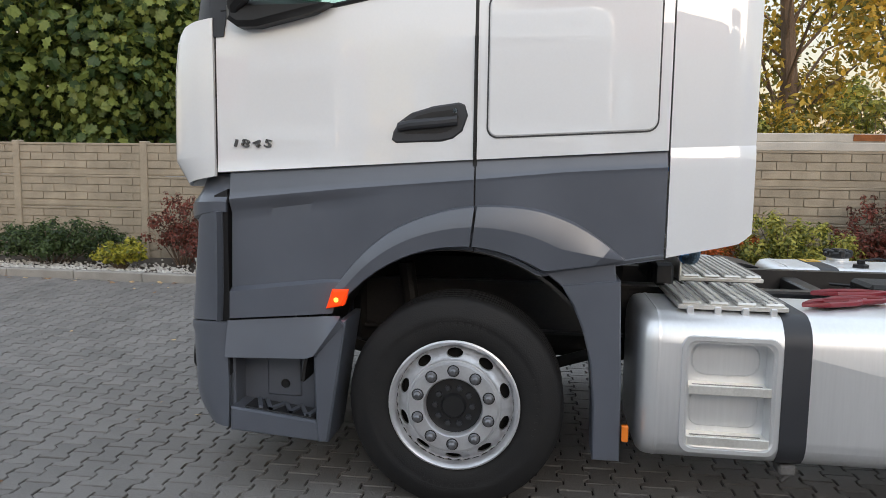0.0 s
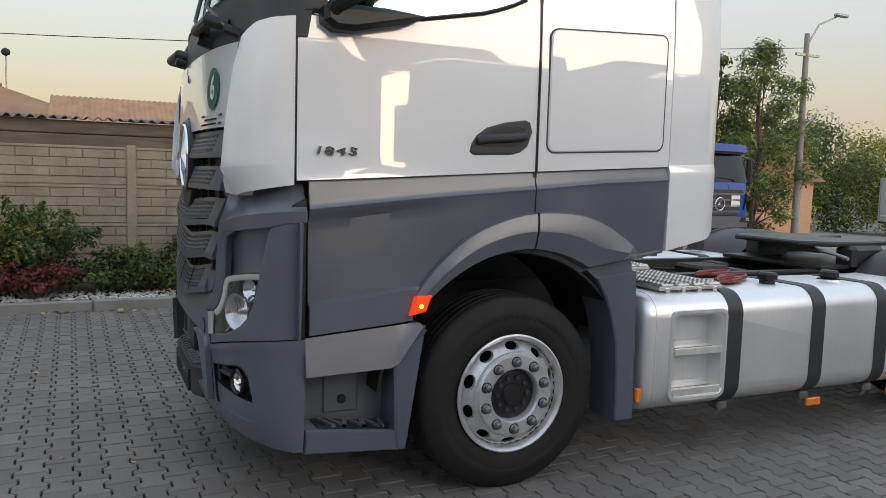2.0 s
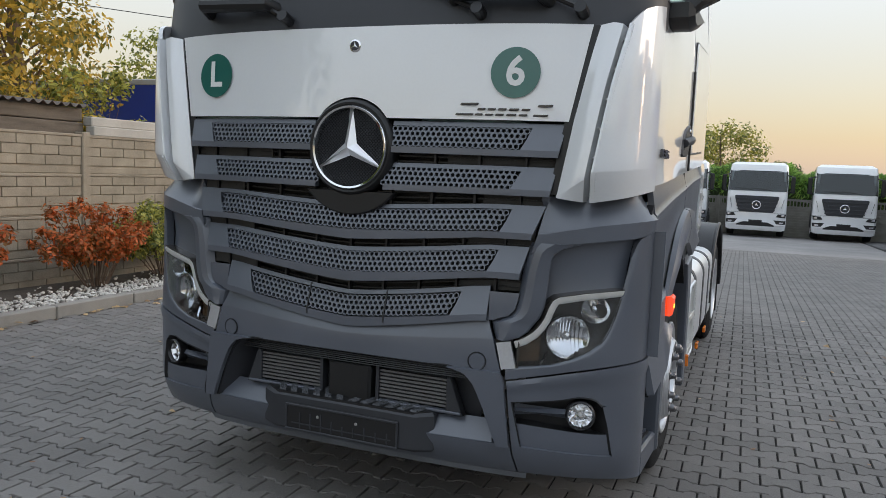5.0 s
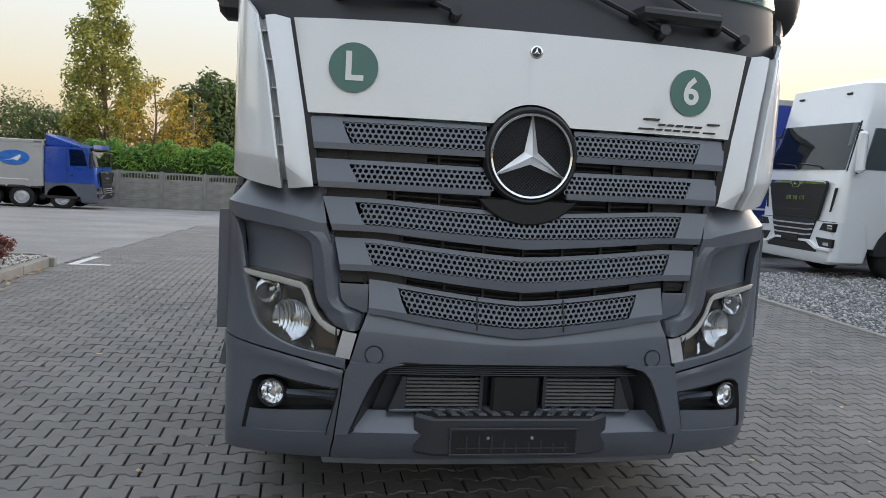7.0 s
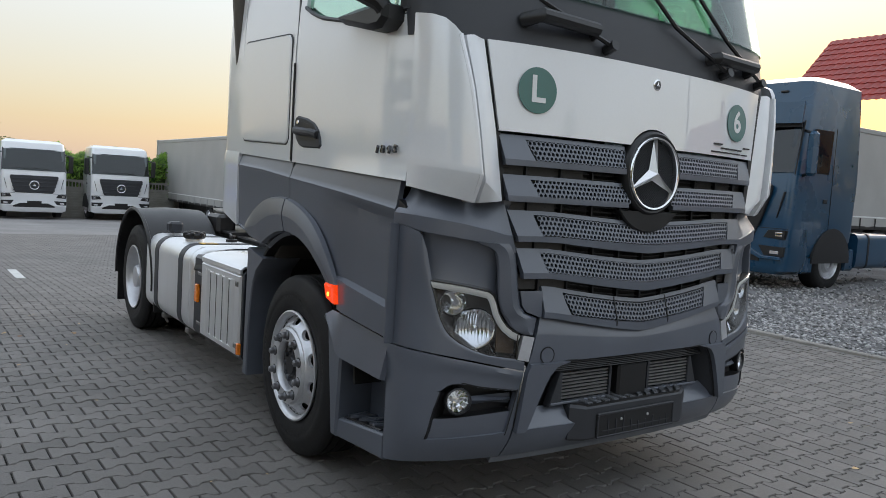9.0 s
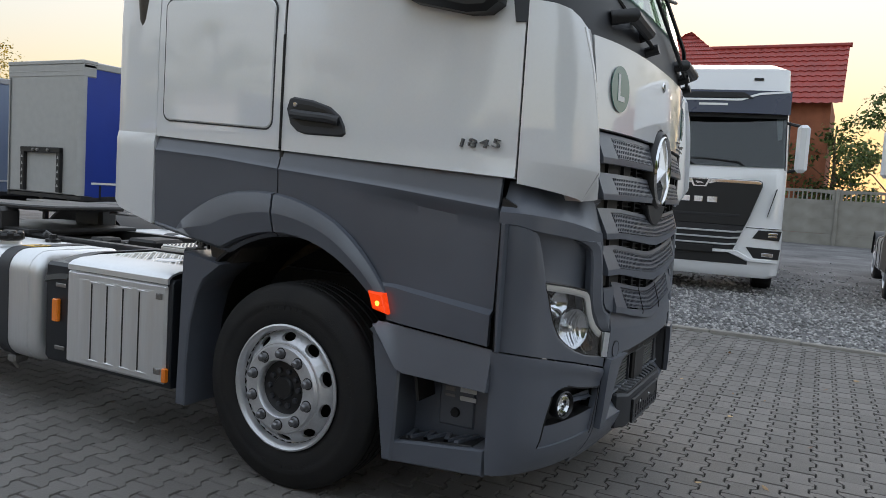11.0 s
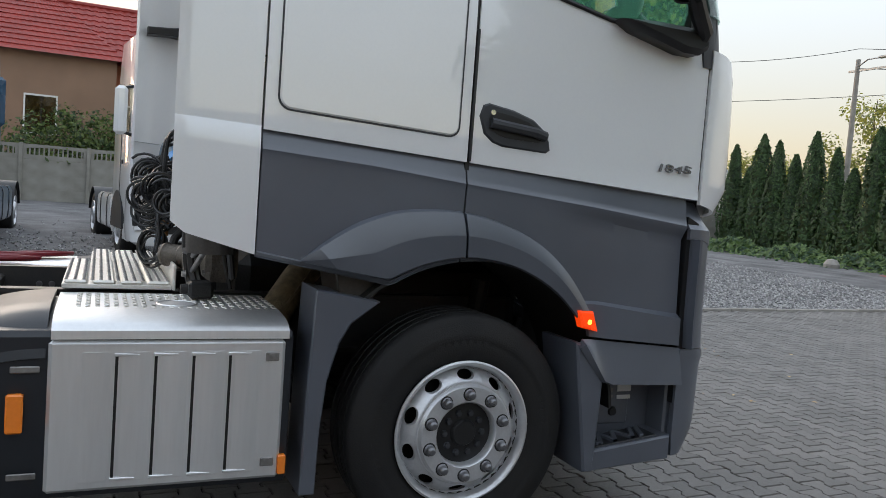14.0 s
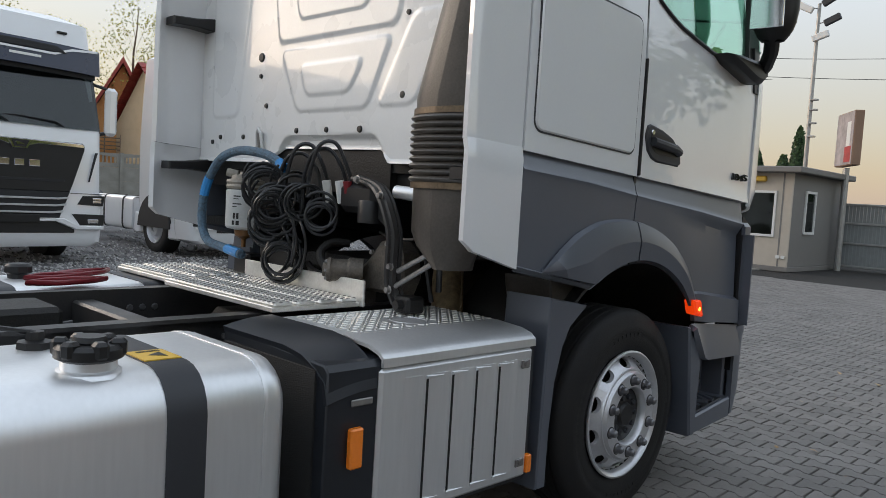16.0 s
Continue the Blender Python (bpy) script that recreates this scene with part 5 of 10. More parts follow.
    gl.sheet(lambda q, v: wrap(s * q, floor_(q) * (1 - v) + (headlamp_top(q) - 0.004) * v, 0.006), steps(at_y(0.775), at_y(1.172), 16), steps(0, 1, 5), 0.004, flip=s > 0)
    part("lamp_glass", gl, LENS, lamp)


both(bumper_corner)

# ---- wheels ----
NUT = material("dark_wheel_nut", (0.2, 0.2, 0.21), 0.3, metal=0.7, var=0.1)
def holed_ring(shape, r0, r1, h0, h1, count, er, et, sign, y):
    """A ring of sectors, each pierced by an oval hole with a short inner wall."""
    rm = (r0 + r1) / 2
    n = 24
    for k in range(count):
        a0, da = 2 * math.pi * k / count, 2 * math.pi / count
        vs, fs = [], []
        def put(r, a, extra=0.0):
            h = h0 + (h1 - h0) * (r - r0) / (r1 - r0) - extra
            return (r * math.cos(a), y + sign * h, r * math.sin(a))
        per = []
        for i in range(n):
            t = 4 * i / n
            e, f = int(t), t - int(t)
            u, v = ((f, 0), (1, f), (1 - f, 1), (0, 1 - f))[e]
            per.append((u, v))
        for u, v in per:
            vs.append(put(r0 + (r1 - r0) * v, a0 + da * u))
        for u, v in per:
            ang = math.atan2(v - 0.5, u - 0.5)
            vs.append(put(rm + er * math.sin(ang), a0 + da / 2 + et * math.cos(ang) / rm))
        for u, v in per:
            ang = math.atan2(v - 0.5, u - 0.5)
            vs.append(put(rm + er * math.sin(ang) * 0.95, a0 + da / 2 + et * math.cos(ang) * 0.95 / rm, 0.02))
        for i in range(n):
            j = (i + 1) % n
            fs += [(i, j, n + j, n + i), (n + i, n + j, 2 * n + j, 2 * n + i)]
        shape.add(vs, fs)


def tyre_profile(r, w):
    """Half-open tyre section from the inner bead round the tread to the outer bead; height is across the tyre."""
    b, k = 0.292, w / 2
    out = [(b, k - 0.035), (b + 0.02, k - 0.012), (b + 0.05, k - 0.002), (b + 0.09, k + 0.006), (b + 0.105, k + 0.004), (b + 0.11, k + 0.007), (b + 0.14, k + 0.004), (r - 0.055, k - 0.006), (r - 0.035, k - 0.012), (r - 0.018, k - 0.02), (r - 0.006, k - 0.032), (r, k - 0.05)]
    grooves = []
    for c in (0.085, 0.03, -0.03, -0.085):
        grooves += [(r, c + 0.007), (r - 0.014, c + 0.004), (r - 0.014, c - 0.004), (r, c - 0.007)]
    return out + grooves + [(p, -q) for p, q in out[::-1]]


def front_wheel(parent, x, s, r=0.512, name="front_wheel", yc=1.06):
    y0 = s * yc
    wheel = part(name, Shape().lathe(tyre_profile(r, 0.31), (x, y0, HUB - 0.012), "y", 72, s), RUBBER, parent, "tyre on a silver ten-hole wheel", smooth=50)
    bars = Shape()
    for a0, cnt, da in ((70, 7, 5.2), (250, 8, 5.0), (160, 5, 4.5), (-20, 9, 5.0)):
        for k in range(cnt):
            a = radians(a0 + da * k)
            m = Matrix.Translation((x, y0 + s * 0.1595, HUB - 0.012)) @ Matrix.Rotation(-a, 4, "Y")
            bars.box(0.382, 0.412, -0.002, 0.002, -0.012, 0.012, 0, m)
    part("raised_print", bars, RUBBER, wheel, "raised unreadable tyre print")["kind"] = "stuff"
    rim = Shape()
    face = yc + 0.155
    rim.lathe([(0.286, -0.03), (0.3, -0.012), (0.311, -0.006), (0.312, 0.004), (0.304, 0.008), (0.292, 0.0), (0.284, -0.012), (0.28, -0.03), (0.276, -0.042)], (x, s * face, HUB - 0.012), "y", 72, s)
    rim.lathe([(0.276, -0.042), (0.272, -0.04)], (x, s * face, HUB - 0.012), "y", 72, s)
    rim.lathe([(0.226, 0.01), (0.222, 0.016), (0.221, 0.02), (0.216, 0.021), (0.212, 0.028), (0.206, 0.036), (0.142, 0.036), (0.136, 0.03), (0.133, 0.0), (0.13, -0.02)], (x, s * face, HUB - 0.012), "y", 72, s)
    ring = Shape()
    holed_ring(ring, 0.226, 0.272, 0.01, -0.04, 10, 0.0205, 0.039, s, s * face)
    rim.add([(p[0] + x, p[1], p[2] + HUB - 0.012) for p in ring.v], ring.f)
    rm = part("rim", rim, SILVER, wheel, "silver painted steel rim", smooth=40)
    part("rim_barrel", Shape().lathe([(0.28, -0.03), (0.262, -0.1), (0.255, -0.24)], (x, s * face, HUB - 0.012), "y", 40, s).lathe([(0.0, -0.11), (0.262, -0.11)], (x, s * face, HUB - 0.012), "y", 24, s), GRIME, wheel)
    for k in range(10):
        a = radians(36 * k + 18)
        at = (x + 0.175 * math.cos(a), s * (face + 0.036), HUB - 0.012 + 0.175 * math.sin(a))
        part("wheel_nut", Shape().lathe([(0.0, 0.036), (0.01, 0.035), (0.018, 0.028), (0.02, 0.008), (0.024, 0.004), (0.024, 0.0)], at, "y", 12, s), NUT, rm)
        part("nut_seat", Shape().lathe([(0.0, 0.002), (0.028, 0.002), (0.029, 0.0)], at, "y", 16, s), BLACK, rm)
    cap = part("hub_cap", Shape().lathe([(0.0, 0.016), (0.05, 0.016), (0.056, 0.008), (0.06, 0.0), (0.11, -0.004), (0.134, -0.008)], (x, s * face, HUB - 0.012), "y", 36, s), BLACK, wheel, "dark grey hub cap")
    for k in range(10):
        a = radians(36 * k)
        part("hub_bolt", Shape().lathe([(0.0, 0.014), (0.013, 0.013), (0.016, 0.0)], (x + 0.088 * math.cos(a), s * (face - 0.002), HUB - 0.012 + 0.088 * math.sin(a)), "y", 6, s), DARKGREY, cap)
    return wheel


def rear_wheel(parent, x, s, r=0.512, z=None, name="rear_wheel"):
    z = HUB - 0.012 if z is None else z
    for yc in (1.05, 0.72):
        wheel = part(name, Shape().lathe(tyre_profile(r, 0.3), (x, s * yc, z), "y", 64, s), RUBBER, parent, "drive axle tyre", smooth=50)
        if yc < 1:
            continue
        rim = Shape()
        f = yc + 0.15
        rim.lathe([(0.286, -0.03), (0.3, -0.01), (0.311, -0.004), (0.312, 0.004), (0.302, 0.008), (0.288, -0.004), (0.276, -0.04), (0.262, -0.1), (0.258, -0.118)], (x, s * f, z), "y", 64, s)
        ring = Shape()
        holed_ring(ring, 0.205, 0.258, -0.145, -0.118, 10, 0.02, 0.03, s, s * f)
        rim.add([(p[0] + x, p[1], p[2] + z) for p in ring.v], ring.f)
        rim.lathe([(0.205, -0.145), (0.19, -0.15), (0.12, -0.15), (0.115, -0.12), (0.11, -0.03), (0.1, -0.015), (0.0, -0.012)], (x, s * f, z), "y", 48, s)
        rm = part("rim", rim, SILVER, wheel, "deep silver painted rim")
        for k in range(10):
            a = radians(36 * k)
            part("wheel_nut", Shape().lathe([(0.0, 0.03), (0.013, 0.025), (0.016, 0.0)], (x + 0.168 * math.cos(a), s * (f - 0.15), z + 0.168 * math.sin(a)), "y", 8, s), STEEL, rm)


for s in (-1, 1):
    front_wheel(truck, 0.01, s)
    rear_wheel(truck, WB, s)

# ---- chassis ----
for s in (-1, 1):
    rail = Shape().prism([(s * 0.39, 0.70), (s * 0.39, 0.99), (s * 0.465, 0.99), (s * 0.465, 0.975), (s * 0.405, 0.975), (s * 0.405, 0.715), (s * 0.465, 0.715), (s * 0.465, 0.70)], "x", -0.6, WB + 0.95)
    rl = part("frame_rail", rail, BLACK_SATIN, truck, "black steel chassis rail")
    b = Shape()
    for k in range(34):
        x = 0.9 + 0.115 * k
        for z in (0.79, 0.9):
            if (k * 7 + int(z * 100)) % 3:
                b.lathe([(0, 0.008), (0.012, 0.008), (0.013, 0)], (x, s * 0.465 - s * 0.06, z), "y", 6, s)
    part("rail_bolts", b, STEEL, rl)
    for x in (1.62, 1.68, 1.74, 2.3, 2.36):
        for z in (0.82, 0.9):
            part("web_bolt", Shape().lathe([(0, 0.009), (0.014, 0.008), (0.017, 0)], (x, s * 0.39, z), "y", 8, -s), NUT, rl)
for x in (1.95, 2.75, 3.3, 4.5, 4.83):
    part("crossmember", Shape().box(x - 0.05, x + 0.05, -0.39, 0.39, 0.74, 0.95, 0.01), BLACK_SATIN, truck)
part("front_axle", Shape().rod((0.01, -0.95, HUB - 0.03), (0.01, 0.95, HUB - 0.03), 0.07, 12).box(-0.1, 0.12, -0.6, -0.4, 0.42, 0.6, 0.03).box(-0.1, 0.12, 0.4, 0.6, 0.42, 0.6, 0.03), GRIME, truck)
part("brake_drum", Shape().lathe([(0.0, 0.0), (0.22, 0.0), (0.22, -0.16), (0.0, -0.16)], (0.01, 1.02, HUB), "y", 28, 1), GRIME, truck)
part("brake_drum", Shape().lathe([(0.0, 0.0), (0.22, 0.0), (0.22, -0.16), (0.0, -0.16)], (0.01, -1.02, HUB), "y", 28, -1), GRIME, truck)
part("rear_axle", Shape().rod((WB, -0.95, HUB - 0.02), (WB, 0.95, HUB - 0.02), 0.11, 14).lathe([(0, 0.24), (0.16, 0.2), (0.23, 0.05), (0.23, -0.05), (0.16, -0.2), (0, -0.24)], (WB, 0, HUB - 0.02), "x", 20), GRIME, truck)
for s in (-1, 1):
    part("leaf_spring", Shape().tube([(-0.75, s * 0.47, 0.62), (-0.3, s * 0.47, 0.5), (0.01, s * 0.47, 0.46), (0.35, s * 0.47, 0.5), (0.8, s * 0.47, 0.64)], 0.035, 6), GRIME, truck)
    part("shock_absorber", Shape().rod((-0.25, s * 0.6, 0.5), (-0.33, s * 0.62, 1.1), 0.045, 10), GRIME, truck)
    part("air_bag", Shape().lathe([(0.1, -0.14), (0.135, -0.08), (0.1, -0.01), (0.135, 0.06), (0.1, 0.14), (0, 0.14)], (WB + 0.45, s * 0.55, 0.7), "z", 20), RUBBER, truck)
engine = Shape().box(-0.7, 0.85, -0.38, 0.38, 0.55, 1.17, 0.06).box(0.8, 1.5, -0.24, 0.24, 0.5, 0.92, 0.08)
part("engine_block", engine, GRIME, truck, "dark oily engine and gearbox")
# cab tilt bracket: a curved arm with a bright edge and bolts
ARM = curved([(1.06, 0.40, 1.565), (1.08, 0.55, 1.535), (1.1, 0.63, 1.49), (1.11, 0.685, 1.42), (1.11, 0.72, 1.33), (1.11, 0.72, 1.22), (1.1, 0.715, 1.12), (1.08, 0.74, 1.04)])
br = Shape()
for side in (-0.022, 0.022):
    br.tube([(p[0] + side, p[1] - side * 0.6, p[2]) for p in ARM], 0.012, 6)
br.tube(ARM, 0.019, 6)
tilt_arm = part("cab_bearing_bracket", br, BLACK_SATIN, truck, "dark curved cab bearing bracket")
for y, z in ((0.47, 1.56), (0.63, 1.495), (0.72, 1.2), (0.715, 1.1)):
    part("bracket_bolt", Shape().lathe([(0, 0.016), (0.012, 0.015), (0.014, 0.0), (0.02, -0.002)], (1.125, y, z), "x", 8), STEEL, tilt_arm)
part("bearing_web", Shape().prism([(0.40, 1.55), (0.56, 1.53), (0.63, 1.46), (0.66, 1.38), (0.6, 1.36), (0.53, 1.4), (0.5, 1.47), (0.41, 1.49)], "x", 1.03, 1.07, 0.01), GRIME, truck)
part("bearing_sleeve", Shape().tube([(1.04, 0.64, 1.515), (1.03, 0.72, 1.51), (0.98, 0.88, 1.5)], 0.03, 12), ALU, truck, "pale cast bearing sleeve")
part("bearing_drum", Shape().lathe([(0.0, 0.05), (0.055, 0.05), (0.06, 0.04), (0.06, -0.05), (0.0, -0.05)], (1.06, 0.5, 1.42), "z", 18), BLACK, truck)
# gear housing with a pump before it
part("gear_housing", Shape().prism([(0.4, 1.06), (0.66, 1.06), (0.7, 1.14), (0.68, 1.25), (0.61, 1.31), (0.53, 1.29), (0.45, 1.2), (0.4, 1.16)], "x", 0.9, 1.04, 0.025), RUSTY, truck, "grimy brown cast gear housing")
for y, z in ((0.45, 1.1), (0.5, 1.24), (0.6, 1.285), (0.66, 1.2), (0.65, 1.1)):
    part("housing_bolt", Shape().lathe([(0, 0.014), (0.011, 0.013), (0.013, 0)], (1.038, y, z), "x", 6), STEEL, truck)
pump = part("pump_body", Shape().lathe([(0.0, 0.09), (0.03, 0.09), (0.034, 0.075), (0.052, 0.07), (0.056, 0.055), (0.05, 0.045), (0.05, -0.02), (0.058, -0.03), (0.058, -0.09), (0.0, -0.09)], (0, 0, 0), "x", 20), RUSTY, truck, "small cast pump", at=Matrix.Translation((1.13, 0.41, 1.15)) @ Matrix.Rotation(-0.7, 4, "Z"))
for k in range(6):
    a = k * math.pi / 3
    part("pump_bolt", Shape().lathe([(0, 0.082), (0.007, 0.081), (0.008, 0.06)], (0, 0.043 * math.cos(a), 0.043 * math.sin(a)), "x", 6), STEEL, pump)
part("pump_elbow", Shape().tube(curved([(1.12, 0.33, 1.14), (1.14, 0.27, 1.17), (1.13, 0.24, 1.22), (1.08, 0.25, 1.26), (1.0, 0.28, 1.26)]), 0.02, 10), GRIME, truck)
for a_, b_ in (((1.1, 0.74, 1.18), (1.06, 0.93, 1.29)), ((1.1, 0.72, 1.11), (1.06, 0.97, 1.265))):
    part("strut", Shape().rod(a_, b_, 0.011, 8), STEEL, truck)
for pts, r_ in ((((1.0, 0.5, 1.33), (1.03, 0.62, 1.31), (1.02, 0.78, 1.32), (0.95, 0.9, 1.35)), 0.008), (((0.98, 0.78, 1.5), (1.0, 0.82, 1.42), (0.98, 0.86, 1.3), (0.95, 0.84, 1.1)), 0.014), (((0.96, 0.72, 1.48), (0.99, 0.77, 1.36), (0.98, 0.79, 1.2), (0.95, 0.8, 1.05)), 0.01), (((0.94, 0.3, 1.1), (1.0, 0.2, 1.08), (1.02, 0.05, 1.1), (0.95, -0.1, 1.12)), 0.018)):
    part("pipe", Shape().tube(curved(list(pts)), r_, 8), BLACK, truck)
part("valve_block", Shape().box(1.02, 1.12, 0.74, 0.84, 1.01, 1.08, 0.012).lathe([(0, 0.03), (0.02, 0.028), (0.024, 0)], (1.12, 0.79, 1.045), "x", 10), GRIME, truck)
part("junction_box", Shape().box(0.98, 1.08, -0.62, -0.47, 1.02, 1.14, 0.015).box(0.96, 1.0, -0.5, -0.1, 1.02, 1.2, 0.02), BLACK, truck)
# catwalk over the gearbox
def tread_plate(name, x0, x1, y0, y1, z, along="x", parent=truck, tilt=None):
    """A pressed walkway sheet: ribs with dimples and a folded rim."""
    s = Shape().box(x0, x1, y0, y1, z - 0.025, z - 0.004, 0.003)
    n, ribs = 4, []
    for k in range(n):
        if along == "y":
            c = x0 + (x1 - x0) * (k + 0.5) / n
            ribs.append(Shape().box(c - 0.045, c + 0.045, y0, y1, z - 0.006, z + 0.012, 0.008))
        else:
            c = y0 + (y1 - y0) * (k + 0.5) / n
            ribs.append(Shape().box(x0, x1, c - 0.045, c + 0.045, z - 0.006, z + 0.012, 0.008))
    ob = part(name, s, ALU_TREAD, parent, "pressed aluminium walkway plate")
    for q in ribs:
        part("rib", q, ALU_TREAD, ob)
    d = Shape()
    nx, ny = int((x1 - x0) / 0.033), int((y1 - y0) / 0.033)
    for i in range(nx):
        for j in range(ny):
            cx, cy = x0 + (x1 - x0) * (i + 0.5) / nx, y0 + (y1 - y0) * (j + 0.5) / ny
            d.lathe([(0.0055, 0.004), (0.0095, 0.0005)], (cx, cy, z + 0.011), "z", 6)
    part("dimple_field", d, STEEL, ob, recalc=False)["kind"] = "stuff"
    return ob


cat = tread_plate("catwalk", 1.165, 1.6, -0.34, 0.58, 1.035, "y")
part("catwalk_upstand", Shape().box(1.15, 1.163, -0.36, 0.6, 1.01, 1.125, 0.003), ALU_TREAD, cat)
cat2 = tread_plate("catwalk_step", 1.02, 1.5, -1.12, -0.5, 1.02, "y")
for k in range(4):
    part("plate_bracket", Shape().box(1.06 + 0.12 * k, 1.09 + 0.12 * k, -1.13, -1.1, 0.97, 1.01, 0.004), ALU, cat2)

# ---- tanks ----
def rounded_section(y0, y1, z0, z1, r, n=5):
    pts = []
    for cy, cz, a in ((y1 - r, z1 - r, 0), (y0 + r, z1 - r, 90), (y0 + r, z0 + r, 180), (y1 - r, z0 + r, 270)):
        pts += [(cy + r * math.cos(radians(a + 90 * k / n)), cz + r * math.sin(radians(a + 90 * k / n))) for k in range(n + 1)]
    return pts


def tank_body(x0, x1, y0, y1, z0, z1, r, e=0.05):
    """A drawn tank with softly domed ends."""
    s, rings = Shape(), []
    sec = rounded_section(y0, y1, z0, z1, r)
    my, mz = (y0 + y1) / 2, (z0 + z1) / 2
    hy, hz = (y1 - y0) / 2, (z1 - z0) / 2
    prof = [(x0, 0.75), (x0 + e * 0.05, 0.84), (x0 + e * 0.3, 0.93), (x0 + e * 0.7, 0.98), (x0 + e * 1.3, 1.0), (x1 - e * 1.3, 1.0), (x1 - e * 0.7, 0.98), (x1 - e * 0.3, 0.93), (x1 - e * 0.05, 0.84), (x1, 0.75)]
    vs, fs = [], []
    n = len(sec)
    for x, k in prof:
        vs += [(x, my + (y - my) * k, mz + (z - mz) * k) for y, z in sec]
    for i in range(len(prof) - 1):
        for j in range(n):
            fs.append((i * n + j, i * n + (j + 1) % n, (i + 1) * n + (j + 1) % n, (i + 1) * n + j))
    fs += [tuple(range(n)), tuple((len(prof) - 1) * n + j for j in range(n))]
    return s.add(vs, fs)


def strap(x, w, y0, y1, z0, z1, r):
    s = Shape()
    sec, sec2 = rounded_section(y0 - 0.004, y1 + 0.004, z0 - 0.004, z1 + 0.004, r + 0.004), rounded_section(y0 + 0.002, y1 - 0.002, z0 + 0.002, z1 - 0.002, r)
    n = len(sec)
    vs = [(xx, y, z) for xx in (x - w / 2, x + w / 2) for q in (sec, sec2) for y, z in q]
    fs = []
    for j in range(n):
        k = (j + 1) % n
        fs += [(j, k, n + k, n + j), (2 * n + j, 3 * n + j, 3 * n + k, 2 * n + k), (j, 2 * n + j, 2 * n + k, k), (n + j, n + k, 3 * n + k, 3 * n + j)]
    return s.add(vs, fs)


def fuel_tank(x0, x1, s, straps, z0=0.30, z1=0.985, label="large brushed aluminium fuel tank with black straps"):
    ya, yb = sorted((s * 0.53, s * 1.215))
    body = part("fuel_tank", tank_body(x0, x1, ya, yb, z0, z1, 0.13), ALU, truck, label)
    for x in (x0 + 0.09, x1 - 0.09):
        part("weld_seam", strap(x, 0.012, ya + 0.001, yb - 0.001, z0 + 0.001, z1 - 0.001, 0.13), ALU, body)
    for x in straps:
        st = part("tank_strap", strap(x, 0.115, ya, yb, z0, z1, 0.13), DARKGREY, body, "black rubber-lined tank strap")
        part("strap_buckle", Shape().box(x - 0.03, x + 0.05, s * 1.05, s * 1.15, z0 - 0.05, z0 + 0.0, 0.01).rod((x, s * 1.1, z0 - 0.09), (x + 0.05, s * 1.13, z0 - 0.02), 0.012, 8), STEEL, st)
    return body


left_tank = fuel_tank(0.845, 3.36, -1, (1.52, 2.22, 2.82))
# moulded step recess in the left tank
def rr(x0, x1, z0, z1, r, n=5):
    pts = []
    for cx, cz, a in ((x1 - r, z1 - r, 0), (x0 + r, z1 - r, 90), (x0 + r, z0 + r, 180), (x1 - r, z0 + r, 270)):
        pts += [(cx + r * math.cos(radians(a + 90 * k / n)), cz + r * math.sin(radians(a + 90 * k / n))) for k in range(n + 1)]
    return pts
loops = [(rr(1.03, 1.455, 0.36, 0.895, 0.05), -1.2155), (rr(1.033, 1.452, 0.363, 0.892, 0.05), -1.228), (rr(1.05, 1.435, 0.38, 0.875, 0.045), -1.228), (rr(1.055, 1.43, 0.385, 0.87, 0.045), -1.2185), (rr(1.062, 1.423, 0.392, 0.863, 0.04), -1.2165)]
nn_ = len(loops[0][0])
vs_ = [(x, y, z) for lp, y in loops for x, z in lp]
fs_ = [(i * nn_ + j, i * nn_ + (j + 1) % nn_, (i + 1) * nn_ + (j + 1) % nn_, (i + 1) * nn_ + j) for i in range(len(loops) - 1) for j in range(nn_)]
part("recess_rim", Shape().add(vs_, fs_), ALU, left_tank, "rolled rim of the tank step recess")


def cut_out(ob, shape):
    """Takes a shape out of a mesh object."""
    tool = new("cutter", shape.mesh("cutter", 0))
    mod = ob.modifiers.new("niche", "BOOLEAN")
    mod.operation, mod.solver, mod.object = "DIFFERENCE", "EXACT", tool
    me = bpy.data.meshes.new_from_object(ob.evaluated_get(bpy.context.evaluated_depsgraph_get()))
    ob.modifiers.remove(mod)
    ob.data = me
    me.polygons.foreach_set("use_smooth", [True] * len(me.polygons))
    me.set_sharp_from_angle(angle=radians(35))
    bpy.data.objects.remove(tool)


cut_out(left_tank, Shape().prism(rr(1.064, 1.421, 0.394, 0.861, 0.045), "y", -1.4, -1.105))
arch_ = rr(1.09, 1.395, 0.69, 0.845, 0.07)
part("recess_pressing", Shape().prism(arch_, "y", -1.09, -1.116, 0.008), ALU, left_tank)
part("recess_pressing", Shape().prism(rr(1.09, 1.395, 0.45, 0.62, 0.05), "y", -1.09, -1.112, 0.006), ALU, left_tank)
for z in (0.425, 0.66):
    st_ = part("tank_step", Shape().box(1.066, 1.419, -1.222, -1.104, z - 0.012, z, 0.003).box(1.066, 1.419, -1.226, -1.218, z - 0.03, z + 0.012, 0.003), ALU_TREAD, left_tank, "folded aluminium step")
    part("step_holes", Shape().box(1.09, 1.395, -1.2, -1.19, z - 0.002, z + 0.002).box(1.09, 1.395, -1.17, -1.16, z - 0.002, z + 0.002), STEEL, st_)["kind"] = "stuff"
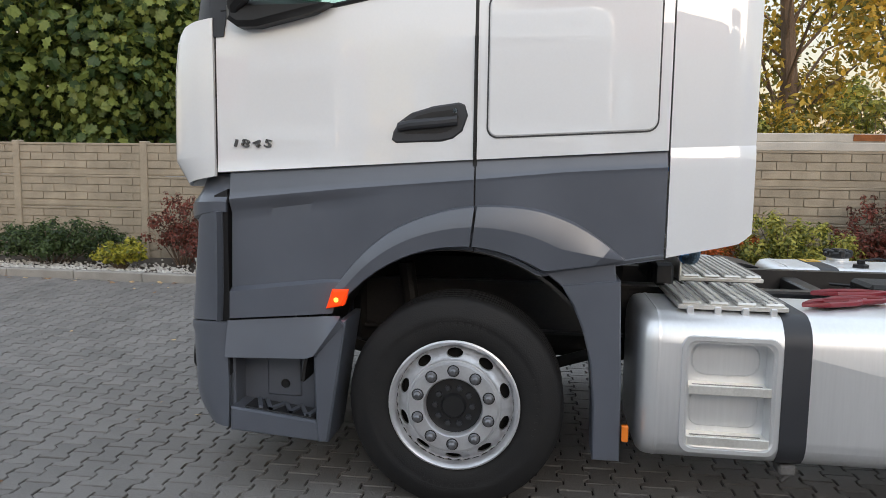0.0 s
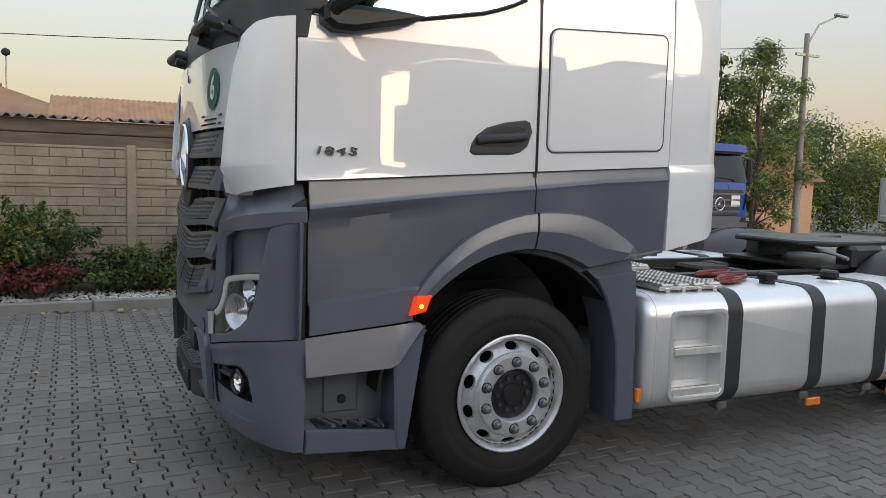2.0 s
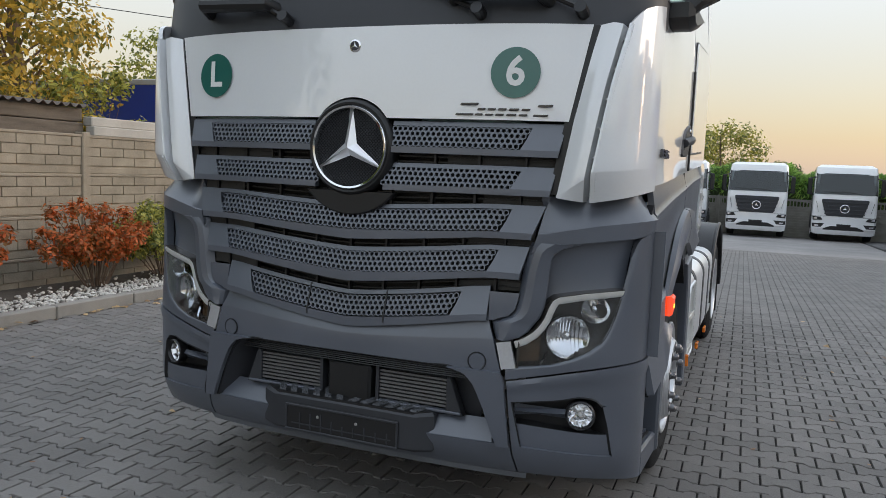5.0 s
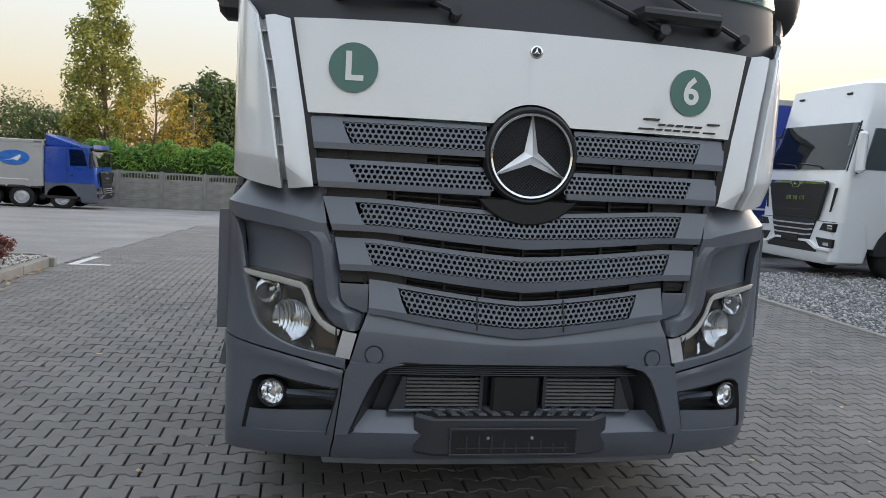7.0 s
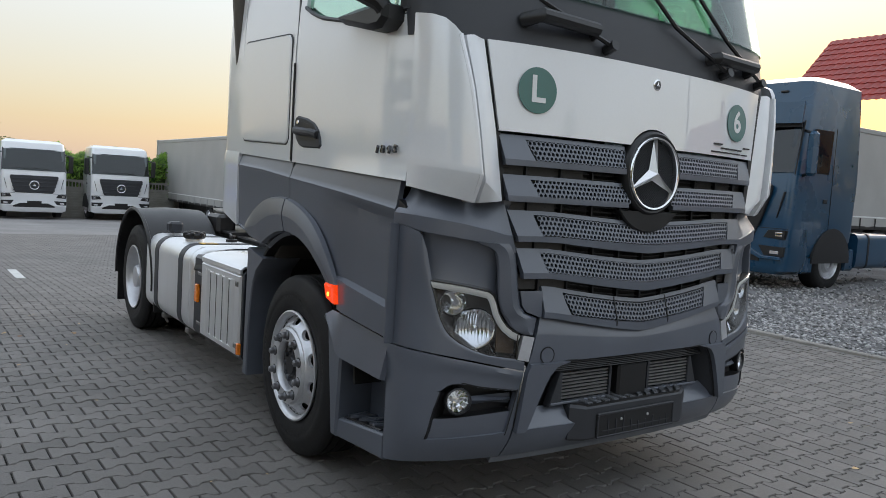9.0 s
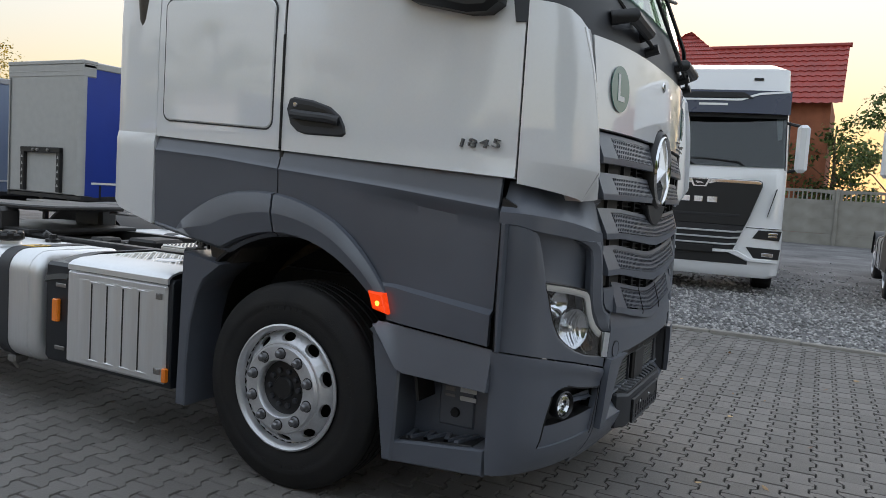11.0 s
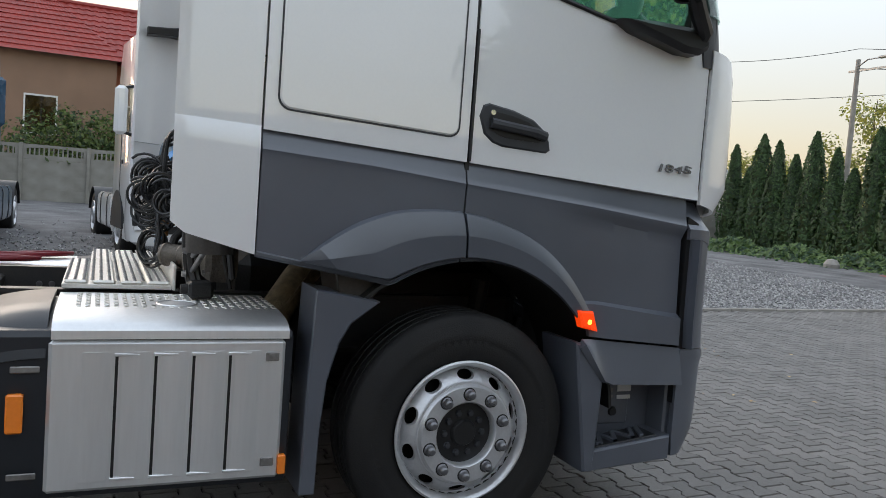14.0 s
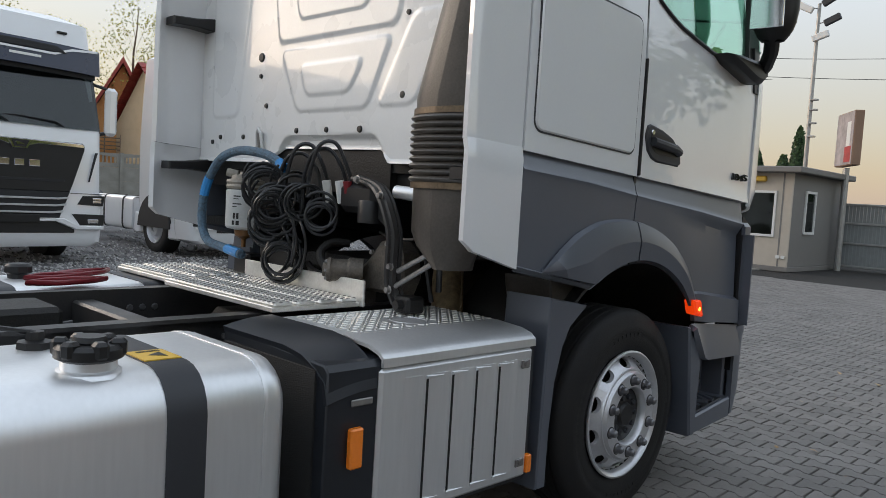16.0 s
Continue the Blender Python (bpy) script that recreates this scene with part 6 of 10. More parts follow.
for x in (2.24, 3.0):
    part("side_marker", Shape().box(x - 0.06, x + 0.06, -1.215, -1.19, 0.225, 0.275, 0.006), AMBER_OFF, truck, "amber side marker lamp")
for x in (2.05, 2.62):
    part("tank_cap", Shape().lathe([(0.0, 0.075), (0.05, 0.072), (0.062, 0.06), (0.064, 0.03), (0.05, 0.02), (0.05, -0.01)], (x, -0.95, 0.985), "z", 10), BLACK, left_tank, "black tank filler cap")
part("cap_collar", Shape().lathe([(0.075, 0.012), (0.08, 0.0), (0.0, 0.0)], (2.62, -0.95, 0.985), "z", 24), ALU, left_tank)
right_tank = fuel_tank(1.93, 3.42, 1, (2.267, 3.0))
part("strap_label", Shape().box(2.212, 2.322, 0.93, 1.06, 0.988, 0.9925), YELLOW_LABEL, right_tank, "yellow warning label")
part("label_sign", Shape().prism([(2.24, 1.03), (2.24, 0.97), (2.285, 1.0)], "z", 0.9925, 0.9935), BLACK, right_tank)
for y in (0.945, 0.955):
    part("label_bar", Shape().box(2.23, 2.3, y - 0.002, y + 0.002, 0.9925, 0.9935), BLACK, right_tank)
cap_ = Shape().lathe([(0.0, 0.085), (0.04, 0.085), (0.045, 0.07)], (2.47, 1.05, 0.99), "z", 24)
cap_.lathe([(0.0, 0.068), (0.078, 0.066), (0.088, 0.055), (0.088, 0.03), (0.07, 0.02)], (2.47, 1.05, 0.99), "z", 24)
part("tank_cap", cap_, BLACK, right_tank, "black lobed filler cap")
for k in range(6):
    part("cap_lobe", Shape().box(-0.02, 0.02, 0.05, 0.094, 0.03, 0.08, 0.01, Matrix.Translation((2.47, 1.05, 0.99)) @ Matrix.Rotation(math.pi * k / 3, 4, "Z")), BLACK, truck)
part("filler_neck", Shape().lathe([(0.072, 0.034), (0.072, 0.004), (0.082, 0.0), (0.088, -0.004), (0.094, -0.014)], (2.47, 1.05, 0.985), "z", 28), ALU, right_tank)
part("sender_plug", Shape().lathe([(0.0, 0.05), (0.025, 0.05), (0.027, 0.025), (0.05, 0.02), (0.052, 0.0)], (2.5, 0.72, 0.985), "z", 8), BLACK, right_tank)
part("sender_cable", Shape().tube([(2.5, 0.72, 1.03), (2.6, 0.7, 1.05), (2.72, 0.64, 1.02), (2.85, 0.55, 1.0)], 0.008, 6), BLACK, right_tank)

# ---- exhaust box on the right ----
ebox = part("exhaust_housing", Shape().prism([(0.60, 0.36), (1.215, 0.36), (1.235, 0.39), (1.235, 0.93), (1.215, 0.95), (0.60, 0.98)], "x", 0.77, 1.815, 0.006), HOUSING, truck, "dark exhaust silencer housing")
cover = part("heat_shield", Shape().box(0.80, 1.607, 1.222, 1.25, 0.385, 0.92, 0.012), ALU, ebox, "brushed aluminium heat shield with slots")
for k in range(5):
    x = 1.004 + 0.129 * k if k < 4 else None
    if x is None:
        continue
    part("shield_slot", Shape().box(x - 0.005, x + 0.005, 1.246, 1.2515, 0.43, 0.865), BLACK, cover)
    for z in (0.425, 0.87):
        part("slot_shoulder", Shape().prism([(x - 0.075, z - 0.002), (x + 0.008, z - 0.006), (x + 0.008, z + 0.006), (x - 0.075, z + 0.004)], "y", 1.248, 1.2575, 0.003), ALU, cover)
for k in range(5):
    x = 0.94 + 0.129 * k
    part("shield_rib", Shape().sheet(lambda u, v: (x - 0.045 + 0.09 * u, 1.25 + 0.006 * math.sin(math.pi * u), 0.42 + 0.46 * v), steps(0, 1, 6), [0, 1], 0.003, flip=True), ALU, cover)
for z in (0.455, 0.86):
    part("shield_catch", Shape().box(0.825, 0.875, 1.25, 1.257, z - 0.02, z + 0.014, 0.003).lathe([(0, 0.012), (0.012, 0.01), (0.014, 0)], (0.85, 1.25, z), "y", 10, 1), STEEL, cover)
lid = Shape().sheet(lambda u, v: (0.79 + 0.81 * u, lerp(v, (0, 0.62), (0.78, 1.17), (0.88, 1.225), (0.95, 1.25), (1, 1.252)), lerp(v, (0, 1.0), (0.6, 1.0), (0.78, 0.99), (0.88, 0.975), (0.95, 0.955), (1, 0.925))), steps(0, 1, 4), [0, 0.6, 0.78, 0.84, 0.88, 0.92, 0.95, 1], 0.012)
ld = part("tread_lid", lid, ALU, ebox, "bright aluminium tread lid")
d = Shape()
for i in range(23):
    for j in range(14):
        x, y = 0.8 + 0.033 * i, 0.66 + 0.034 * j
        if math.hypot(x - 1.17, y - 0.9) < 0.1:
            continue
        d.box(-0.012, 0.012, -0.004, 0.004, 0, 0.005, 0.002, Matrix.Translation((x, y, 1.0 - 0.012 * smooth01((y - 0.95) / 0.2))) @ Matrix.Rotation(radians(45 if (i + j) % 2 else -45), 4, "Z"))
part("lid_pattern", d, ALU_TREAD, ld, "raised tread bars")
part("lid_emblem", Shape().lathe([(0.07, 0.001), (0.074, 0.004), (0.08, 0.001)], (1.17, 0.9, 1.0), "z", 28), ALU, ld)
part("housing_roof", Shape().sheet(lambda u, v: (1.615 + 0.205 * u, lerp(v, (0, 0.6), (0.75, 1.1), (0.9, 1.22), (1, 1.245)), lerp(v, (0, 1.01), (0.6, 1.01), (0.75, 0.995), (0.9, 0.94), (1, 0.86)) - 0.03 * u * u), steps(0, 1, 5), steps(0, 1, 12), 0.02), HOUSING, ebox, "black rounded housing cover")
part("housing_mesh", Shape().box(1.812, 1.824, 0.62, 1.18, 0.4, 0.93), material("fine_black_mesh", (0.02, 0.02, 0.02), 0.6, var=0.4, fine=350, bump=1.0), ebox)
for z in (0.45, 0.82):
    part("housing_screw", Shape().box(1.63, 1.72, 1.236, 1.244, z - 0.012, z + 0.012, 0.004), STEEL, ebox)
part("side_marker", Shape().box(1.675, 1.728, 1.235, 1.262, 0.605, 0.74, 0.006), AMBER_OFF, truck, "amber side marker lamp")
# air intake stack and exhaust elbow behind the cab
air = Shape()
air.sheet(lambda u, v: (1.07 + 0.09 * math.cos(u), lerp(v, (1.22, 1.03), (1.32, 0.98), (1.9, 0.98), (2.3, 1.08), (2.7, 1.12), (3.3, 1.12)) + lerp(v, (1.22, 0.07), (1.3, 0.15), (1.36, 0.18), (1.9, 0.19), (2.3, 0.155), (3.3, 0.15)) * math.sin(u), v), steps(0, 2 * math.pi, 24), [1.22, 1.26, 1.3, 1.36, 1.46, 1.56, 1.82, 1.9, 2.0, 2.1, 2.2, 2.3, 2.5, 2.7, 3.3], 0.006)
stack = part("air_intake", air, INTAKE, truck, "brown-black air intake stack")
for k in range(10):
    z = 1.56 + 0.027 * k
    part("bellows_ring", Shape().sheet(lambda u, v: (1.07 + (0.097 + 0.016 * math.sin(math.pi * v)) * math.cos(u), 0.98 + (0.188 + 0.022 * math.sin(math.pi * v)) * math.sin(u), z + 0.026 * v), steps(0, 2 * math.pi, 28), steps(0, 1, 4), 0.003), INTAKE, stack, "ribbed rubber bellows")
for z in (1.535, 1.83):
    part("clamp_band", Shape().sheet(lambda u, v: (1.07 + 0.1 * math.cos(u), 0.98 + 0.198 * math.sin(u), z + 0.025 * v), steps(0, 2 * math.pi, 28), [0, 1], 0.004), CLAMP, stack)
elbow = [(0.3, 0.32, 1.27), (0.536, 0.49, 1.131), (0.69, 0.645, 0.977), (0.78, 0.72, 0.86), (0.86, 0.76, 0.75)]
part("exhaust_pipe", Shape().tube(curved(elbow), 0.075, 16), BRAID, truck, "heat-stained flexible exhaust pipe")
fx_ = Shape()
for k in range(10):
    p = Vector(elbow[1]).lerp(Vector(elbow[2]), k / 9)
    fx_.tube([p - Vector((0.004, 0, 0.004)), p + Vector((0.004, 0, 0.004))], 0.083, 16)
part("pipe_corrugation", fx_, BRONZE, truck)

# ---- hoses and filter behind the cab ----
def coil(name, c, r, turns, length, direction, rad=0.008, mat_=HOSE, wob=0.02):
    d = Vector(direction).normalized()
    a = d.orthogonal().normalized()
    b = d.cross(a)
    pts = []
    n = int(turns * 18)
    for i in range(n + 1):
        t = i / n
        th = 2 * math.pi * turns * t
        k = r * (1 + wob * 6 * math.sin(3.1 * t * turns + r * 90))
        pts.append(Vector(c) + d * (length * (t - 0.5)) + (a * math.cos(th) + b * math.sin(th)) * k + Vector((0, 0, -0.05 * math.sin(math.pi * t))))
    return part(name, Shape().tube(pts, rad, 7), mat_, truck, "black coiled air and electric hose")


for c_, r_, n_, l_, d_ in (((1.2, -0.15, 1.535), 0.088, 10, 0.23, (0.6, 1, -0.15)), ((1.2, -0.09, 1.36), 0.084, 10, 0.23, (0.6, 1, 0.2)), ((1.24, -0.02, 1.45), 0.075, 7, 0.2, (0.5, 1, -0.3)), ((1.22, 0.06, 1.19), 0.086, 6, 0.045, (1, 0.75, 0.1)), ((1.17, 0.09, 1.5), 0.08, 7, 0.3, (0.3, 1, -0.35)), ((1.16, 0.26, 1.42), 0.066, 5, 0.13, (0.8, 1, 0.1)), ((1.22, 0.02, 1.45), 0.105, 3, 0.16, (1, 0.8, 0.2))):
    coil("air_hose", c_, r_, n_, l_, d_, 0.0068, wob=0.03)
for k, (y, lift, fall) in enumerate(((0.0, 0.1, 0.0), (0.06, 0.14, 0.03), (0.2, 0.12, 0.06), (0.24, 0.15, 0.0))):
    part("hose_end", Shape().tube(curved([(1.17, y - 0.06, 1.47 - fall), (1.19, y - 0.04, 1.55), (1.18, y + 0.01, 1.55 + lift), (1.13, y + 0.07, 1.57 + lift), (1.09, y + 0.12, 1.6), (1.07, y + 0.14, 1.5)]), 0.0095, 7), HOSE, truck)
for k, (y, z, d) in enumerate(((0.1, 1.4, 0.03), (0.15, 1.42, -0.02), (0.19, 1.38, 0.02), (0.02, 1.36, 0.05))):
    part("hose_drop", Shape().tube(curved([(1.2, y - 0.05, z), (1.21, y + d, z - 0.07), (1.2, y + d * 1.4, z - 0.15), (1.21, y + d, z - 0.23), (1.2, y - 0.04, z - 0.28)]), 0.0075, 7), HOSE, truck)
for y, m in ((0.2, WHITE_STICKER), (0.3, WHITE_STICKER), (0.36, RED_PLASTIC)):
    part("hose_coupling", Shape().rod((1.07, y, 1.45), (1.09, y, 1.55), 0.022, 10), m, truck)
part("coupling_console", Shape().box(1.0, 1.1, 0.3, 0.56, 1.41, 1.55, 0.03), BLACK, truck, "dark coupling console")
hose = curved([(1.12, -0.1, 1.6), (1.13, -0.18, 1.645), (1.14, -0.3, 1.675), (1.14, -0.5, 1.685), (1.14, -0.68, 1.645), (1.14, -0.8, 1.54), (1.14, -0.855, 1.44), (1.14, -0.872, 1.34), (1.14, -0.855, 1.25), (1.14, -0.79, 1.185), (1.14, -0.65, 1.165), (1.15, -0.52, 1.155), (1.16, -0.4, 1.145)])
sleeve = part("sleeved_hose", Shape().tube(hose, 0.024, 10), SLEEVE, truck, "hose in a worn blue-grey woven sleeve")
n_h = len(hose)
for a_, b_ in ((0.41, 0.5), (0.87, 0.97), (0.0, 0.06)):
    part("bright_sleeve", Shape().tube(hose[int(a_ * n_h):int(b_ * n_h) + 1], 0.0262, 10), BLUE_HOSE, sleeve, "bright blue plastic sleeve")
part("filter_head", Shape().lathe([(0.0, 0.085), (0.03, 0.085), (0.034, 0.07), (0.07, 0.066), (0.075, 0.045), (0.095, 0.042), (0.099, 0.03), (0.094, 0.018), (0.099, 0.006), (0.094, -0.006), (0.0, -0.006)], (1.12, -0.455, 1.49), "z", 24), FILTER_HEAD, truck, "ribbed tan filter head")
part("filter_port", Shape().rod((1.14, -0.5, 1.56), (1.18, -0.54, 1.57), 0.022, 12), FILTER_HEAD, truck)
part("filter_port", Shape().rod((1.08, -0.42, 1.54), (1.06, -0.38, 1.6), 0.016, 10), FILTER_HEAD, truck)
can = part("fuel_filter", Shape().lathe([(0.0, 0.09), (0.09, 0.09), (0.097, 0.084), (0.097, -0.1), (0.088, -0.112), (0.05, -0.12)], (1.12, -0.455, 1.39), "z", 28), CANISTER, truck, "grey fuel filter canister with faint print")
for k, (z, h, a0, a1) in enumerate(((1.45, 0.006, 0.1, 0.5), (1.435, 0.004, 0.1, 0.42), (1.41, 0.006, 0.05, 0.55), (1.395, 0.004, 0.05, 0.3), (1.36, 0.03, 0.1, 0.22), (1.36, 0.03, 0.3, 0.42), (1.32, 0.022, 0.05, 0.18), (1.32, 0.022, 0.28, 0.45))):
    part("print_bar", Shape().sheet(lambda a, v: (1.12 + 0.0982 * math.cos(a), -0.455 + 0.0982 * math.sin(a), z - h + h * v), steps(a0 + 0.3, a1 + 0.3, 5), [0, 1], 0.0006), GRIME, can)
part("filter_bowl", Shape().lathe([(0.05, 0.004), (0.046, -0.03), (0.03, -0.04), (0.012, -0.05), (0.012, -0.09), (0.0, -0.09)], (1.12, -0.455, 1.27), "z", 20), BOWL, truck, "amber brown filter bowl")
latch = part("cab_latch", Shape().tube([(1.0, -0.555, 1.71), (1.012, -0.55, 1.79), (1.014, -0.53, 1.815), (1.012, -0.51, 1.79), (1.0, -0.505, 1.71)], 0.009, 6), WHITE_SATIN, truck)
part("latch_pin", Shape().tube([(1.0, -0.53, 1.71), (1.01, -0.53, 1.795)], 0.012, 8), STEEL, latch)
# red tool straps lying on the tanks
def red_clamp(x, y, z, a):
    pts = [(0, 0), (0.1, 0.05), (0.27, 0.055), (0.38, 0.0), (0.27, -0.055), (0.1, -0.05)]
    s = Shape().tube([(p[0], p[1], 0.02) for p in pts], 0.013, 8, closed=True)
    t = thing("lashing_handle", "dark red plastic hose hook lying on the tank top", "tool", Matrix.Translation((x, y, z)) @ Matrix.Rotation(a, 4, "Z"), "red hooks")
    part("hook", s, RED_PLASTIC, t)
    part("grip", Shape().prism([(0.03, 0), (0.11, 0.035), (0.26, 0.04), (0.35, 0), (0.26, -0.04), (0.11, -0.035)], "z", 0.004, 0.016, 0.004), BLACK, t)


red_clamp(1.6, -0.98, 0.992, 0.5)
red_clamp(1.72, -0.86, 0.992, 0.35)
red_clamp(1.75, -0.62, 0.992, 0.2)

# ---- rear: fifth wheel, fenders, lamps ----
fw = Shape()
outer = [(3.05, -0.32), (3.05, 0.32), (3.25, 0.46), (3.7, 0.46), (4.15, 0.36), (4.2, 0.2), (3.75, 0.06), (3.68, 0.0), (3.75, -0.06), (4.2, -0.2), (4.15, -0.36), (3.7, -0.46), (3.25, -0.46)]
fw.prism(outer, "z", 1.16, 1.2, 0.012)
fifth = part("fifth_wheel", fw, BLACK_SATIN, truck, "greasy black fifth wheel coupling plate")
part("coupling_pedestal", Shape().box(3.4, 3.75, -0.55, -0.36, 0.98, 1.17, 0.03).box(3.4, 3.75, 0.36, 0.55, 0.98, 1.17, 0.03).box(3.1, 4.1, -0.5, 0.5, 0.99, 1.02, 0.005), BLACK_SATIN, fifth)
part("coupling_handle", Shape().tube([(3.2, -0.3, 1.14), (3.15, -0.55, 1.12), (3.1, -0.72, 1.1)], 0.014, 7), STEEL, fifth)
for s in (-1, 1):
    fen = Shape()
    fen.sheet(lambda a, v: (WB + 0.72 * math.cos(a) * (1.08 if math.cos(a) < 0 else 1.0), s * (0.58 + 0.63 * v), HUB + (0.66 + 0.02 * math.sin(math.pi * v)) * max(math.sin(a), -0.1) + (0.0 if math.sin(a) > 0 else 0)), steps(radians(-4), radians(184), 30), [0, 0.08, 0.5, 0.92, 1], 0.02, flip=s > 0)
    fe = part("rear_mudguard", fen, BLACK, truck, "black plastic rear mudguard")
    part("mudguard_lip", Shape().tube([(WB + 0.72 * math.cos(a) * (1.08 if math.cos(a) < 0 else 1.0), s * 1.21, HUB + 0.66 * max(math.sin(a), -0.1)) for a in steps(radians(-4), radians(184), 30)], 0.018, 6), BLACK, fe)
    part("spray_flap", Shape().box(WB + 0.7, WB + 0.72, s * 0.6, s * 1.2, 0.17, 0.54, 0.004), BLACK, fe)
    part("front_flap", Shape().box(WB - 0.8, WB - 0.775, s * 0.6, s * 1.2, 0.28, 0.56, 0.006), BLACK, fe)
    part("work_lamp", Shape().box(3.2, 3.32, s * 0.93, s * 1.06, 1.0, 1.1, 0.02), DARKGREY, truck)
part("tail_beam", Shape().box(WB + 0.9, WB + 1.0, -1.1, 1.1, 0.72, 0.86, 0.01), BLACK_SATIN, truck)
for k, y in enumerate((-0.25, 0.0, 0.22)):
    part("cable_run", Shape().tube(curved([(2.15 + 0.25 * i, y + 0.05 * math.sin(i * 1.7 + k), 0.9 + 0.04 * math.sin(i * 2.1 + k) ** 2) for i in range(6)]), 0.01, 6), BLACK, truck)
part("valve_block", Shape().box(2.2, 2.5, -0.2, 0.1, 0.85, 1.0, 0.02).box(2.6, 2.75, 0.05, 0.25, 0.88, 0.99, 0.02), GRIME, truck)

# the two sides sit a little out of square
SKEW = Matrix(((1, -0.016, 0, -0.02), (0, 1, 0, 0), (0, 0, 1, 0), (0, 0, 0, 1)))
for o in truck.children_recursive:
    if o.matrix_basis == Matrix.Identity(4):
        p_ = o.parent
        if p_.matrix_basis == Matrix.Identity(4):
            o.data.transform(SKEW)
    elif o.parent.matrix_basis == Matrix.Identity(4):
        o.matrix_basis = Matrix.Translation((-0.016 * o.matrix_basis.translation.y - 0.02, 0, 0)) @ o.matrix_basis

# ---- the paved yard, kerbs, gravel ----
rng = random.Random(7)
JOINT = material("joint_sand", (0.022, 0.02, 0.018), 0.95, var=0.3, scale=3, fine=120, bump=0.6)
PAVER_MIX = dict(base=(0.2, 0.186, 0.173), rough=0.74, spec=0.5, var=0.15, scale=1.3, fine=100, bump=0.8)
PAVER = material("concrete_paver", rand=0.55, **PAVER_MIX)
PAVER_JOINED = material("concrete_paver_field", island=0.55, **PAVER_MIX)
KERB = material("kerb_concrete", (0.33, 0.31, 0.28), 0.9, var=0.15, scale=4, fine=120, bump=0.6)
CONCRETE = material("fence_concrete", (0.37, 0.315, 0.24), 0.92, var=0.2, scale=3, fine=70, bump=0.8, dirt=(0.19, 0.165, 0.125))
CONCRETE_GREY = material("grey_fence_concrete", (0.3, 0.29, 0.26), 0.92, var=0.18, scale=2, fine=60, bump=0.7, dirt=(0.16, 0.15, 0.13))

part_paving = part("pavement", ground_sheet(-26, 36, -5.45, 4.72, 1.0, -0.014), JOINT, smooth=80)
tagged(part_paving, "grey bone-shaped concrete block paving with sandy joints", "paving", kind="structure")
far_paving = part("pavement_far", ground_sheet(6.7, 36, 4.72, 30, 1.5, -0.006), material("far_block_paving", (0.29, 0.275, 0.265), 0.85, var=0.2, scale=0.6, fine=9, bump=0.6), smooth=80)
tagged(far_paving, "grey block paving of the far yard", "paving", kind="structure")

east = part("pavement_east", ground_sheet(19.9, 36, -5.4, 4.72, 1.5, -0.004), bpy.data.materials["far_block_paving"], smooth=80)
tagged(east, "grey block paving at the far end of the yard", "paving", kind="structure")
PL, PW = 0.205, 0.142


def bone(L=PL, w=PW, gap=0.0105):
    """Outline of one paver: wide ends, slim waist, so that rows key into each other."""
    h, e = L / 2 - gap / 2, 0.016
    a, b = w / 2 + e - gap / 2, w / 2 - e - gap / 2
    half = [(a, h), (a, h - 0.036), (b, h - 0.062), (b, -h + 0.062), (a, -h + 0.036), (a, -h)]
    return half + [(-x, -y) for x, y in half]


OUT = bone()
INN = [(x * 0.955, y * 0.975) for x, y in OUT]


def paver_at(s, x, y, z, tilt):
    n, v0 = len(OUT), len(s.v)
    c, si = math.cos(0.03), math.sin(0.03)
    for ring, dz in ((OUT, -0.02), (OUT, -0.005), (INN, 0.0)):
        for px, py in ring:
            s.v.append((x + px * c - py * si, y + px * si + py * c, z + dz + tilt * px))
    for r in (0, 1):
        for j in range(n):
            k = (j + 1) % n
            s.f.append((v0 + r * n + j, v0 + r * n + k, v0 + (r + 1) * n + k, v0 + (r + 1) * n + j))
    s.f.append(tuple(v0 + 2 * n + j for j in range(n)))


one = Shape()
paver_at(one, 0, 0, 0, 0)
one_me = one.mesh("paver", 0, recalc=False)
one_me.materials.append(PAVER)
field = Shape()
singles = []
for i in range(-110, 185):
    for j in range(-42, 42):
        u, v = i * PW, (j + 0.5 * (i % 2)) * PL
        x, y = u * math.cos(0.03) - v * math.sin(0.03), u * math.sin(0.03) + v * math.cos(0.03)
        if not (-15.5 < x < 20 and -5.45 < y < 4.73):
            continue
        z = ground_z(x, y) + rng.uniform(-0.002, 0.002)
        if -3.1 < x < -2.06 and abs(y) < 4.1:
            singles.append((x, y, z))
        else:
            paver_at(field, x, y, z, rng.uniform(-0.012, 0.012))
part("paver_field", field.mesh("paver_field", 0, recalc=False), PAVER_JOINED, part_paving)["kind"] = "stuff"

kerb_n = thing("kerb_north", "weathered concrete kerb along the planting bed", "kerb", kind="structure")
for k in range(21):
    x = -14.0 + k * 1.0
    part("kerb_stone", Shape().box(x + 0.004, x + 0.996, 4.72, 4.84, -0.1, 0.115 + 0.004 * math.sin(k * 2.7), 0.012), KERB, kerb_n)
for k in range(4):
    a0 = k * 0.36
    cx, cy, r = 6.95, 5.25, 0.53
    part("kerb_stone", Shape().box(-0.1, 0.1, -0.06, 0.06, -0.1, 0.11, 0.012, Matrix.Translation((cx + r * math.sin(a0 + 0.18) * 0.9, cy - r * math.cos(a0 + 0.18), 0)) @ Matrix.Rotation(a0 + 0.18, 4, "Z")), KERB, kerb_n)
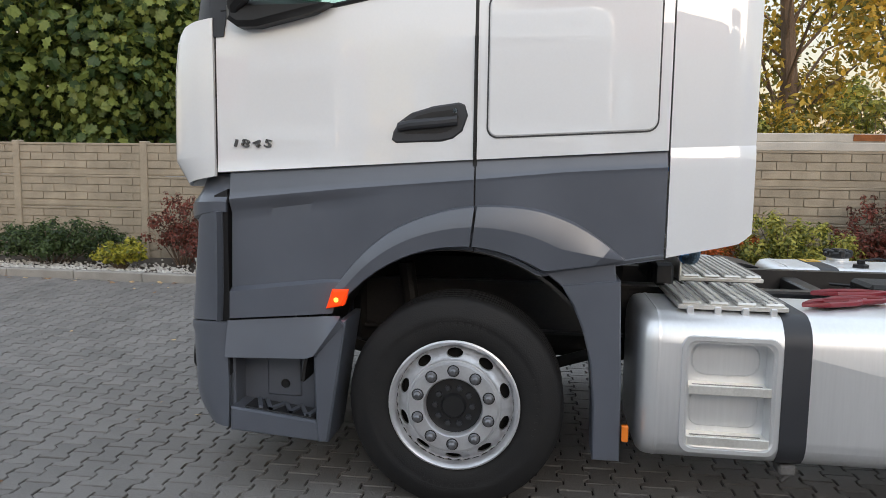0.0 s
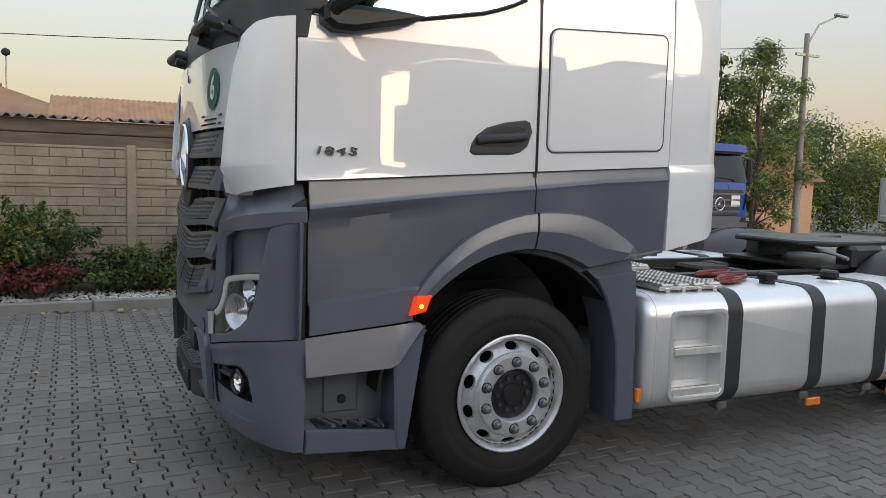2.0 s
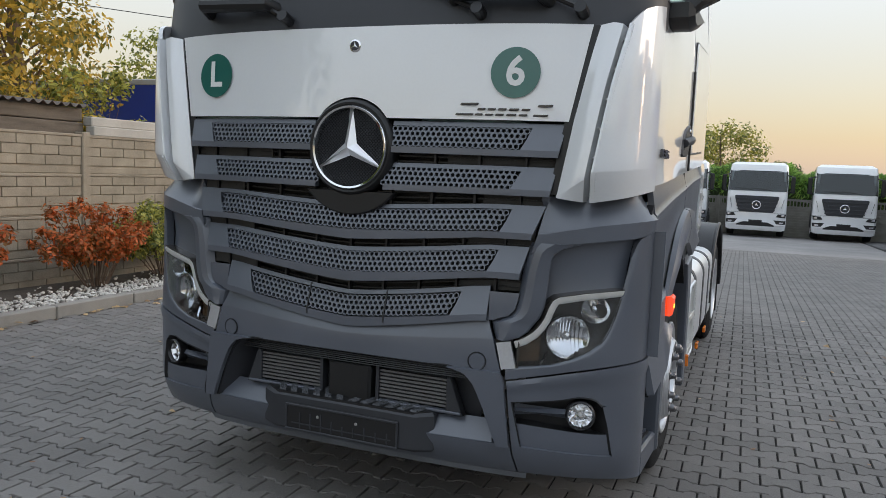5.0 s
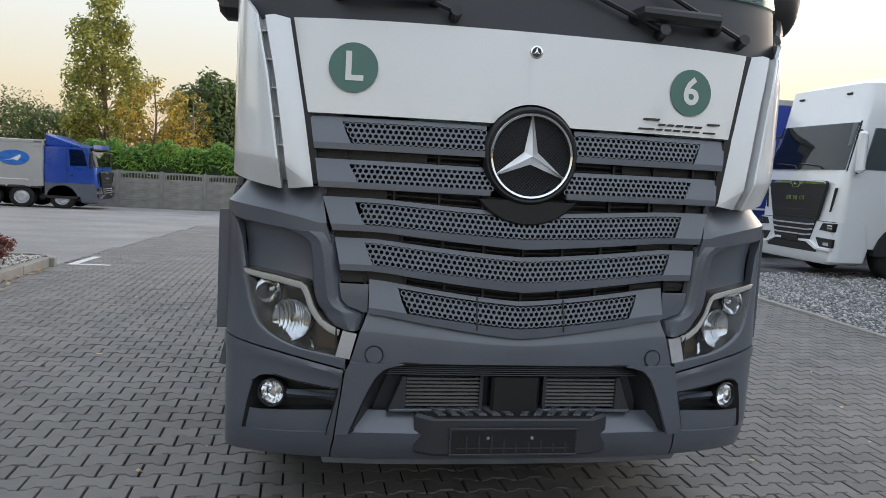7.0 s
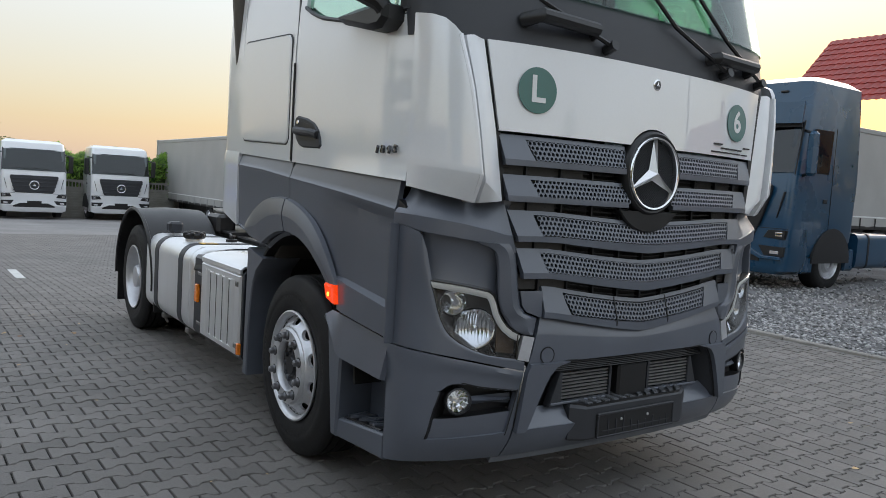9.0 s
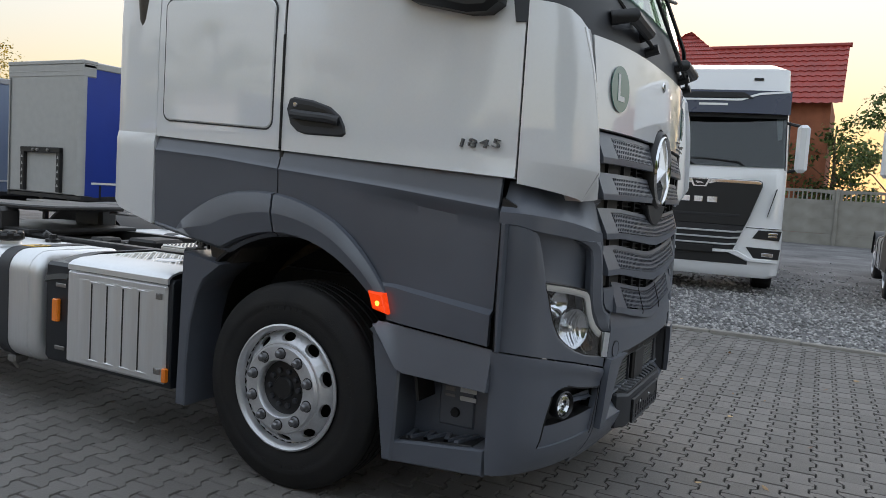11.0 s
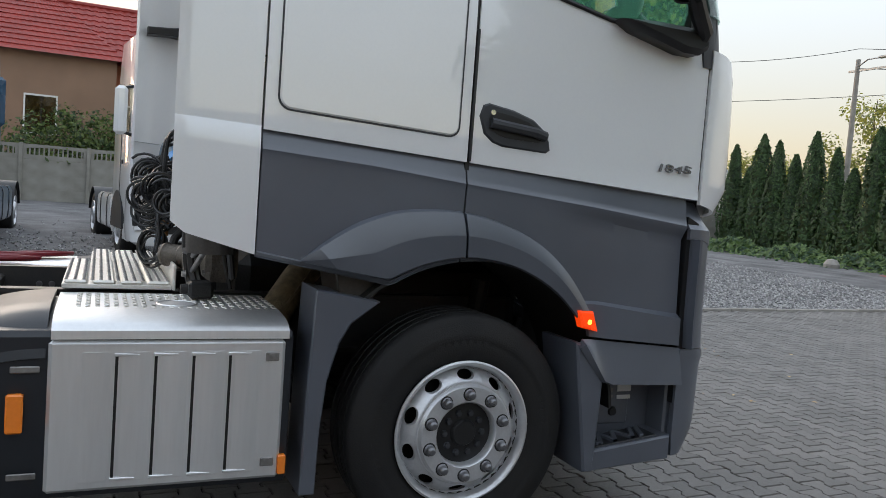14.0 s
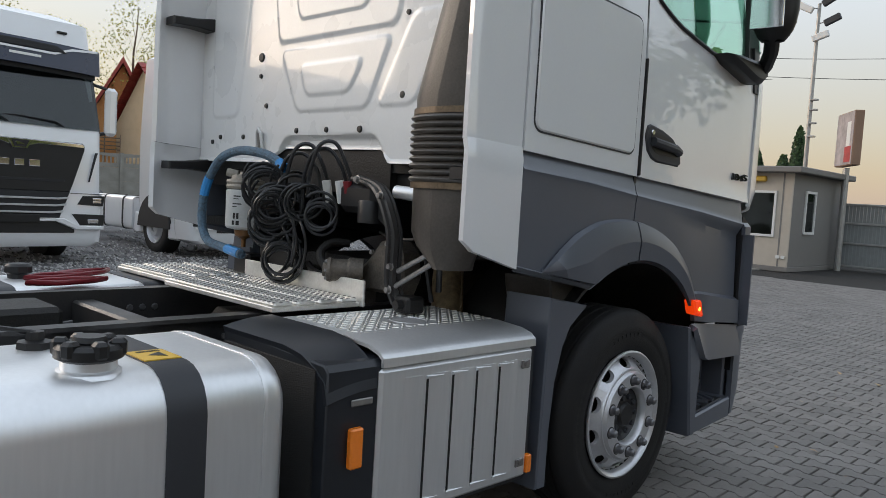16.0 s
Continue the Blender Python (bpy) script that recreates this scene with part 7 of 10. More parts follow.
part("kerb_stone", Shape().box(7.42, 7.54, 5.2, 6.2, -0.1, 0.1, 0.012), KERB, kerb_n)
kerb_s = thing("kerb_south", "narrow flush concrete edging between paving and gravel", "kerb", kind="structure")
for k in range(48):
    x = -26 + k * 1.0
    part("edging_stone", Shape().box(0.004, 0.996, -5.5, -5.42, -0.1, 0.035 + 0.006 * math.sin(k * 1.9), 0.01, Matrix.Translation((x, 0, ground_z(x + 0.5, -5.45)))), KERB, kerb_s)
bed = part("planting_bed", Shape().sheet(lambda u, v: (-14 + 21.4 * u, 4.8 + 1.6 * v, 0.07 + 0.05 * math.sin(9 * u + 4 * v) * v), steps(0, 1, 60), steps(0, 1, 6), 0.05), material("bed_soil", (0.09, 0.075, 0.06), 0.95, var=0.3, scale=4, fine=70, bump=1.0))
tagged(bed, "dark soil of the planting bed with white pebbles", "flower bed", kind="structure")


def stones(name, n, place, lo, hi, mat_, label):
    s = Shape()
    for _ in range(n):
        x, y, z = place()
        r = rng.uniform(lo, hi)
        a = rng.random() * 6.28
        vs = []
        for k, (h, q) in enumerate(((-0.25, 0.8), (0.35, 0.95))):
            for j in range(4):
                b = a + j * 1.571 + k * 0.5
                d = r * q * rng.uniform(0.7, 1.15)
                vs.append((x + d * math.cos(b), y + d * math.sin(b) * 0.8, z + h * r))
        vs.append((x + r * 0.1, y, z + r * 0.75))
        fs = [(0, 1, 5, 4), (1, 2, 6, 5), (2, 3, 7, 6), (3, 0, 4, 7), (4, 5, 8), (5, 6, 8), (6, 7, 8), (7, 4, 8)]
        s.add(vs, fs)
    ob = part(name, s.mesh(name, 0, recalc=False), mat_)
    return tagged(ob, label, "gravel", kind="stuff")


stones("white_pebbles", 5200, lambda: (rng.uniform(-13, 7.2), 4.88 + abs(rng.gauss(0, 0.35)), 0.1), 0.012, 0.032, material("white_pebble", (0.62, 0.6, 0.56), 0.8, var=0.15, island=0.8), "white pebbles strewn along the planting bed")
gravel = part("gravel_yard", ground_sheet(-45, 36, -26, -5.5, 1.5, 0.004), GRAVEL_BED, smooth=80)
tagged(gravel, "dark grey crushed stone of the lorry park", "gravel", kind="structure")


def gravel_place():
    y = -5.52 - abs(rng.gauss(0, 3.2))
    x = rng.uniform(-15, 9)
    return (x, y, ground_z(x, y) + 0.012)


stones("gravel_stones", 30000, gravel_place, 0.012, 0.034, material("crushed_stone", (0.42, 0.41, 0.405), 0.85, var=0.3, island=1.2, scale=20), "loose crushed grey stones")
for x0, x1, y0, y1 in ((7.3, 8.6, 4.48, 4.6), (7.3, 7.42, 4.0, 4.6), (8.0, 9.3, 1.7, 1.82)):
    mk_ = part("lane_mark", Shape().sheet(lambda u, v: (x0 + (x1 - x0) * u, y0 + (y1 - y0) * v, ground_z(x0 + (x1 - x0) * u, y0) + 0.006), [0, 0.5, 1], [0, 1], 0.004), material("road_paint", (0.7, 0.7, 0.68), 0.8, var=0.15) if "road_paint" not in bpy.data.materials else bpy.data.materials["road_paint"])
    tagged(mk_, "worn white parking mark painted on the paving", "road marking", kind="structure")

# ---- concrete panel fences ----
BR_L = 0.38


def brick_panel(w, h):
    """A cast panel with a frame and brick-like relief."""
    s = Shape().box(0, w, 0, 0.035, 0, h)
    s.box(0, w, -0.012, 0.0, 0.014, 0.1, 0.004).box(0, w, -0.028, 0.0, h - 0.035, h, 0.006)
    rows = 3
    rh = (h - 0.145) / rows
    for r in range(rows):
        x = -BR_L / 2 * (r % 2)
        while x < w:
            a, b = max(0.01, x + 0.005), min(w - 0.01, x + BR_L - 0.005)
            if b - a > 0.04:
                s.box(a, b, -0.02, 0.0, 0.11 + r * rh + 0.004, 0.11 + (r + 1) * rh - 0.004, 0.004)
            x += BR_L
    return s


def plank_panel(w, h, arched=False):
    """A cast panel with board-like courses; the arched kind has a pierced top."""
    if not arched:
        s = Shape().box(0, w, 0, 0.035, 0, h)
        for r in range(4):
            s.box(0.01, w - 0.01, -0.014, 0, h * r / 4 + 0.008, h * (r + 1) / 4 - 0.008, 0.006)
        return s
    s = Shape().box(0, w, 0, 0.035, 0, h * 0.3).box(0, 0.12, 0, 0.035, h * 0.3, h).box(w - 0.12, w, 0, 0.035, h * 0.3, h)
    n = 12
    top = [(0.12 + (w - 0.24) * k / n, h * 0.86 + 0.1 * h * math.sin(math.pi * k / n)) for k in range(n + 1)]
    for k in range(n):
        s.prism([(top[k][0], top[k][1] - 0.07), (top[k + 1][0], top[k + 1][1] - 0.07), (top[k + 1][0], max(top[k + 1][1], h)), (top[k][0], max(top[k][1], h))], "y", 0, 0.035)
        s.box(top[k][0] + 0.03, top[k][0] + 0.075, 0, 0.035, h * 0.3, top[k][1] - 0.06)
    return s


def fence(name, label, origin, direction, bays, bay, base, rows, ph, mat_, kind="brick", top=None, post_h=None):
    f = thing(name, label, "fence", kind="structure")
    d = Vector((*direction, 0)).normalized()
    ang = math.atan2(d.y, d.x)
    mesh = (brick_panel if kind == "brick" else plank_panel)(bay - 0.1, ph).mesh("panel", 25)
    mesh.materials.append(mat_)
    topm = None
    if top:
        topm = plank_panel(bay - 0.1, ph, True).mesh("panel_top", 25)
        topm.materials.append(mat_)
    H_ = rows * ph
    post = Shape().box(-0.06, 0.06, -0.05, 0.1, 0, (post_h or H_ + 0.04), 0.012).mesh("post", 25)
    post.materials.append(mat_)
    for k in range(bays + 1):
        p = Vector((*origin, 0)) + d * (bay * k)
        z = base(p.x, p.y)
        part("post", post, None, f, at=Matrix.Translation((p.x, p.y, z)) @ Matrix.Rotation(ang, 4, "Z"))
        if k < bays:
            q = p + d * 0.05
            for r in range(rows):
                part("panel", topm if (top and r == rows - 1) else mesh, None, f, at=Matrix.Translation((q.x, q.y, z + r * ph + rng.uniform(-0.006, 0.006))) @ Matrix.Rotation(ang, 4, "Z") @ Matrix.Rotation(rng.uniform(-0.006, 0.006), 4, "X"))
    return f


fence("fence_north", "weathered beige concrete panel fence with brick relief", (-14.43, 6.33), (1, 0), 10, 2.15, lambda x, y: -0.13, 4, 0.5, CONCRETE, post_h=2.03)
cap = part("fence_cap", Shape().box(2.9, 7.55, 6.3, 6.45, 1.86, 1.98, 0.01).box(2.9, 7.5, 6.34, 6.5, 1.98, 2.1, 0.012), material("pale_concrete_cap", (0.5, 0.47, 0.42), 0.9, var=0.15, scale=3, bump=0.5))
tagged(cap, "pale concrete coping on the panel fence", "coping", kind="structure")
rust = part("rusty_plate", Shape().box(4.35, 4.75, 6.325, 6.337, 2.0, 2.09, 0.003), material("rust", (0.28, 0.1, 0.03), 0.9, var=0.3, bump=0.5))
tagged(rust, "rusty brown patch on the fence coping", "stain", kind="structure")
fence("fence_east", "grey concrete panel fence with pierced arched tops", (34.6, 13.0), (0, -1), 13, 2.06, lambda x, y: ground_z(x, y) - 0.1, 4, 0.47, CONCRETE_GREY, "plank", True)
fence("fence_south", "grey concrete panel fence with pierced arched tops", (-26.6, -25.0), (1, 0), 23, 2.06, lambda x, y: ground_z(x, y) - 0.12, 4, 0.5, CONCRETE_GREY, "plank", True)
fence("fence_south_west", "grey concrete panel fence behind the conifers", (-26.6, -25.0), (0.05, 1), 8, 2.06, lambda x, y: ground_z(x, y) - 0.12, 4, 0.5, CONCRETE_GREY, "plank", True)

# ---- shed edge behind the north fence ----
OLDWOOD = material("old_grey_timber", (0.2, 0.165, 0.13), 0.9, var=0.3, scale=2, fine=60, bump=0.8, stretch=(1, 1, 8))
shed = thing("lean_to_shed", "old timber lean-to with a corrugated roof edge behind the fence", "shed")
part("upper_beam", Shape().box(-3.6, 2.9, 6.5, 6.62, 2.03, 2.2, 0.012), OLDWOOD, shed)
part("lower_beam", Shape().box(-3.6, 2.9, 6.48, 6.6, 1.86, 2.02, 0.012), OLDWOOD, shed)
part("shed_wall", Shape().box(-3.6, 2.9, 6.6, 6.66, 0, 2.2), OLDWOOD, shed)
SHEET = material("corrugated_sheet", (0.17, 0.14, 0.12), 0.8, var=0.3, scale=4, bump=0.4)


def corrugated(x0, x1, y0, y1, z0, z1, pitch=0.13):
    n = int((x1 - x0) / pitch * 6)
    return Shape().sheet(lambda x, v: (x, y0 + (y1 - y0) * v, z0 + (z1 - z0) * v + 0.022 * math.sin(2 * math.pi * x / pitch)), steps(x0, x1, n), [0, 1], 0.008)


part("roof_sheet", corrugated(-3.6, 2.9, 6.4, 8.6, 2.23, 2.35), SHEET, shed, "brown corrugated roof sheets")
shed2 = thing("small_shelter", "low shelter with a corrugated sheet roof beside the fence end", "shed")
part("roof_sheet", corrugated(5.6, 7.9, 6.5, 8.4, 2.14, 2.2), SHEET, shed2)
part("timber", Shape().box(5.6, 7.8, 6.52, 6.6, 1.9, 2.12, 0.01), OLDWOOD, shed2)
part("shelter_wall", Shape().box(5.6, 7.8, 6.6, 6.66, 0, 2.1), OLDWOOD, shed2)
part("shelter_post", Shape().box(7.78, 7.9, 6.25, 6.4, -0.1, 1.98, 0.012), CONCRETE, shed2)

# ---- plants ----
def leaf_mat(name, a, b, rough=0.55, trans=0.38):
    ma = material(name, a, rough, var=0.25, scale=0.7, fine=20, island=1.4, dirt=b)
    n = ma.node_tree.nodes["Principled BSDF"]
    nodes, links = ma.node_tree.nodes, ma.node_tree.links
    thin, both_ = nodes.new("ShaderNodeBsdfTranslucent"), nodes.new("ShaderNodeMixShader")
    links.new(n.inputs["Base Color"].links[0].from_socket, thin.inputs["Color"])
    both_.inputs[0].default_value = trans
    links.new(n.outputs[0], both_.inputs[1])
    links.new(thin.outputs[0], both_.inputs[2])
    links.new(both_.outputs[0], nodes["Material Output"].inputs[0])
    return ma


BARK = material("bark", (0.17, 0.12, 0.085), 0.9, var=0.35, scale=3, fine=40, bump=1.2, stretch=(1, 1, 0.3))
BARK_PALE = material("pale_bark", (0.3, 0.26, 0.22), 0.9, var=0.3, scale=3, fine=40, bump=1.0)
MAPLE_LEAF = leaf_mat("maple_leaf", (0.2, 0.25, 0.06), (0.045, 0.09, 0.03))
GREEN_LEAF = leaf_mat("green_leaf", (0.123, 0.167, 0.043), (0.036, 0.066, 0.022))
GOLD_LEAF = leaf_mat("golden_autumn_leaf", (0.55, 0.36, 0.05), (0.12, 0.132, 0.03))
PALE_LEAF = leaf_mat("yellow_green_leaf", (0.42, 0.39, 0.08), (0.11, 0.145, 0.035))
DARK_LEAF = leaf_mat("dark_leaf", (0.072, 0.109, 0.032), (0.022, 0.041, 0.014))
THUJA_LEAF = leaf_mat("thuja_leaf", (0.065, 0.123, 0.041), (0.017, 0.041, 0.014))
JUNIPER_LEAF = leaf_mat("juniper_leaf", (0.145, 0.217, 0.072), (0.036, 0.078, 0.036))
HEDGE_LEAF = leaf_mat("laurel_hedge_leaf", (0.24, 0.4, 0.06), (0.05, 0.14, 0.025))
BARBERRY = leaf_mat("barberry_leaf", (0.24, 0.07, 0.05), (0.08, 0.035, 0.025))
RED_LEAF = leaf_mat("red_autumn_leaf", (0.55, 0.13, 0.03), (0.2, 0.09, 0.02))
SPIREA = leaf_mat("yellow_green_shrub_leaf", (0.435, 0.392, 0.043), (0.144, 0.168, 0.024))
FADED = leaf_mat("faded_brown_leaf", (0.232, 0.145, 0.109), (0.084, 0.06, 0.048))

MAPLE = [(0, -0.5), (0.12, -0.26), (0.4, -0.34), (0.4, -0.12), (0.58, 0.1), (0.38, 0.16), (0.34, 0.38), (0.16, 0.36), (0, 0.58), (-0.16, 0.36), (-0.34, 0.38), (-0.38, 0.16), (-0.58, 0.1), (-0.4, -0.12), (-0.4, -0.34), (-0.12, -0.26)]
OVAL = [(0, -0.5), (0.24, -0.1), (0.2, 0.22), (0, 0.55), (-0.2, 0.22), (-0.24, -0.1)]
NEEDLE = [(0, -0.5), (0.12, 0.0), (0, 0.6), (-0.12, 0.0)]
SPRAY = [(0, -0.5), (0.12, -0.2), (0.3, 0.05), (0.12, 0.1), (0.2, 0.4), (0, 0.6), (-0.2, 0.4), (-0.12, 0.1), (-0.3, 0.05), (-0.12, -0.2)]


def add_leaf(s, p, n, size, outline, r, droop=0.0):
    """One leaf of that outline at p, facing about n, slightly folded along its midrib."""
    n = Vector(n)
    n = n.normalized() if n.length > 1e-6 else Vector((0, 0, 1))
    u = n.orthogonal().normalized()
    u.rotate(Matrix.Rotation(r.random() * 6.283, 3, n))
    v = n.cross(u)
    k = len(s.v)
    for a, b in outline:
        q = p + (u * a + v * b) * size - n * (abs(a) * size * 0.25)
        s.v.append((q.x, q.y, q.z))
    s.f.append(tuple(range(k, k + len(outline))))


def crown(s, centres, count, size, outline, r, up=0.5, spread=1.0):
    """Leaves gathered in clumps round the given (point, radius) pairs, denser at the rim."""
    tot = sum(c[1] ** 2 for c in centres)
    for c, rad in centres:
        for _ in range(max(3, int(count * rad * rad / tot))):
            d = Vector((r.gauss(0, 1), r.gauss(0, 1), r.gauss(0, 0.8)))
            d.normalize()
            q = c + d * rad * (r.random() ** 0.45) * spread
            add_leaf(s, q, d + Vector((0, 0, up)) + Vector((r.gauss(0, 0.4), r.gauss(0, 0.4), r.gauss(0, 0.3))), size * r.uniform(0.6, 1.25), outline, r)


def tree(label, at, height, radius, trunk, leaves, size, leaf, outline=OVAL, bark=None, seed=1, clear=0.25, shape="round", clumps=26, lean=0.0, name="tree", group=""):
    r = random.Random(seed)
    z0 = ground_z(max(-40, min(60, at[0])), max(-60, min(60, at[1]))) - 0.15
    t = thing(name, label, "tree", Matrix.Translation((at[0], at[1], z0)), group)
    pts = [Vector((lean * height * (k / 8) ** 1.5 + 0.06 * height * 0.15 * math.sin(k * 1.3 + seed), 0.05 * height * 0.15 * math.cos(k * 1.7 + seed), height * 0.9 * k / 8)) for k in range(9)]
    w = Shape().tube(pts, trunk, 10, trunk * 0.12)
    cs = []
    for i in range(clumps):
        f = clear + (1 - clear) * (i + 0.5) / clumps
        a = i * 2.399 + r.uniform(-0.4, 0.4)
        if shape == "round":
            env = math.sqrt(max(0.05, 1 - (2 * (f - clear) / (1 - clear) - 0.9) ** 2 / 1.25))
        elif shape == "cone":
            env = max(0.08, 1.12 - (f - clear) / (1 - clear)) * (0.65 + 0.35 * smooth01((f - clear) * 6))
        elif shape == "poplar":
            env = max(0.12, math.sin(math.pi * min(1, ((f - clear) / (1 - clear)) ** 0.75 * 0.97 + 0.03)) ** 0.8)
        else:
            env = 1.0
        d = radius * env * r.uniform(0.45, 0.95)
        base = pts[0].lerp(pts[-1], max(0.12, f * 0.92 - 0.12))
        tip = pts[0].lerp(pts[-1], f) + Vector((math.cos(a) * d, math.sin(a) * d, r.uniform(-0.04, 0.05) * height))
        mid = base.lerp(tip, 0.55) + Vector((0, 0, 0.05 * height * r.random()))
        w.tube([base, mid, tip], max(0.012, trunk * 0.3 * (1.1 - f)), 5, 0.008)
        cs.append((tip, radius * r.uniform(0.26, 0.42) * (0.55 + 0.45 * env)))
        if i % 2:
            cs.append((mid, radius * r.uniform(0.2, 0.3) * env))
    part("trunk", w, bark or BARK, t, "brown bark")
    s = Shape()
    crown(s, cs, leaves, size, outline, r)
    part("crown", s.mesh("crown", 0, recalc=False), leaf, t)
    return t


def shrub(label, at, rx, ry, h, leaf, leaves, size, outline=OVAL, seed=1, twigs=26, spiky=0.0, base=0.1, name="shrub"):
    r = random.Random(seed)
    t = thing(name, label, "shrub", Matrix.Translation((at[0], at[1], base)))
    w, cs = Shape(), []
    for i in range(twigs):
        a, f = i * 2.399, math.sqrt((i + 0.5) / twigs)
        tip = Vector((rx * f * math.cos(a), ry * f * math.sin(a), h * (1 - 0.45 * f * f) * r.uniform(0.6, 1.0)))
        root = Vector((tip.x * 0.2, tip.y * 0.2, 0))
        mid = root.lerp(tip, 0.5) + Vector((0, 0, 0.12 * h))
        end = tip + (tip - mid) * spiky
        w.tube([root, mid, tip, end], 0.008, 4, 0.003)
        cs += [(tip, 0.3 * min(rx, ry) * r.uniform(0.7, 1.2)), (mid, 0.32 * min(rx, ry))]
        if spiky:
            cs += [(tip.lerp(end, k), 0.05) for k in (0.4, 0.8)]
    part("branchwork", w, BARK, t)["kind"] = "stuff"
    s = Shape()
    crown(s, cs, int(leaves * 1.6), size * 1.1, outline, r, 0.7)
    part("foliage", s.mesh("foliage", 0, recalc=False), leaf, t)
    return t


# bed shrubs along the north fence
shrub("low spreading dark green cotoneaster in the bed", (-6.9, 5.55), 1.3, 0.6, 0.62, DARK_LEAF, 5040, 0.052, seed=3, spiky=0.5)
shrub("bright yellow-green dwarf shrub by the kerb", (-5.55, 5.15), 0.36, 0.28, 0.42, SPIREA, 1080, 0.058, seed=4)
shrub("bright yellow-green dwarf shrub by the kerb", (-8.6, 5.15), 0.4, 0.28, 0.42, SPIREA, 1080, 0.058, seed=14)
shrub("dark purple barberry with thin arching twigs", (-4.9, 5.7), 0.5, 0.42, 1.0, BARBERRY, 2040, 0.046, seed=5, spiky=0.5)
shrub("green and red tinged shrub by the fence", (-3.3, 5.5), 0.85, 0.5, 1.12, PALE_LEAF, 5040, 0.052, seed=6, spiky=0.35)
shrub("dense green shrub by the fence", (-2.75, 5.5), 0.8, 0.5, 1.2, GREEN_LEAF, 5040, 0.052, seed=7, spiky=0.4)
shrub("low barberry with red autumn leaves", (-2.6, 5.1), 0.5, 0.28, 0.5, BARBERRY, 2160, 0.046, seed=8)
shrub("low barberry with red autumn leaves", (-4.15, 5.1), 0.4, 0.28, 0.55, BARBERRY, 1800, 0.046, seed=18)
shrub("low green cotoneaster against the fence", (-1.3, 5.5), 1.0, 0.5, 0.58, GREEN_LEAF, 5600, 0.05, seed=9, spiky=0.7)
shrub("tall red barberry with bare twigs", (-0.4, 5.6), 0.62, 0.45, 1.35, BARBERRY, 2200, 0.046, seed=10, spiky=0.4)
shrub("orange red autumn shrub by the kerb", (0.35, 5.3), 0.55, 0.4, 1.05, RED_LEAF, 3360, 0.052, seed=11, spiky=0.4)
shrub("orange red autumn shrub by the kerb", (2.2, 5.5), 0.8, 0.45, 1.1, RED_LEAF, 3840, 0.052, seed=12, spiky=0.3)
shrub("green shrub with yellow tips against the fence", (3.4, 5.6), 0.95, 0.5, 1.0, PALE_LEAF, 4800, 0.052, seed=13, spiky=0.4)
shrub("dark barberry with purple twigs", (4.6, 5.75), 0.6, 0.42, 1.15, BARBERRY, 2880, 0.046, seed=15, spiky=0.6)
shrub("large faded brown shrub with trailing twigs", (5.7, 5.75), 1.1, 0.5, 1.75, FADED, 7200, 0.042, seed=16, spiky=0.3, twigs=40)
shrub("low red barberry at the bed end", (5.9, 5.15), 0.6, 0.28, 0.45, BARBERRY, 2160, 0.046, seed=17)

# trees behind the north fence
tree("large green maple with a stout trunk behind the fence", (-8.0, 10.3), 9.0, 3.1, 0.26, 26000, 0.19, MAPLE_LEAF, MAPLE, seed=21, clear=0.27, clumps=60)
tree("green maple behind the fence", (-11.0, 11.0), 8.5, 3.8, 0.22, 15000, 0.2, MAPLE_LEAF, MAPLE, seed=22, clear=0.17, clumps=32)
tree("tall tree turning yellow with drooping branches", (5.0, 12.2), 10.5, 2.6, 0.24, 9500, 0.17, GOLD_LEAF, OVAL, seed=23, clear=0.28, clumps=34, bark=BARK)
tree("tall tree turning yellow with several stems", (8.2, 14.5), 10.0, 2.4, 0.24, 9000, 0.15, GOLD_LEAF, OVAL, seed=24, clear=0.26, clumps=32)
for k, (x, y, h) in enumerate(((3.2, 9.6, 3.6), (4.6, 9.4, 3.3), (6.0, 9.8, 3.5), (2.0, 10.2, 3.0))):
    shrub("tall wild bush with yellowing leaves behind the fence", (x, y), 1.0, 0.9, h, GOLD_LEAF if k % 2 else PALE_LEAF, 4200, 0.1, seed=30 + k, spiky=0.25, base=0.0)
tree("slim poplar with upright green branches", (17.7, 14.1), 7.4, 1.8, 0.14, 13000, 0.2, MAPLE_LEAF, NEEDLE, seed=41, clear=0.12, shape="poplar", clumps=34)
tree("thin yellowing tree behind the blue lorry", (15.9, 16.6), 7.4, 2.0, 0.14, 5200, 0.16, PALE_LEAF, OVAL, seed=43, clear=0.2, clumps=30)
tree("slim conifer-like tree by the road", (17.2, 15.5), 7.2, 1.5, 0.14, 3200, 0.16, GREEN_LEAF, OVAL, seed=42, clear=0.15, shape="cone")
for k, (x, y, h, r_) in enumerate(((30, 27, 7.2, 4.2), (36, 28, 7.6, 4.5), (42, 26, 7.8, 4.8), (47, 22.5, 8.0, 4.5), (24, 26, 6.5, 3.6), (51, 19, 7.4, 3.6))):
    tree("broad leafy tree turning yellow beyond the yard", (x, y), h * 0.9, r_, 0.22, 17000, 0.19, (PALE_LEAF, GREEN_LEAF)[k % 2], OVAL, seed=50 + k, clear=0.1, clumps=30)
tree("tall yellowing poplar behind the hedge", (43.5, 14.0), 14.5, 2.8, 0.2, 15000, 0.24, PALE_LEAF, OVAL, seed=61, clear=0.08, shape="poplar", clumps=44)
tree("weeping birch with pale yellow leaves", (45.5, 9.3), 7.6, 1.6, 0.14, 3200, 0.2, GOLD_LEAF, NEEDLE, seed=62, clear=0.1, clumps=26, bark=BARK_PALE)
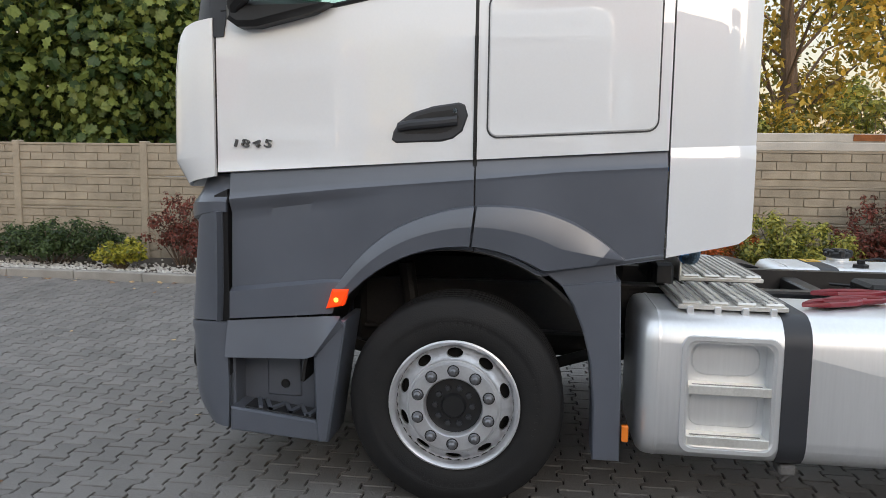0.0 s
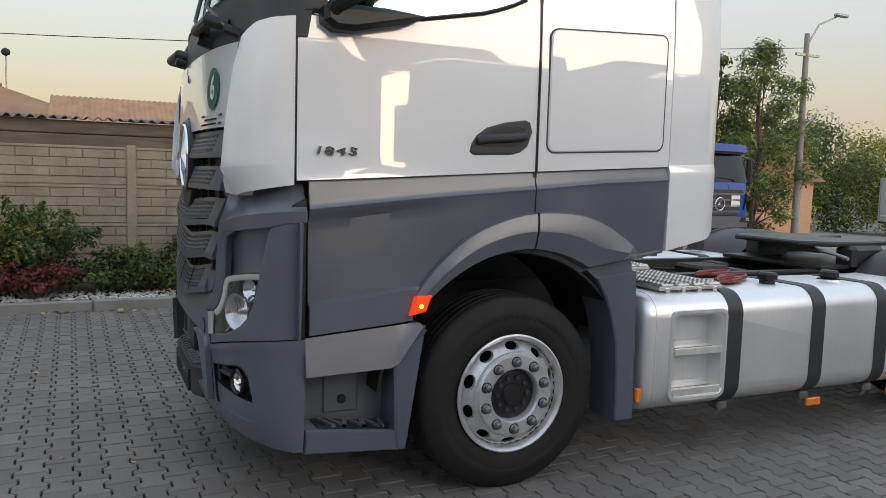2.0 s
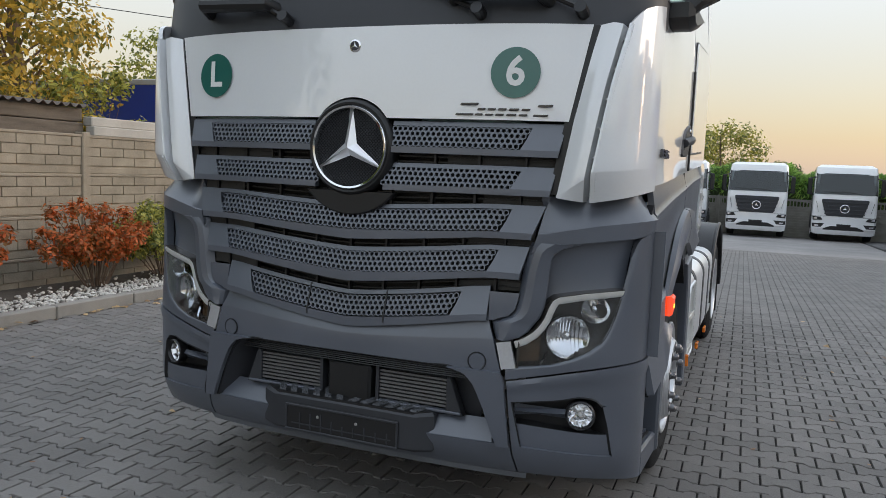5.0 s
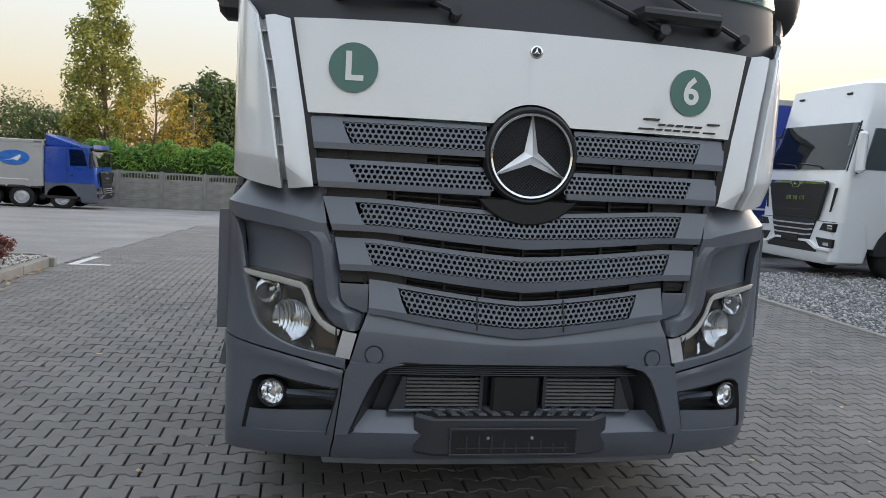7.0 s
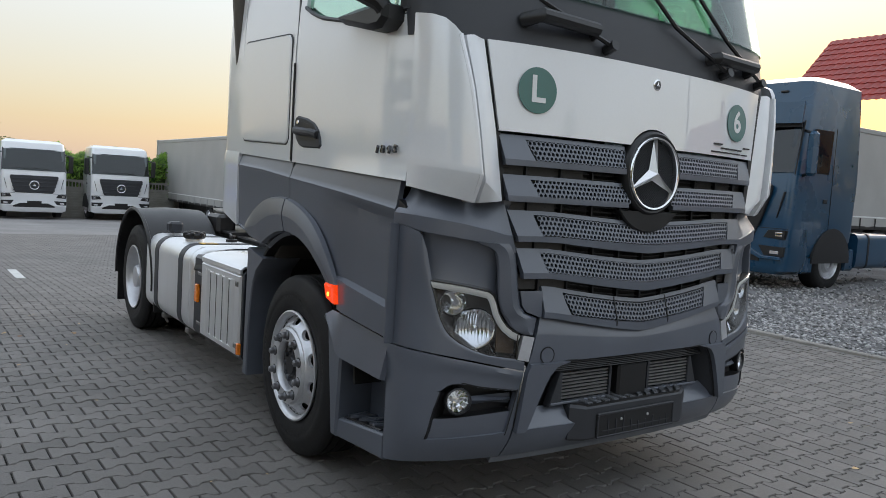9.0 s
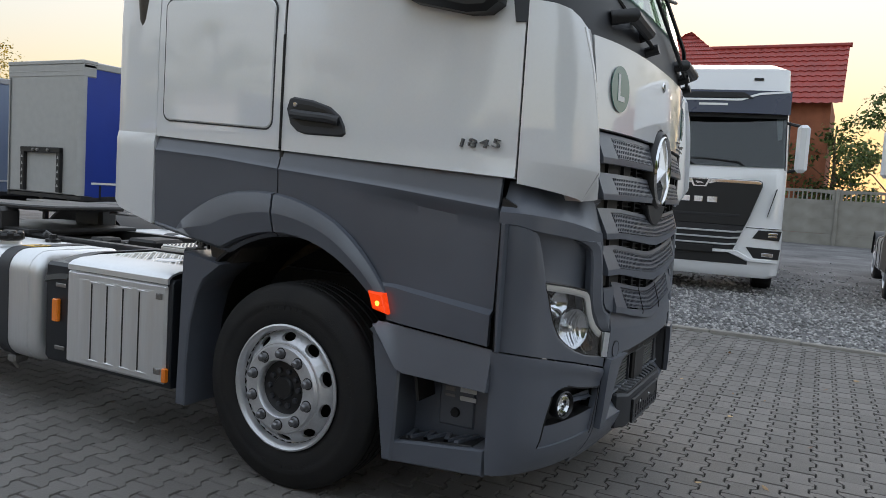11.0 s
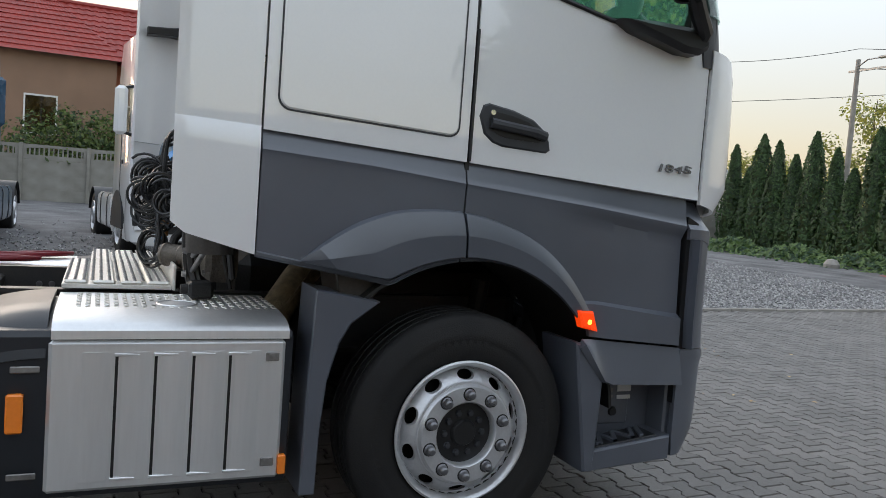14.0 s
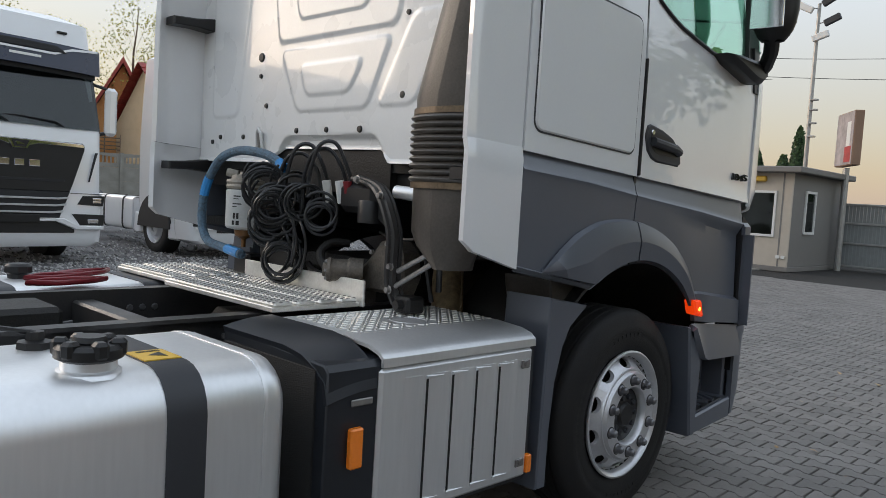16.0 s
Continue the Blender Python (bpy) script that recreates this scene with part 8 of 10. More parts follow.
tree("golden autumn shrub tree behind the hedge", (41.0, 10.6), 8.0, 2.6, 0.14, 5200, 0.22, GOLD_LEAF, OVAL, seed=63, clear=0.05, clumps=26)
tree("round dark green tree behind the fence", (55, 9.4), 10.2, 3.7, 0.24, 17000, 0.36, GREEN_LEAF, OVAL, seed=64, clear=0.1, clumps=46)
for k, (x, y, h, r_) in enumerate(((53.6, 1.9, 8.0, 3.5), (56, -2.5, 5.0, 2.2), (60, 13, 7, 3))):
    tree("leafy tree beyond the far fence", (x, y), h, r_, 0.16, 7000, 0.26, (PALE_LEAF, GREEN_LEAF)[k % 2], OVAL, seed=70 + k, clear=0.1)
hedge = thing("laurel_hedge", "tall bright green laurel hedge behind the concrete fence", "hedge")
hr = random.Random(5)
hs = Shape()
for _ in range(14000):
    y = hr.uniform(-14, 13.5)
    zt = ground_z(35.3, 0) + 3.15 + 0.16 * math.sin(y * 2.3) + 0.12 * math.sin(y * 5.1 + 1)
    z = zt - abs(hr.gauss(0, 0.55))
    p = Vector((35.5 - 0.5 * hr.random() - 0.25 * (zt - z), y, max(z, ground_z(35, 0))))
    add_leaf(hs, p, Vector((-0.6, hr.gauss(0, 0.6), hr.uniform(0.1, 1.2))), hr.uniform(0.18, 0.38), NEEDLE, hr)
part("foliage", hs.mesh("hedge", 0, recalc=False), HEDGE_LEAF, hedge)
part("hedge_core", Shape().box(35.25, 36.2, -14, 13.5, ground_z(35, 0), ground_z(35, 0) + 2.7), DARK_LEAF, hedge)

# south side: conifers, junipers, trees
def thuja_mesh(h, r0, seed):
    r = random.Random(seed)
    s = Shape()
    for _ in range(3000):
        f = r.random() ** 0.8
        rad = r0 * (1 - f) ** 0.62 * (1 + 0.14 * math.sin(9 * f + seed)) * min(1, 0.72 + f * 5)
        a = r.random() * 6.283
        rad *= 1 + 0.12 * math.sin(4 * a + 11 * f)
        p = Vector((math.cos(a) * rad, math.sin(a) * rad, 0.05 + h * f))
        add_leaf(s, p, Vector((math.cos(a), math.sin(a), r.uniform(-0.2, 0.5))) + Vector((r.gauss(0, 0.35), r.gauss(0, 0.35), 0)), r.uniform(0.1, 0.22), SPRAY, r)
    return s.mesh("thuja_crown", 0, recalc=False)


th_meshes = [thuja_mesh(h, r_, 80 + k) for k, (h, r_) in enumerate(((5.0, 0.72), (4.4, 0.7), (5.4, 0.8)))]
core = Shape().lathe([(0.0, 1.0), (0.18, 0.75), (0.34, 0.4), (0.42, 0.12), (0.3, 0.0)], (0, 0, 0), "z", 9)
core_me = core.mesh("thuja_core", 60)
for k in range(17):
    x, y = -25.0 + 0.1 * k + rng.uniform(-0.15, 0.15), -23.4 + 1.0 * k
    t = thing("thuja", "slim dark green columnar thuja in a row", "conifer", Matrix.Translation((x, y, ground_z(x, y))) @ Matrix.Rotation(k * 1.3, 4, "Z") @ Matrix.Diagonal((1, 1, rng.uniform(0.78, 1.0) * (1 if k < 12 else 0.8), 1)), "row of thujas")
    part("crown", th_meshes[k % 3], THUJA_LEAF, t)
    part("stem", core_me, DARK_LEAF, t, at=Matrix.Diagonal((1.05, 1.05, (5.0, 4.4, 5.4)[k % 3] * 0.93, 1)))
jun = thing("juniper_bed", "low spreading green and yellow junipers before the thujas", "ground cover")
js = Shape()
for _ in range(7000):
    k = hr.random()
    x0, y0 = -22.3 - 0.6 * k + hr.gauss(0, 0.75), -24 + 16.5 * k
    h = 0.15 + 0.5 * hr.random() * (0.6 + 0.4 * math.sin(y0 * 2.1))
    add_leaf(js, Vector((x0, y0, ground_z(x0, y0) + h * math.exp(-((x0 + 22.3 + 0.6 * k) / 1.1) ** 2))), Vector((hr.gauss(0.4, 0.5), hr.gauss(0, 0.5), 0.8)), hr.uniform(0.15, 0.32), SPRAY, hr)
part("foliage", js.mesh("junipers", 0, recalc=False), JUNIPER_LEAF, jun)
for k, (lab, x, y, h, r_, lf, n_, sh) in enumerate((
        ("sparse tree with dark leaves against the evening sky", -3.6, -27.5, 7.2, 1.9, GREEN_LEAF, 1500, "poplar"),
        ("bare-topped tree behind the low house", -15.5, -42, 12.0, 4.0, PALE_LEAF, 2600, "round"),
        ("bare-topped tree behind the low house", -20.5, -44, 11.0, 3.5, PALE_LEAF, 2000, "round"),
        ("ivy covered bush behind the fence", 2.6, -27.5, 3.6, 2.6, GREEN_LEAF, 4200, "round"),
        ("leafy tree behind the lorries", -8.5, -48, 12.5, 4.4, PALE_LEAF, 7000, "round"),
        ("leafy tree behind the lorries", -14.5, -54, 12.5, 3.6, PALE_LEAF, 5000, "round"),
        ("distant birch with thin foliage", 36.0, -19, 9.0, 2.2, GOLD_LEAF, 1800, "round"),
        ("distant birch with thin foliage", 41.0, -21, 10.0, 2.6, GOLD_LEAF, 2000, "round"),
        ("distant birch with thin foliage", 45.0, -15.5, 8.6, 2.0, PALE_LEAF, 1600, "round"),
        ("distant birch with thin foliage", 29.0, -38, 9.8, 2.4, GOLD_LEAF, 2600, "round"),
        ("dense tree beyond the fence corner", -27.5, -32.5, 6.2, 3.2, GREEN_LEAF, 4000, "round"),
        ("tree beyond the road", -31.0, -21.0, 8.2, 2.6, PALE_LEAF, 2600, "round"),
        ("small leafy tree at the houses", -1.5, -31, 5.2, 1.8, GREEN_LEAF, 1800, "round"),
        ("dense tree beyond the fence corner", -31, -28, 5.4, 2.6, PALE_LEAF, 3200, "round"))):
    tree(lab, (x, y), h, r_, 0.16, int(n_ * 2.2), 0.14 if "birch" in lab or "tree behind" in lab else 0.18, lf, OVAL, seed=100 + k, clear=0.08 if sh == "round" else 0.15, shape=sh, clumps=26)
for k, (x, y) in enumerate(((-26.0, -3.5), (-27.5, -2.0), (-26.5, 0.5), (-29, -9), (-25.0, -11))):
    t = thing("thuja", "dark green thuja behind the gate", "conifer", Matrix.Translation((x, y, ground_z(x, y))), "thujas by the gate")
    part("crown", th_meshes[k % 3], THUJA_LEAF, t)
    part("stem", core_me, DARK_LEAF, t, at=Matrix.Diagonal((1.05, 1.05, (5.0, 4.4, 5.4)[k % 3] * 0.93, 1)))
# fallen leaves on the paving
lr = random.Random(12)
fl = Shape()
for _ in range(170):
    x, y = lr.uniform(-6, 6), lr.uniform(-4.6, 4.6)
    if -1.6 < x < 5 and abs(y) < 1.3:
        continue
    add_leaf(fl, Vector((x, y, ground_z(x, y) + 0.012)), Vector((lr.gauss(0, 0.2), lr.gauss(0, 0.2), 1)), lr.uniform(0.025, 0.065), (OVAL, MAPLE)[lr.random() < 0.3], lr)
for _ in range(160):
    x = lr.uniform(-12, 6.5)
    add_leaf(fl, Vector((x, 4.64 + lr.gauss(0, 0.06), 0.014)), Vector((lr.gauss(0, 0.3), lr.gauss(0, 0.3), 1)), lr.uniform(0.04, 0.1), MAPLE, lr)
ob = part("fallen_leaves", fl.mesh("fallen_leaves", 0, recalc=False), leaf_mat("dry_leaf", (0.609, 0.435, 0.232), (0.24, 0.12, 0.06)))
tagged(ob, "dry tan fallen leaves scattered on the paving", "leaves", kind="stuff")

# ---- parked lorries and trailers ----
def paint(name, col, rough=0.28):
    return material(name, col, rough, var=0.05, coat=0.5, scale=2, rvar=0.05)


BLUE_PAINT = paint("blue_paint", (0.012, 0.06, 0.34))
TEAL_PAINT = paint("dark_blue_metallic", (0.012, 0.06, 0.12))
NAVY = paint("navy_visor", (0.012, 0.02, 0.055))
CURTAIN_BLUE = material("blue_tarpaulin", (0.01, 0.04, 0.3), 0.45, var=0.1, scale=1.2, bump=0.1)
CURTAIN_GREY = material("grey_tarpaulin", (0.42, 0.41, 0.39), 0.55, var=0.08, scale=1.0, bump=0.1)
TRAILER_GREY = material("grey_trailer_panel", (0.4, 0.4, 0.39), 0.5, var=0.06)
SCREEN = glass("dark_windscreen", (0.3, 0.33, 0.33), 0.0, 1.6)
# near-black: shade painted behind screens and in wheel arches, also dark trim and lines
SHADE_TRIM_BLACK = material("black_for_shade_and_trim", (0.02, 0.02, 0.022), 0.7, var=0.2)


def loft(sections):
    """A body from rounded rectangles in plan: (z, x half, y back, y front, corner radius)."""
    s, vs, fs = Shape(), [], []
    n = None
    for z, hx, y0, y1, r in sections:
        ring = [(x, y, z) for x, y in rounded_section(-hx, hx, y0, y1, r, 4)]
        n = len(ring)
        vs += ring
    for i in range(len(sections) - 1):
        for j in range(n):
            fs.append((i * n + j, i * n + (j + 1) % n, (i + 1) * n + (j + 1) % n, (i + 1) * n + j))
    fs += [tuple(range(n)), tuple((len(sections) - 1) * n + j for j in range(n))]
    return s.add(vs, fs)


def small_wheel(parent, x, y, r=0.5, w=0.3, side=1):
    """A wheel with its axle along x."""
    k = w / 2
    wh = part("wheel", Shape().lathe([(0.29, k - 0.02), (0.32, k), (r - 0.06, k), (r - 0.02, k - 0.02), (r, k - 0.05), (r, -k + 0.05), (r - 0.02, -k + 0.02), (0.3, -k)], (x, y, r), "x", 32, side), RUBBER, parent, "black tyre on a silver rim")
    part("rim", Shape().lathe([(0.31, k - 0.01), (0.3, k + 0.01), (0.27, k - 0.05), (0.2, k - 0.03), (0.16, k + 0.02), (0.1, k + 0.02), (0.09, k - 0.01), (0, k - 0.01)], (x, y, r), "x", 24, side), SILVER, wh)


def lorry(name, label, at, body, style="tall", visor=None, lower=None, chassis=6.2, band=None, plate=True, badge_star=False, trim=None):
    """A cab-over tractor that faces +y of its own frame, its front at y = 0, on the ground at z = 0."""
    t = thing(name, label, "truck", at, "parked lorries")
    lower = lower or body
    top = {"tall": 3.72, "mid": 3.3, "low": 2.95}[style]
    cab = part("cab", loft([(0.62, 1.2, -2.1, -0.06, 0.14), (1.0, 1.235, -2.15, -0.03, 0.16), (2.0, 1.235, -2.2, -0.08, 0.16), (2.88, 1.2, -2.2, -0.3, 0.16), (top - 0.12, 1.17, -2.2, -0.42 if style != "low" else -0.5, 0.2), (top, 1.02, -2.1, -0.75, 0.25)]), body, t, "painted cab shell")
    part("bumper", loft([(0.3, 1.12, -0.6, -0.02, 0.12), (0.36, 1.22, -0.7, 0.02, 0.14), (0.6, 1.245, -0.75, 0.03, 0.16), (1.08, 1.245, -0.7, 0.01, 0.16)]), lower, t, "painted bumper")
    # windscreen, a near-black sheet painted for the shaded cabin behind it, and wipers
    ws = part("windscreen", Shape().sheet(lambda u, v: (1.185 * u * (1 - 0.025 * v), -0.058 - 0.228 * v - 0.045 * u ** 10, 2.03 + 0.86 * v), steps(-1, 1, 12), steps(0, 1, 4), 0.006), SCREEN, t, "dark reflecting windscreen")
    part("screen_surround", Shape().sheet(lambda u, v: (1.2 * u * (1 - 0.025 * v), -0.095 - 0.228 * v - 0.045 * u ** 10, 2.0 + 0.92 * v), steps(-1, 1, 12), steps(0, 1, 4), 0.012), SHADE_TRIM_BLACK, t)
    for x in (-0.62, 0.12):
        part("wiper", Shape().tube([(x, -0.03, 2.04), (x + 0.1, -0.045, 2.1), (x + 0.62, -0.075, 2.14), (x + 0.8, -0.09, 2.13)], 0.013, 5), BLACK, ws)
    if visor:
        hv = 0.36 if style == "tall" else 0.2
        on_visor = lambda x, z, out=0.0: (x, -0.1 - 0.1 * (z - 2.86) - 0.13 * (x / 1.17) ** 2 + out, z)
        part("sun_visor", Shape().sheet(lambda u, v: on_visor(1.19 * u, 2.86 + hv * v), steps(-1, 1, 12), [0, 0.08, 0.9, 1], 0.05), visor, t, "dark sun visor band")
        # dark strip painted for the shade below the visor
        part("visor_shadow", Shape().sheet(lambda u, v: on_visor(1.16 * u, 2.80 + 0.07 * v, -0.06), steps(-1, 1, 8), [0, 1], 0.03), SHADE_TRIM_BLACK, t)
    # grille
    g0 = part("grille_panel", Shape().prism([(-0.7, 1.1), (0.7, 1.1), (0.74, 1.2), (0.9, 1.72), (0.9, 1.79), (0.86, 1.82), (-0.86, 1.82), (-0.9, 1.79), (-0.9, 1.72), (-0.74, 1.2)], "y", -0.03, 0.035 if not badge_star else 0.03, 0.01), BLACK if not badge_star else DARKGREY, t, "black grille panel")
    if badge_star:
        part("badge", Shape().lathe([(0.17, 0.0), (0.19, 0.012), (0.17, 0.024), (0.155, 0.012)], (0, 0.035, 1.42), "y", 28, 1), CHROME, g0)
        fig = Shape()
        for k in range(3):
            a = radians(90 + 120 * k)
            fig.add([(0, 0.055, 1.42), (0.03 * math.cos(a + 1.05), 0.04, 1.42 + 0.03 * math.sin(a + 1.05)), (0.16 * math.cos(a), 0.045, 1.42 + 0.16 * math.sin(a)), (0.03 * math.cos(a - 1.05), 0.04, 1.42 + 0.03 * math.sin(a - 1.05))], [(0, 1, 2), (0, 2, 3)])
        part("badge_figure", fig, CHROME, g0, smooth=0)
        for k in range(4):
            part("grille_slat", Shape().prism([(-0.9 + 0.04 * k, 1.66 - 0.16 * k), (0.9 - 0.04 * k, 1.66 - 0.16 * k), (0.88 - 0.04 * k, 1.72 - 0.16 * k), (-0.88 + 0.04 * k, 1.72 - 0.16 * k)], "y", 0.02, 0.05, 0.006), lower if lower is not body else DARKGREY, g0)
    else:
        part("chrome_strip", Shape().prism([(-0.88, 1.755), (-0.24, 1.765), (-0.15, 1.735), (0.15, 1.735), (0.24, 1.765), (0.88, 1.755), (0.89, 1.785), (0.84, 1.81), (0.2, 1.815), (-0.2, 1.815), (-0.84, 1.81), (-0.89, 1.785)], "y", 0.03, 0.05, 0.006), CHROME, g0)
        part("badge", Shape().prism([(-0.17, 1.815), (0.17, 1.815), (0.1, 1.68), (-0.1, 1.68)], "y", 0.03, 0.058, 0.01), CHROME, g0)
        part("badge_field", Shape().prism([(-0.12, 1.8), (0.12, 1.8), (0.075, 1.7), (-0.075, 1.7)], "y", 0.05, 0.0605, 0.004), BLACK, g0)
        part("badge_shape", Shape().prism([(-0.06, 1.735), (-0.02, 1.76), (0.05, 1.775), (0.07, 1.76), (0.04, 1.745), (0.05, 1.725), (0.0, 1.74)], "y", 0.058, 0.0635, 0.002), CHROME, g0)
        # maker's word as plain bright bars
        for x, w in ((-0.24, 0.15), (-0.04, 0.13), (0.16, 0.15)):
            part("word_bar", Shape().box(x - w / 2 + 0.04, x + w / 2 + 0.04, 0.034, 0.048, 1.445, 1.535, 0.006), CHROME, g0)
        part("grille_slit", Shape().box(-0.62, 0.62, 0.03, 0.038, 1.235, 1.275, 0.006), SHADE_TRIM_BLACK, g0)
        part("lower_grille", Shape().prism([(-0.56, 0.72), (0.56, 0.72), (0.7, 1.1), (-0.7, 1.1)], "y", 0.0, 0.045, 0.008), SHADE_TRIM_BLACK, t)
        for k in range(3):
            w = 0.665 - 0.035 * k
            part("grille_slat", Shape().prism([(-w, 1.0 - 0.1 * k), (-w + 0.13, 0.985 - 0.1 * k), (w - 0.13, 0.985 - 0.1 * k), (w, 1.0 - 0.1 * k), (w + 0.01, 1.03 - 0.1 * k), (w - 0.13, 1.012 - 0.1 * k), (-w + 0.13, 1.012 - 0.1 * k), (-w - 0.01, 1.03 - 0.1 * k)], "y", 0.04, 0.075, 0.004), trim or SILVER, t, "bright grille slat")
    for s in (-1, 1):
        hl_ = part("headlamp", Shape().prism([(s * 0.82, 0.92), (s * 1.2, 0.9), (s * 1.225, 1.055), (s * 0.9, 1.05)], "y", -0.05, 0.035, 0.01), BLACK, t, "dark headlamp unit")
        for k in range(2):
            part("lamp_reflector", Shape().box(s * 1.04, s * 1.17, 0.03, 0.042, 0.945 + 0.045 * k, 0.975 + 0.045 * k, 0.006), MIRROR_BRIGHT, hl_)
        part("panel_line", Shape().prism([(s * 1.0, 1.26), (s * 1.006, 1.26), (s * 1.115, 1.7), (s * 1.1, 1.7)], "y", -0.06, -0.005), SHADE_TRIM_BLACK, t)
        part("shut_line", Shape().box(s * 0.72, s * 1.24, 0.0, 0.016, 1.075, 1.085), SHADE_TRIM_BLACK, t)
        part("fog_panel", Shape().prism([(s * 0.74, 0.78), (s * 0.86, 0.61), (s * 1.21, 0.61), (s * 1.225, 0.77)], "y", -0.02, 0.038, 0.008), BLACK, t)
        part("fog_lens", Shape().box(s * 0.97, s * 1.13, 0.034, 0.044, 0.645, 0.7, 0.004), CHROME, t)
        part("bumper_blade", Shape().prism([(s * 0.0, 0.705), (s * 0.47, 0.705), (s * 0.56, 0.72), (s * 0.62, 0.71), (s * 0.83, 0.6), (s * 1.2, 0.6), (s * 1.2, 0.55), (s * 0.8, 0.55), (s * 0.5, 0.67), (s * 0.0, 0.67)], "y", 0.02, 0.075, 0.008), lower, t)
        mir = part("mirror", Shape().box(s * 1.32, s * 1.5, -0.3, -0.16, 1.98, 2.72, 0.05), body if style == "tall" else BLACK, t, "tall exterior mirror")
        part("mirror_arm", Shape().tube([(s * 1.2, -0.32, 1.98), (s * 1.34, -0.26, 2.02), (s * 1.38, -0.24, 2.1)], 0.03, 6), BLACK, mir)
        part("mirror_arm", Shape().tube([(s * 1.18, -0.35, 2.75), (s * 1.36, -0.26, 2.7)], 0.025, 6), BLACK, mir)
        part("side_window", Shape().prism([(-0.42, 2.05), (-1.1, 2.05), (-1.15, 2.8), (-0.6, 2.8)], "x", s * 1.2, s * 1.243, 0.004), SCREEN, t, "dark side window")
        part("door_line", Shape().box(s * 1.235, s * 1.242, -1.25, -1.238, 0.75, 2.85), SHADE_TRIM_BLACK, t)
        part("door_handle", Shape().box(s * 1.235, s * 1.255, -1.12, -0.98, 1.55, 1.62, 0.01), BLACK, t)
        # solid near-black half disc: the hollow arch's shade put into its colour
        part("wheel_arch", Shape().prism([(-1.42 + 0.62 * math.cos(radians(a)), 0.5 + 0.62 * math.sin(radians(a))) for a in range(0, 181, 15)], "x", s * 0.9, s * 1.25), SHADE_TRIM_BLACK, t)
        small_wheel(t, s * 1.05, -1.42, 0.51, 0.32, s)
        if chassis:
            tk = Shape().sheet(lambda y, a: (s * 0.95 + 0.27 * math.copysign(abs(math.cos(a)) ** 0.35, math.cos(a)), y, 0.71 + 0.33 * math.copysign(abs(math.sin(a)) ** 0.35, math.sin(a))), [-4.1, -3.2, -2.35], steps(0, 2 * math.pi, 28), 0.02)
            tk.box(s * 0.7, s * 1.2, -4.09, -4.05, 0.42, 1.0, 0.04).box(s * 0.7, s * 1.2, -2.4, -2.36, 0.42, 1.0, 0.04)
            tank = part("side_tank", tk, lower, t, "painted tank box beside the chassis")
            for ys_ in (-2.75, -3.6):
                part("tank_strap", Shape().sheet(lambda y, a: (s * 0.95 + 0.278 * math.copysign(abs(math.cos(a)) ** 0.35, math.cos(a)), y, 0.71 + 0.338 * math.copysign(abs(math.sin(a)) ** 0.35, math.sin(a))), [ys_ - 0.03, ys_ + 0.03], steps(0, 2 * math.pi, 28), 0.006), SHADE_TRIM_BLACK, tank)
            part("side_skirt", Shape().box(s * 1.1, s * 1.22, -0.9, -0.55, 0.32, 0.62, 0.03), lower, t)
            part("side_skirt", Shape().box(s * 1.05, s * 1.2, -2.3, -1.98, 0.35, 0.75, 0.03), lower, t)
            small_wheel(t, s * 1.0, -chassis + 1.1, 0.51, 0.34, s)
            part("rear_mudguard", Shape().sheet(lambda a, v: (s * (0.75 + 0.45 * v), -chassis + 1.1 + 0.6 * math.cos(a), 0.51 + 0.6 * math.sin(a)), steps(0.2, 2.94, 12), [0, 1], 0.015), BLACK, t)
            part("frame_rail", Shape().box(s * 0.38, s * 0.46, -chassis, -0.4, 0.72, 0.98), BLACK_SATIN, t)
    part("lower_intake", Shape().prism([(-0.5, 0.67), (0.5, 0.67), (0.78, 0.55), (0.78, 0.5), (-0.78, 0.5), (-0.78, 0.55)], "y", 0.0, 0.04, 0.006), BLACK, t)
    if plate:
        pl_ = part("number_plate", Shape().box(-0.27, 0.27, 0.07, 0.085, 0.655, 0.765, 0.004), WHITE_STICKER if plate == "white" else BLACK, t)
        if plate == "white":
            for k in range(6):
                part("plate_bar", Shape().box(-0.2 + 0.07 * k, -0.155 + 0.07 * k, 0.085, 0.088, 0.675, 0.745), BLACK, pl_)
    if band:
        part("visor_word", Shape().sheet(lambda u, v: on_visor(0.12 - 0.42 * u, 2.98 + 0.035 * v, 0.056), [0, 0.5, 1], [0, 1], 0.004), WHITE_STICKER, t, "white web address reduced to a bar")
        part("visor_light", Shape().sheet(lambda u, v: on_visor((0.66 - 0.14 * v) * u, 3.1 + 0.085 * v, 0.056), steps(-1, 1, 6), [0, 1], 0.02), SHADE_TRIM_BLACK, t)
        for s in (-1, 1):
            part("visor_stripe", Shape().sheet(lambda u, v: on_visor(s * 1.17 * u, lerp(u, (0, 3.055), (0.42, 3.055), (0.62, 3.15), (1, 3.2)) + lerp(u, (0, 0.028), (0.62, 0.035), (1, 0.03)) * v, 0.058), steps(0, 1, 14), [0, 1], 0.008, flip=s < 0), WHITE, t)
    for s in (-1, 1):
        if style == "tall":
            part("marker_lamp", Shape().box(s * 0.72 - 0.07, s * 0.72 + 0.07, -0.42, -0.36, top - 0.3, top - 0.265, 0.008), BLACK, t)
    return t


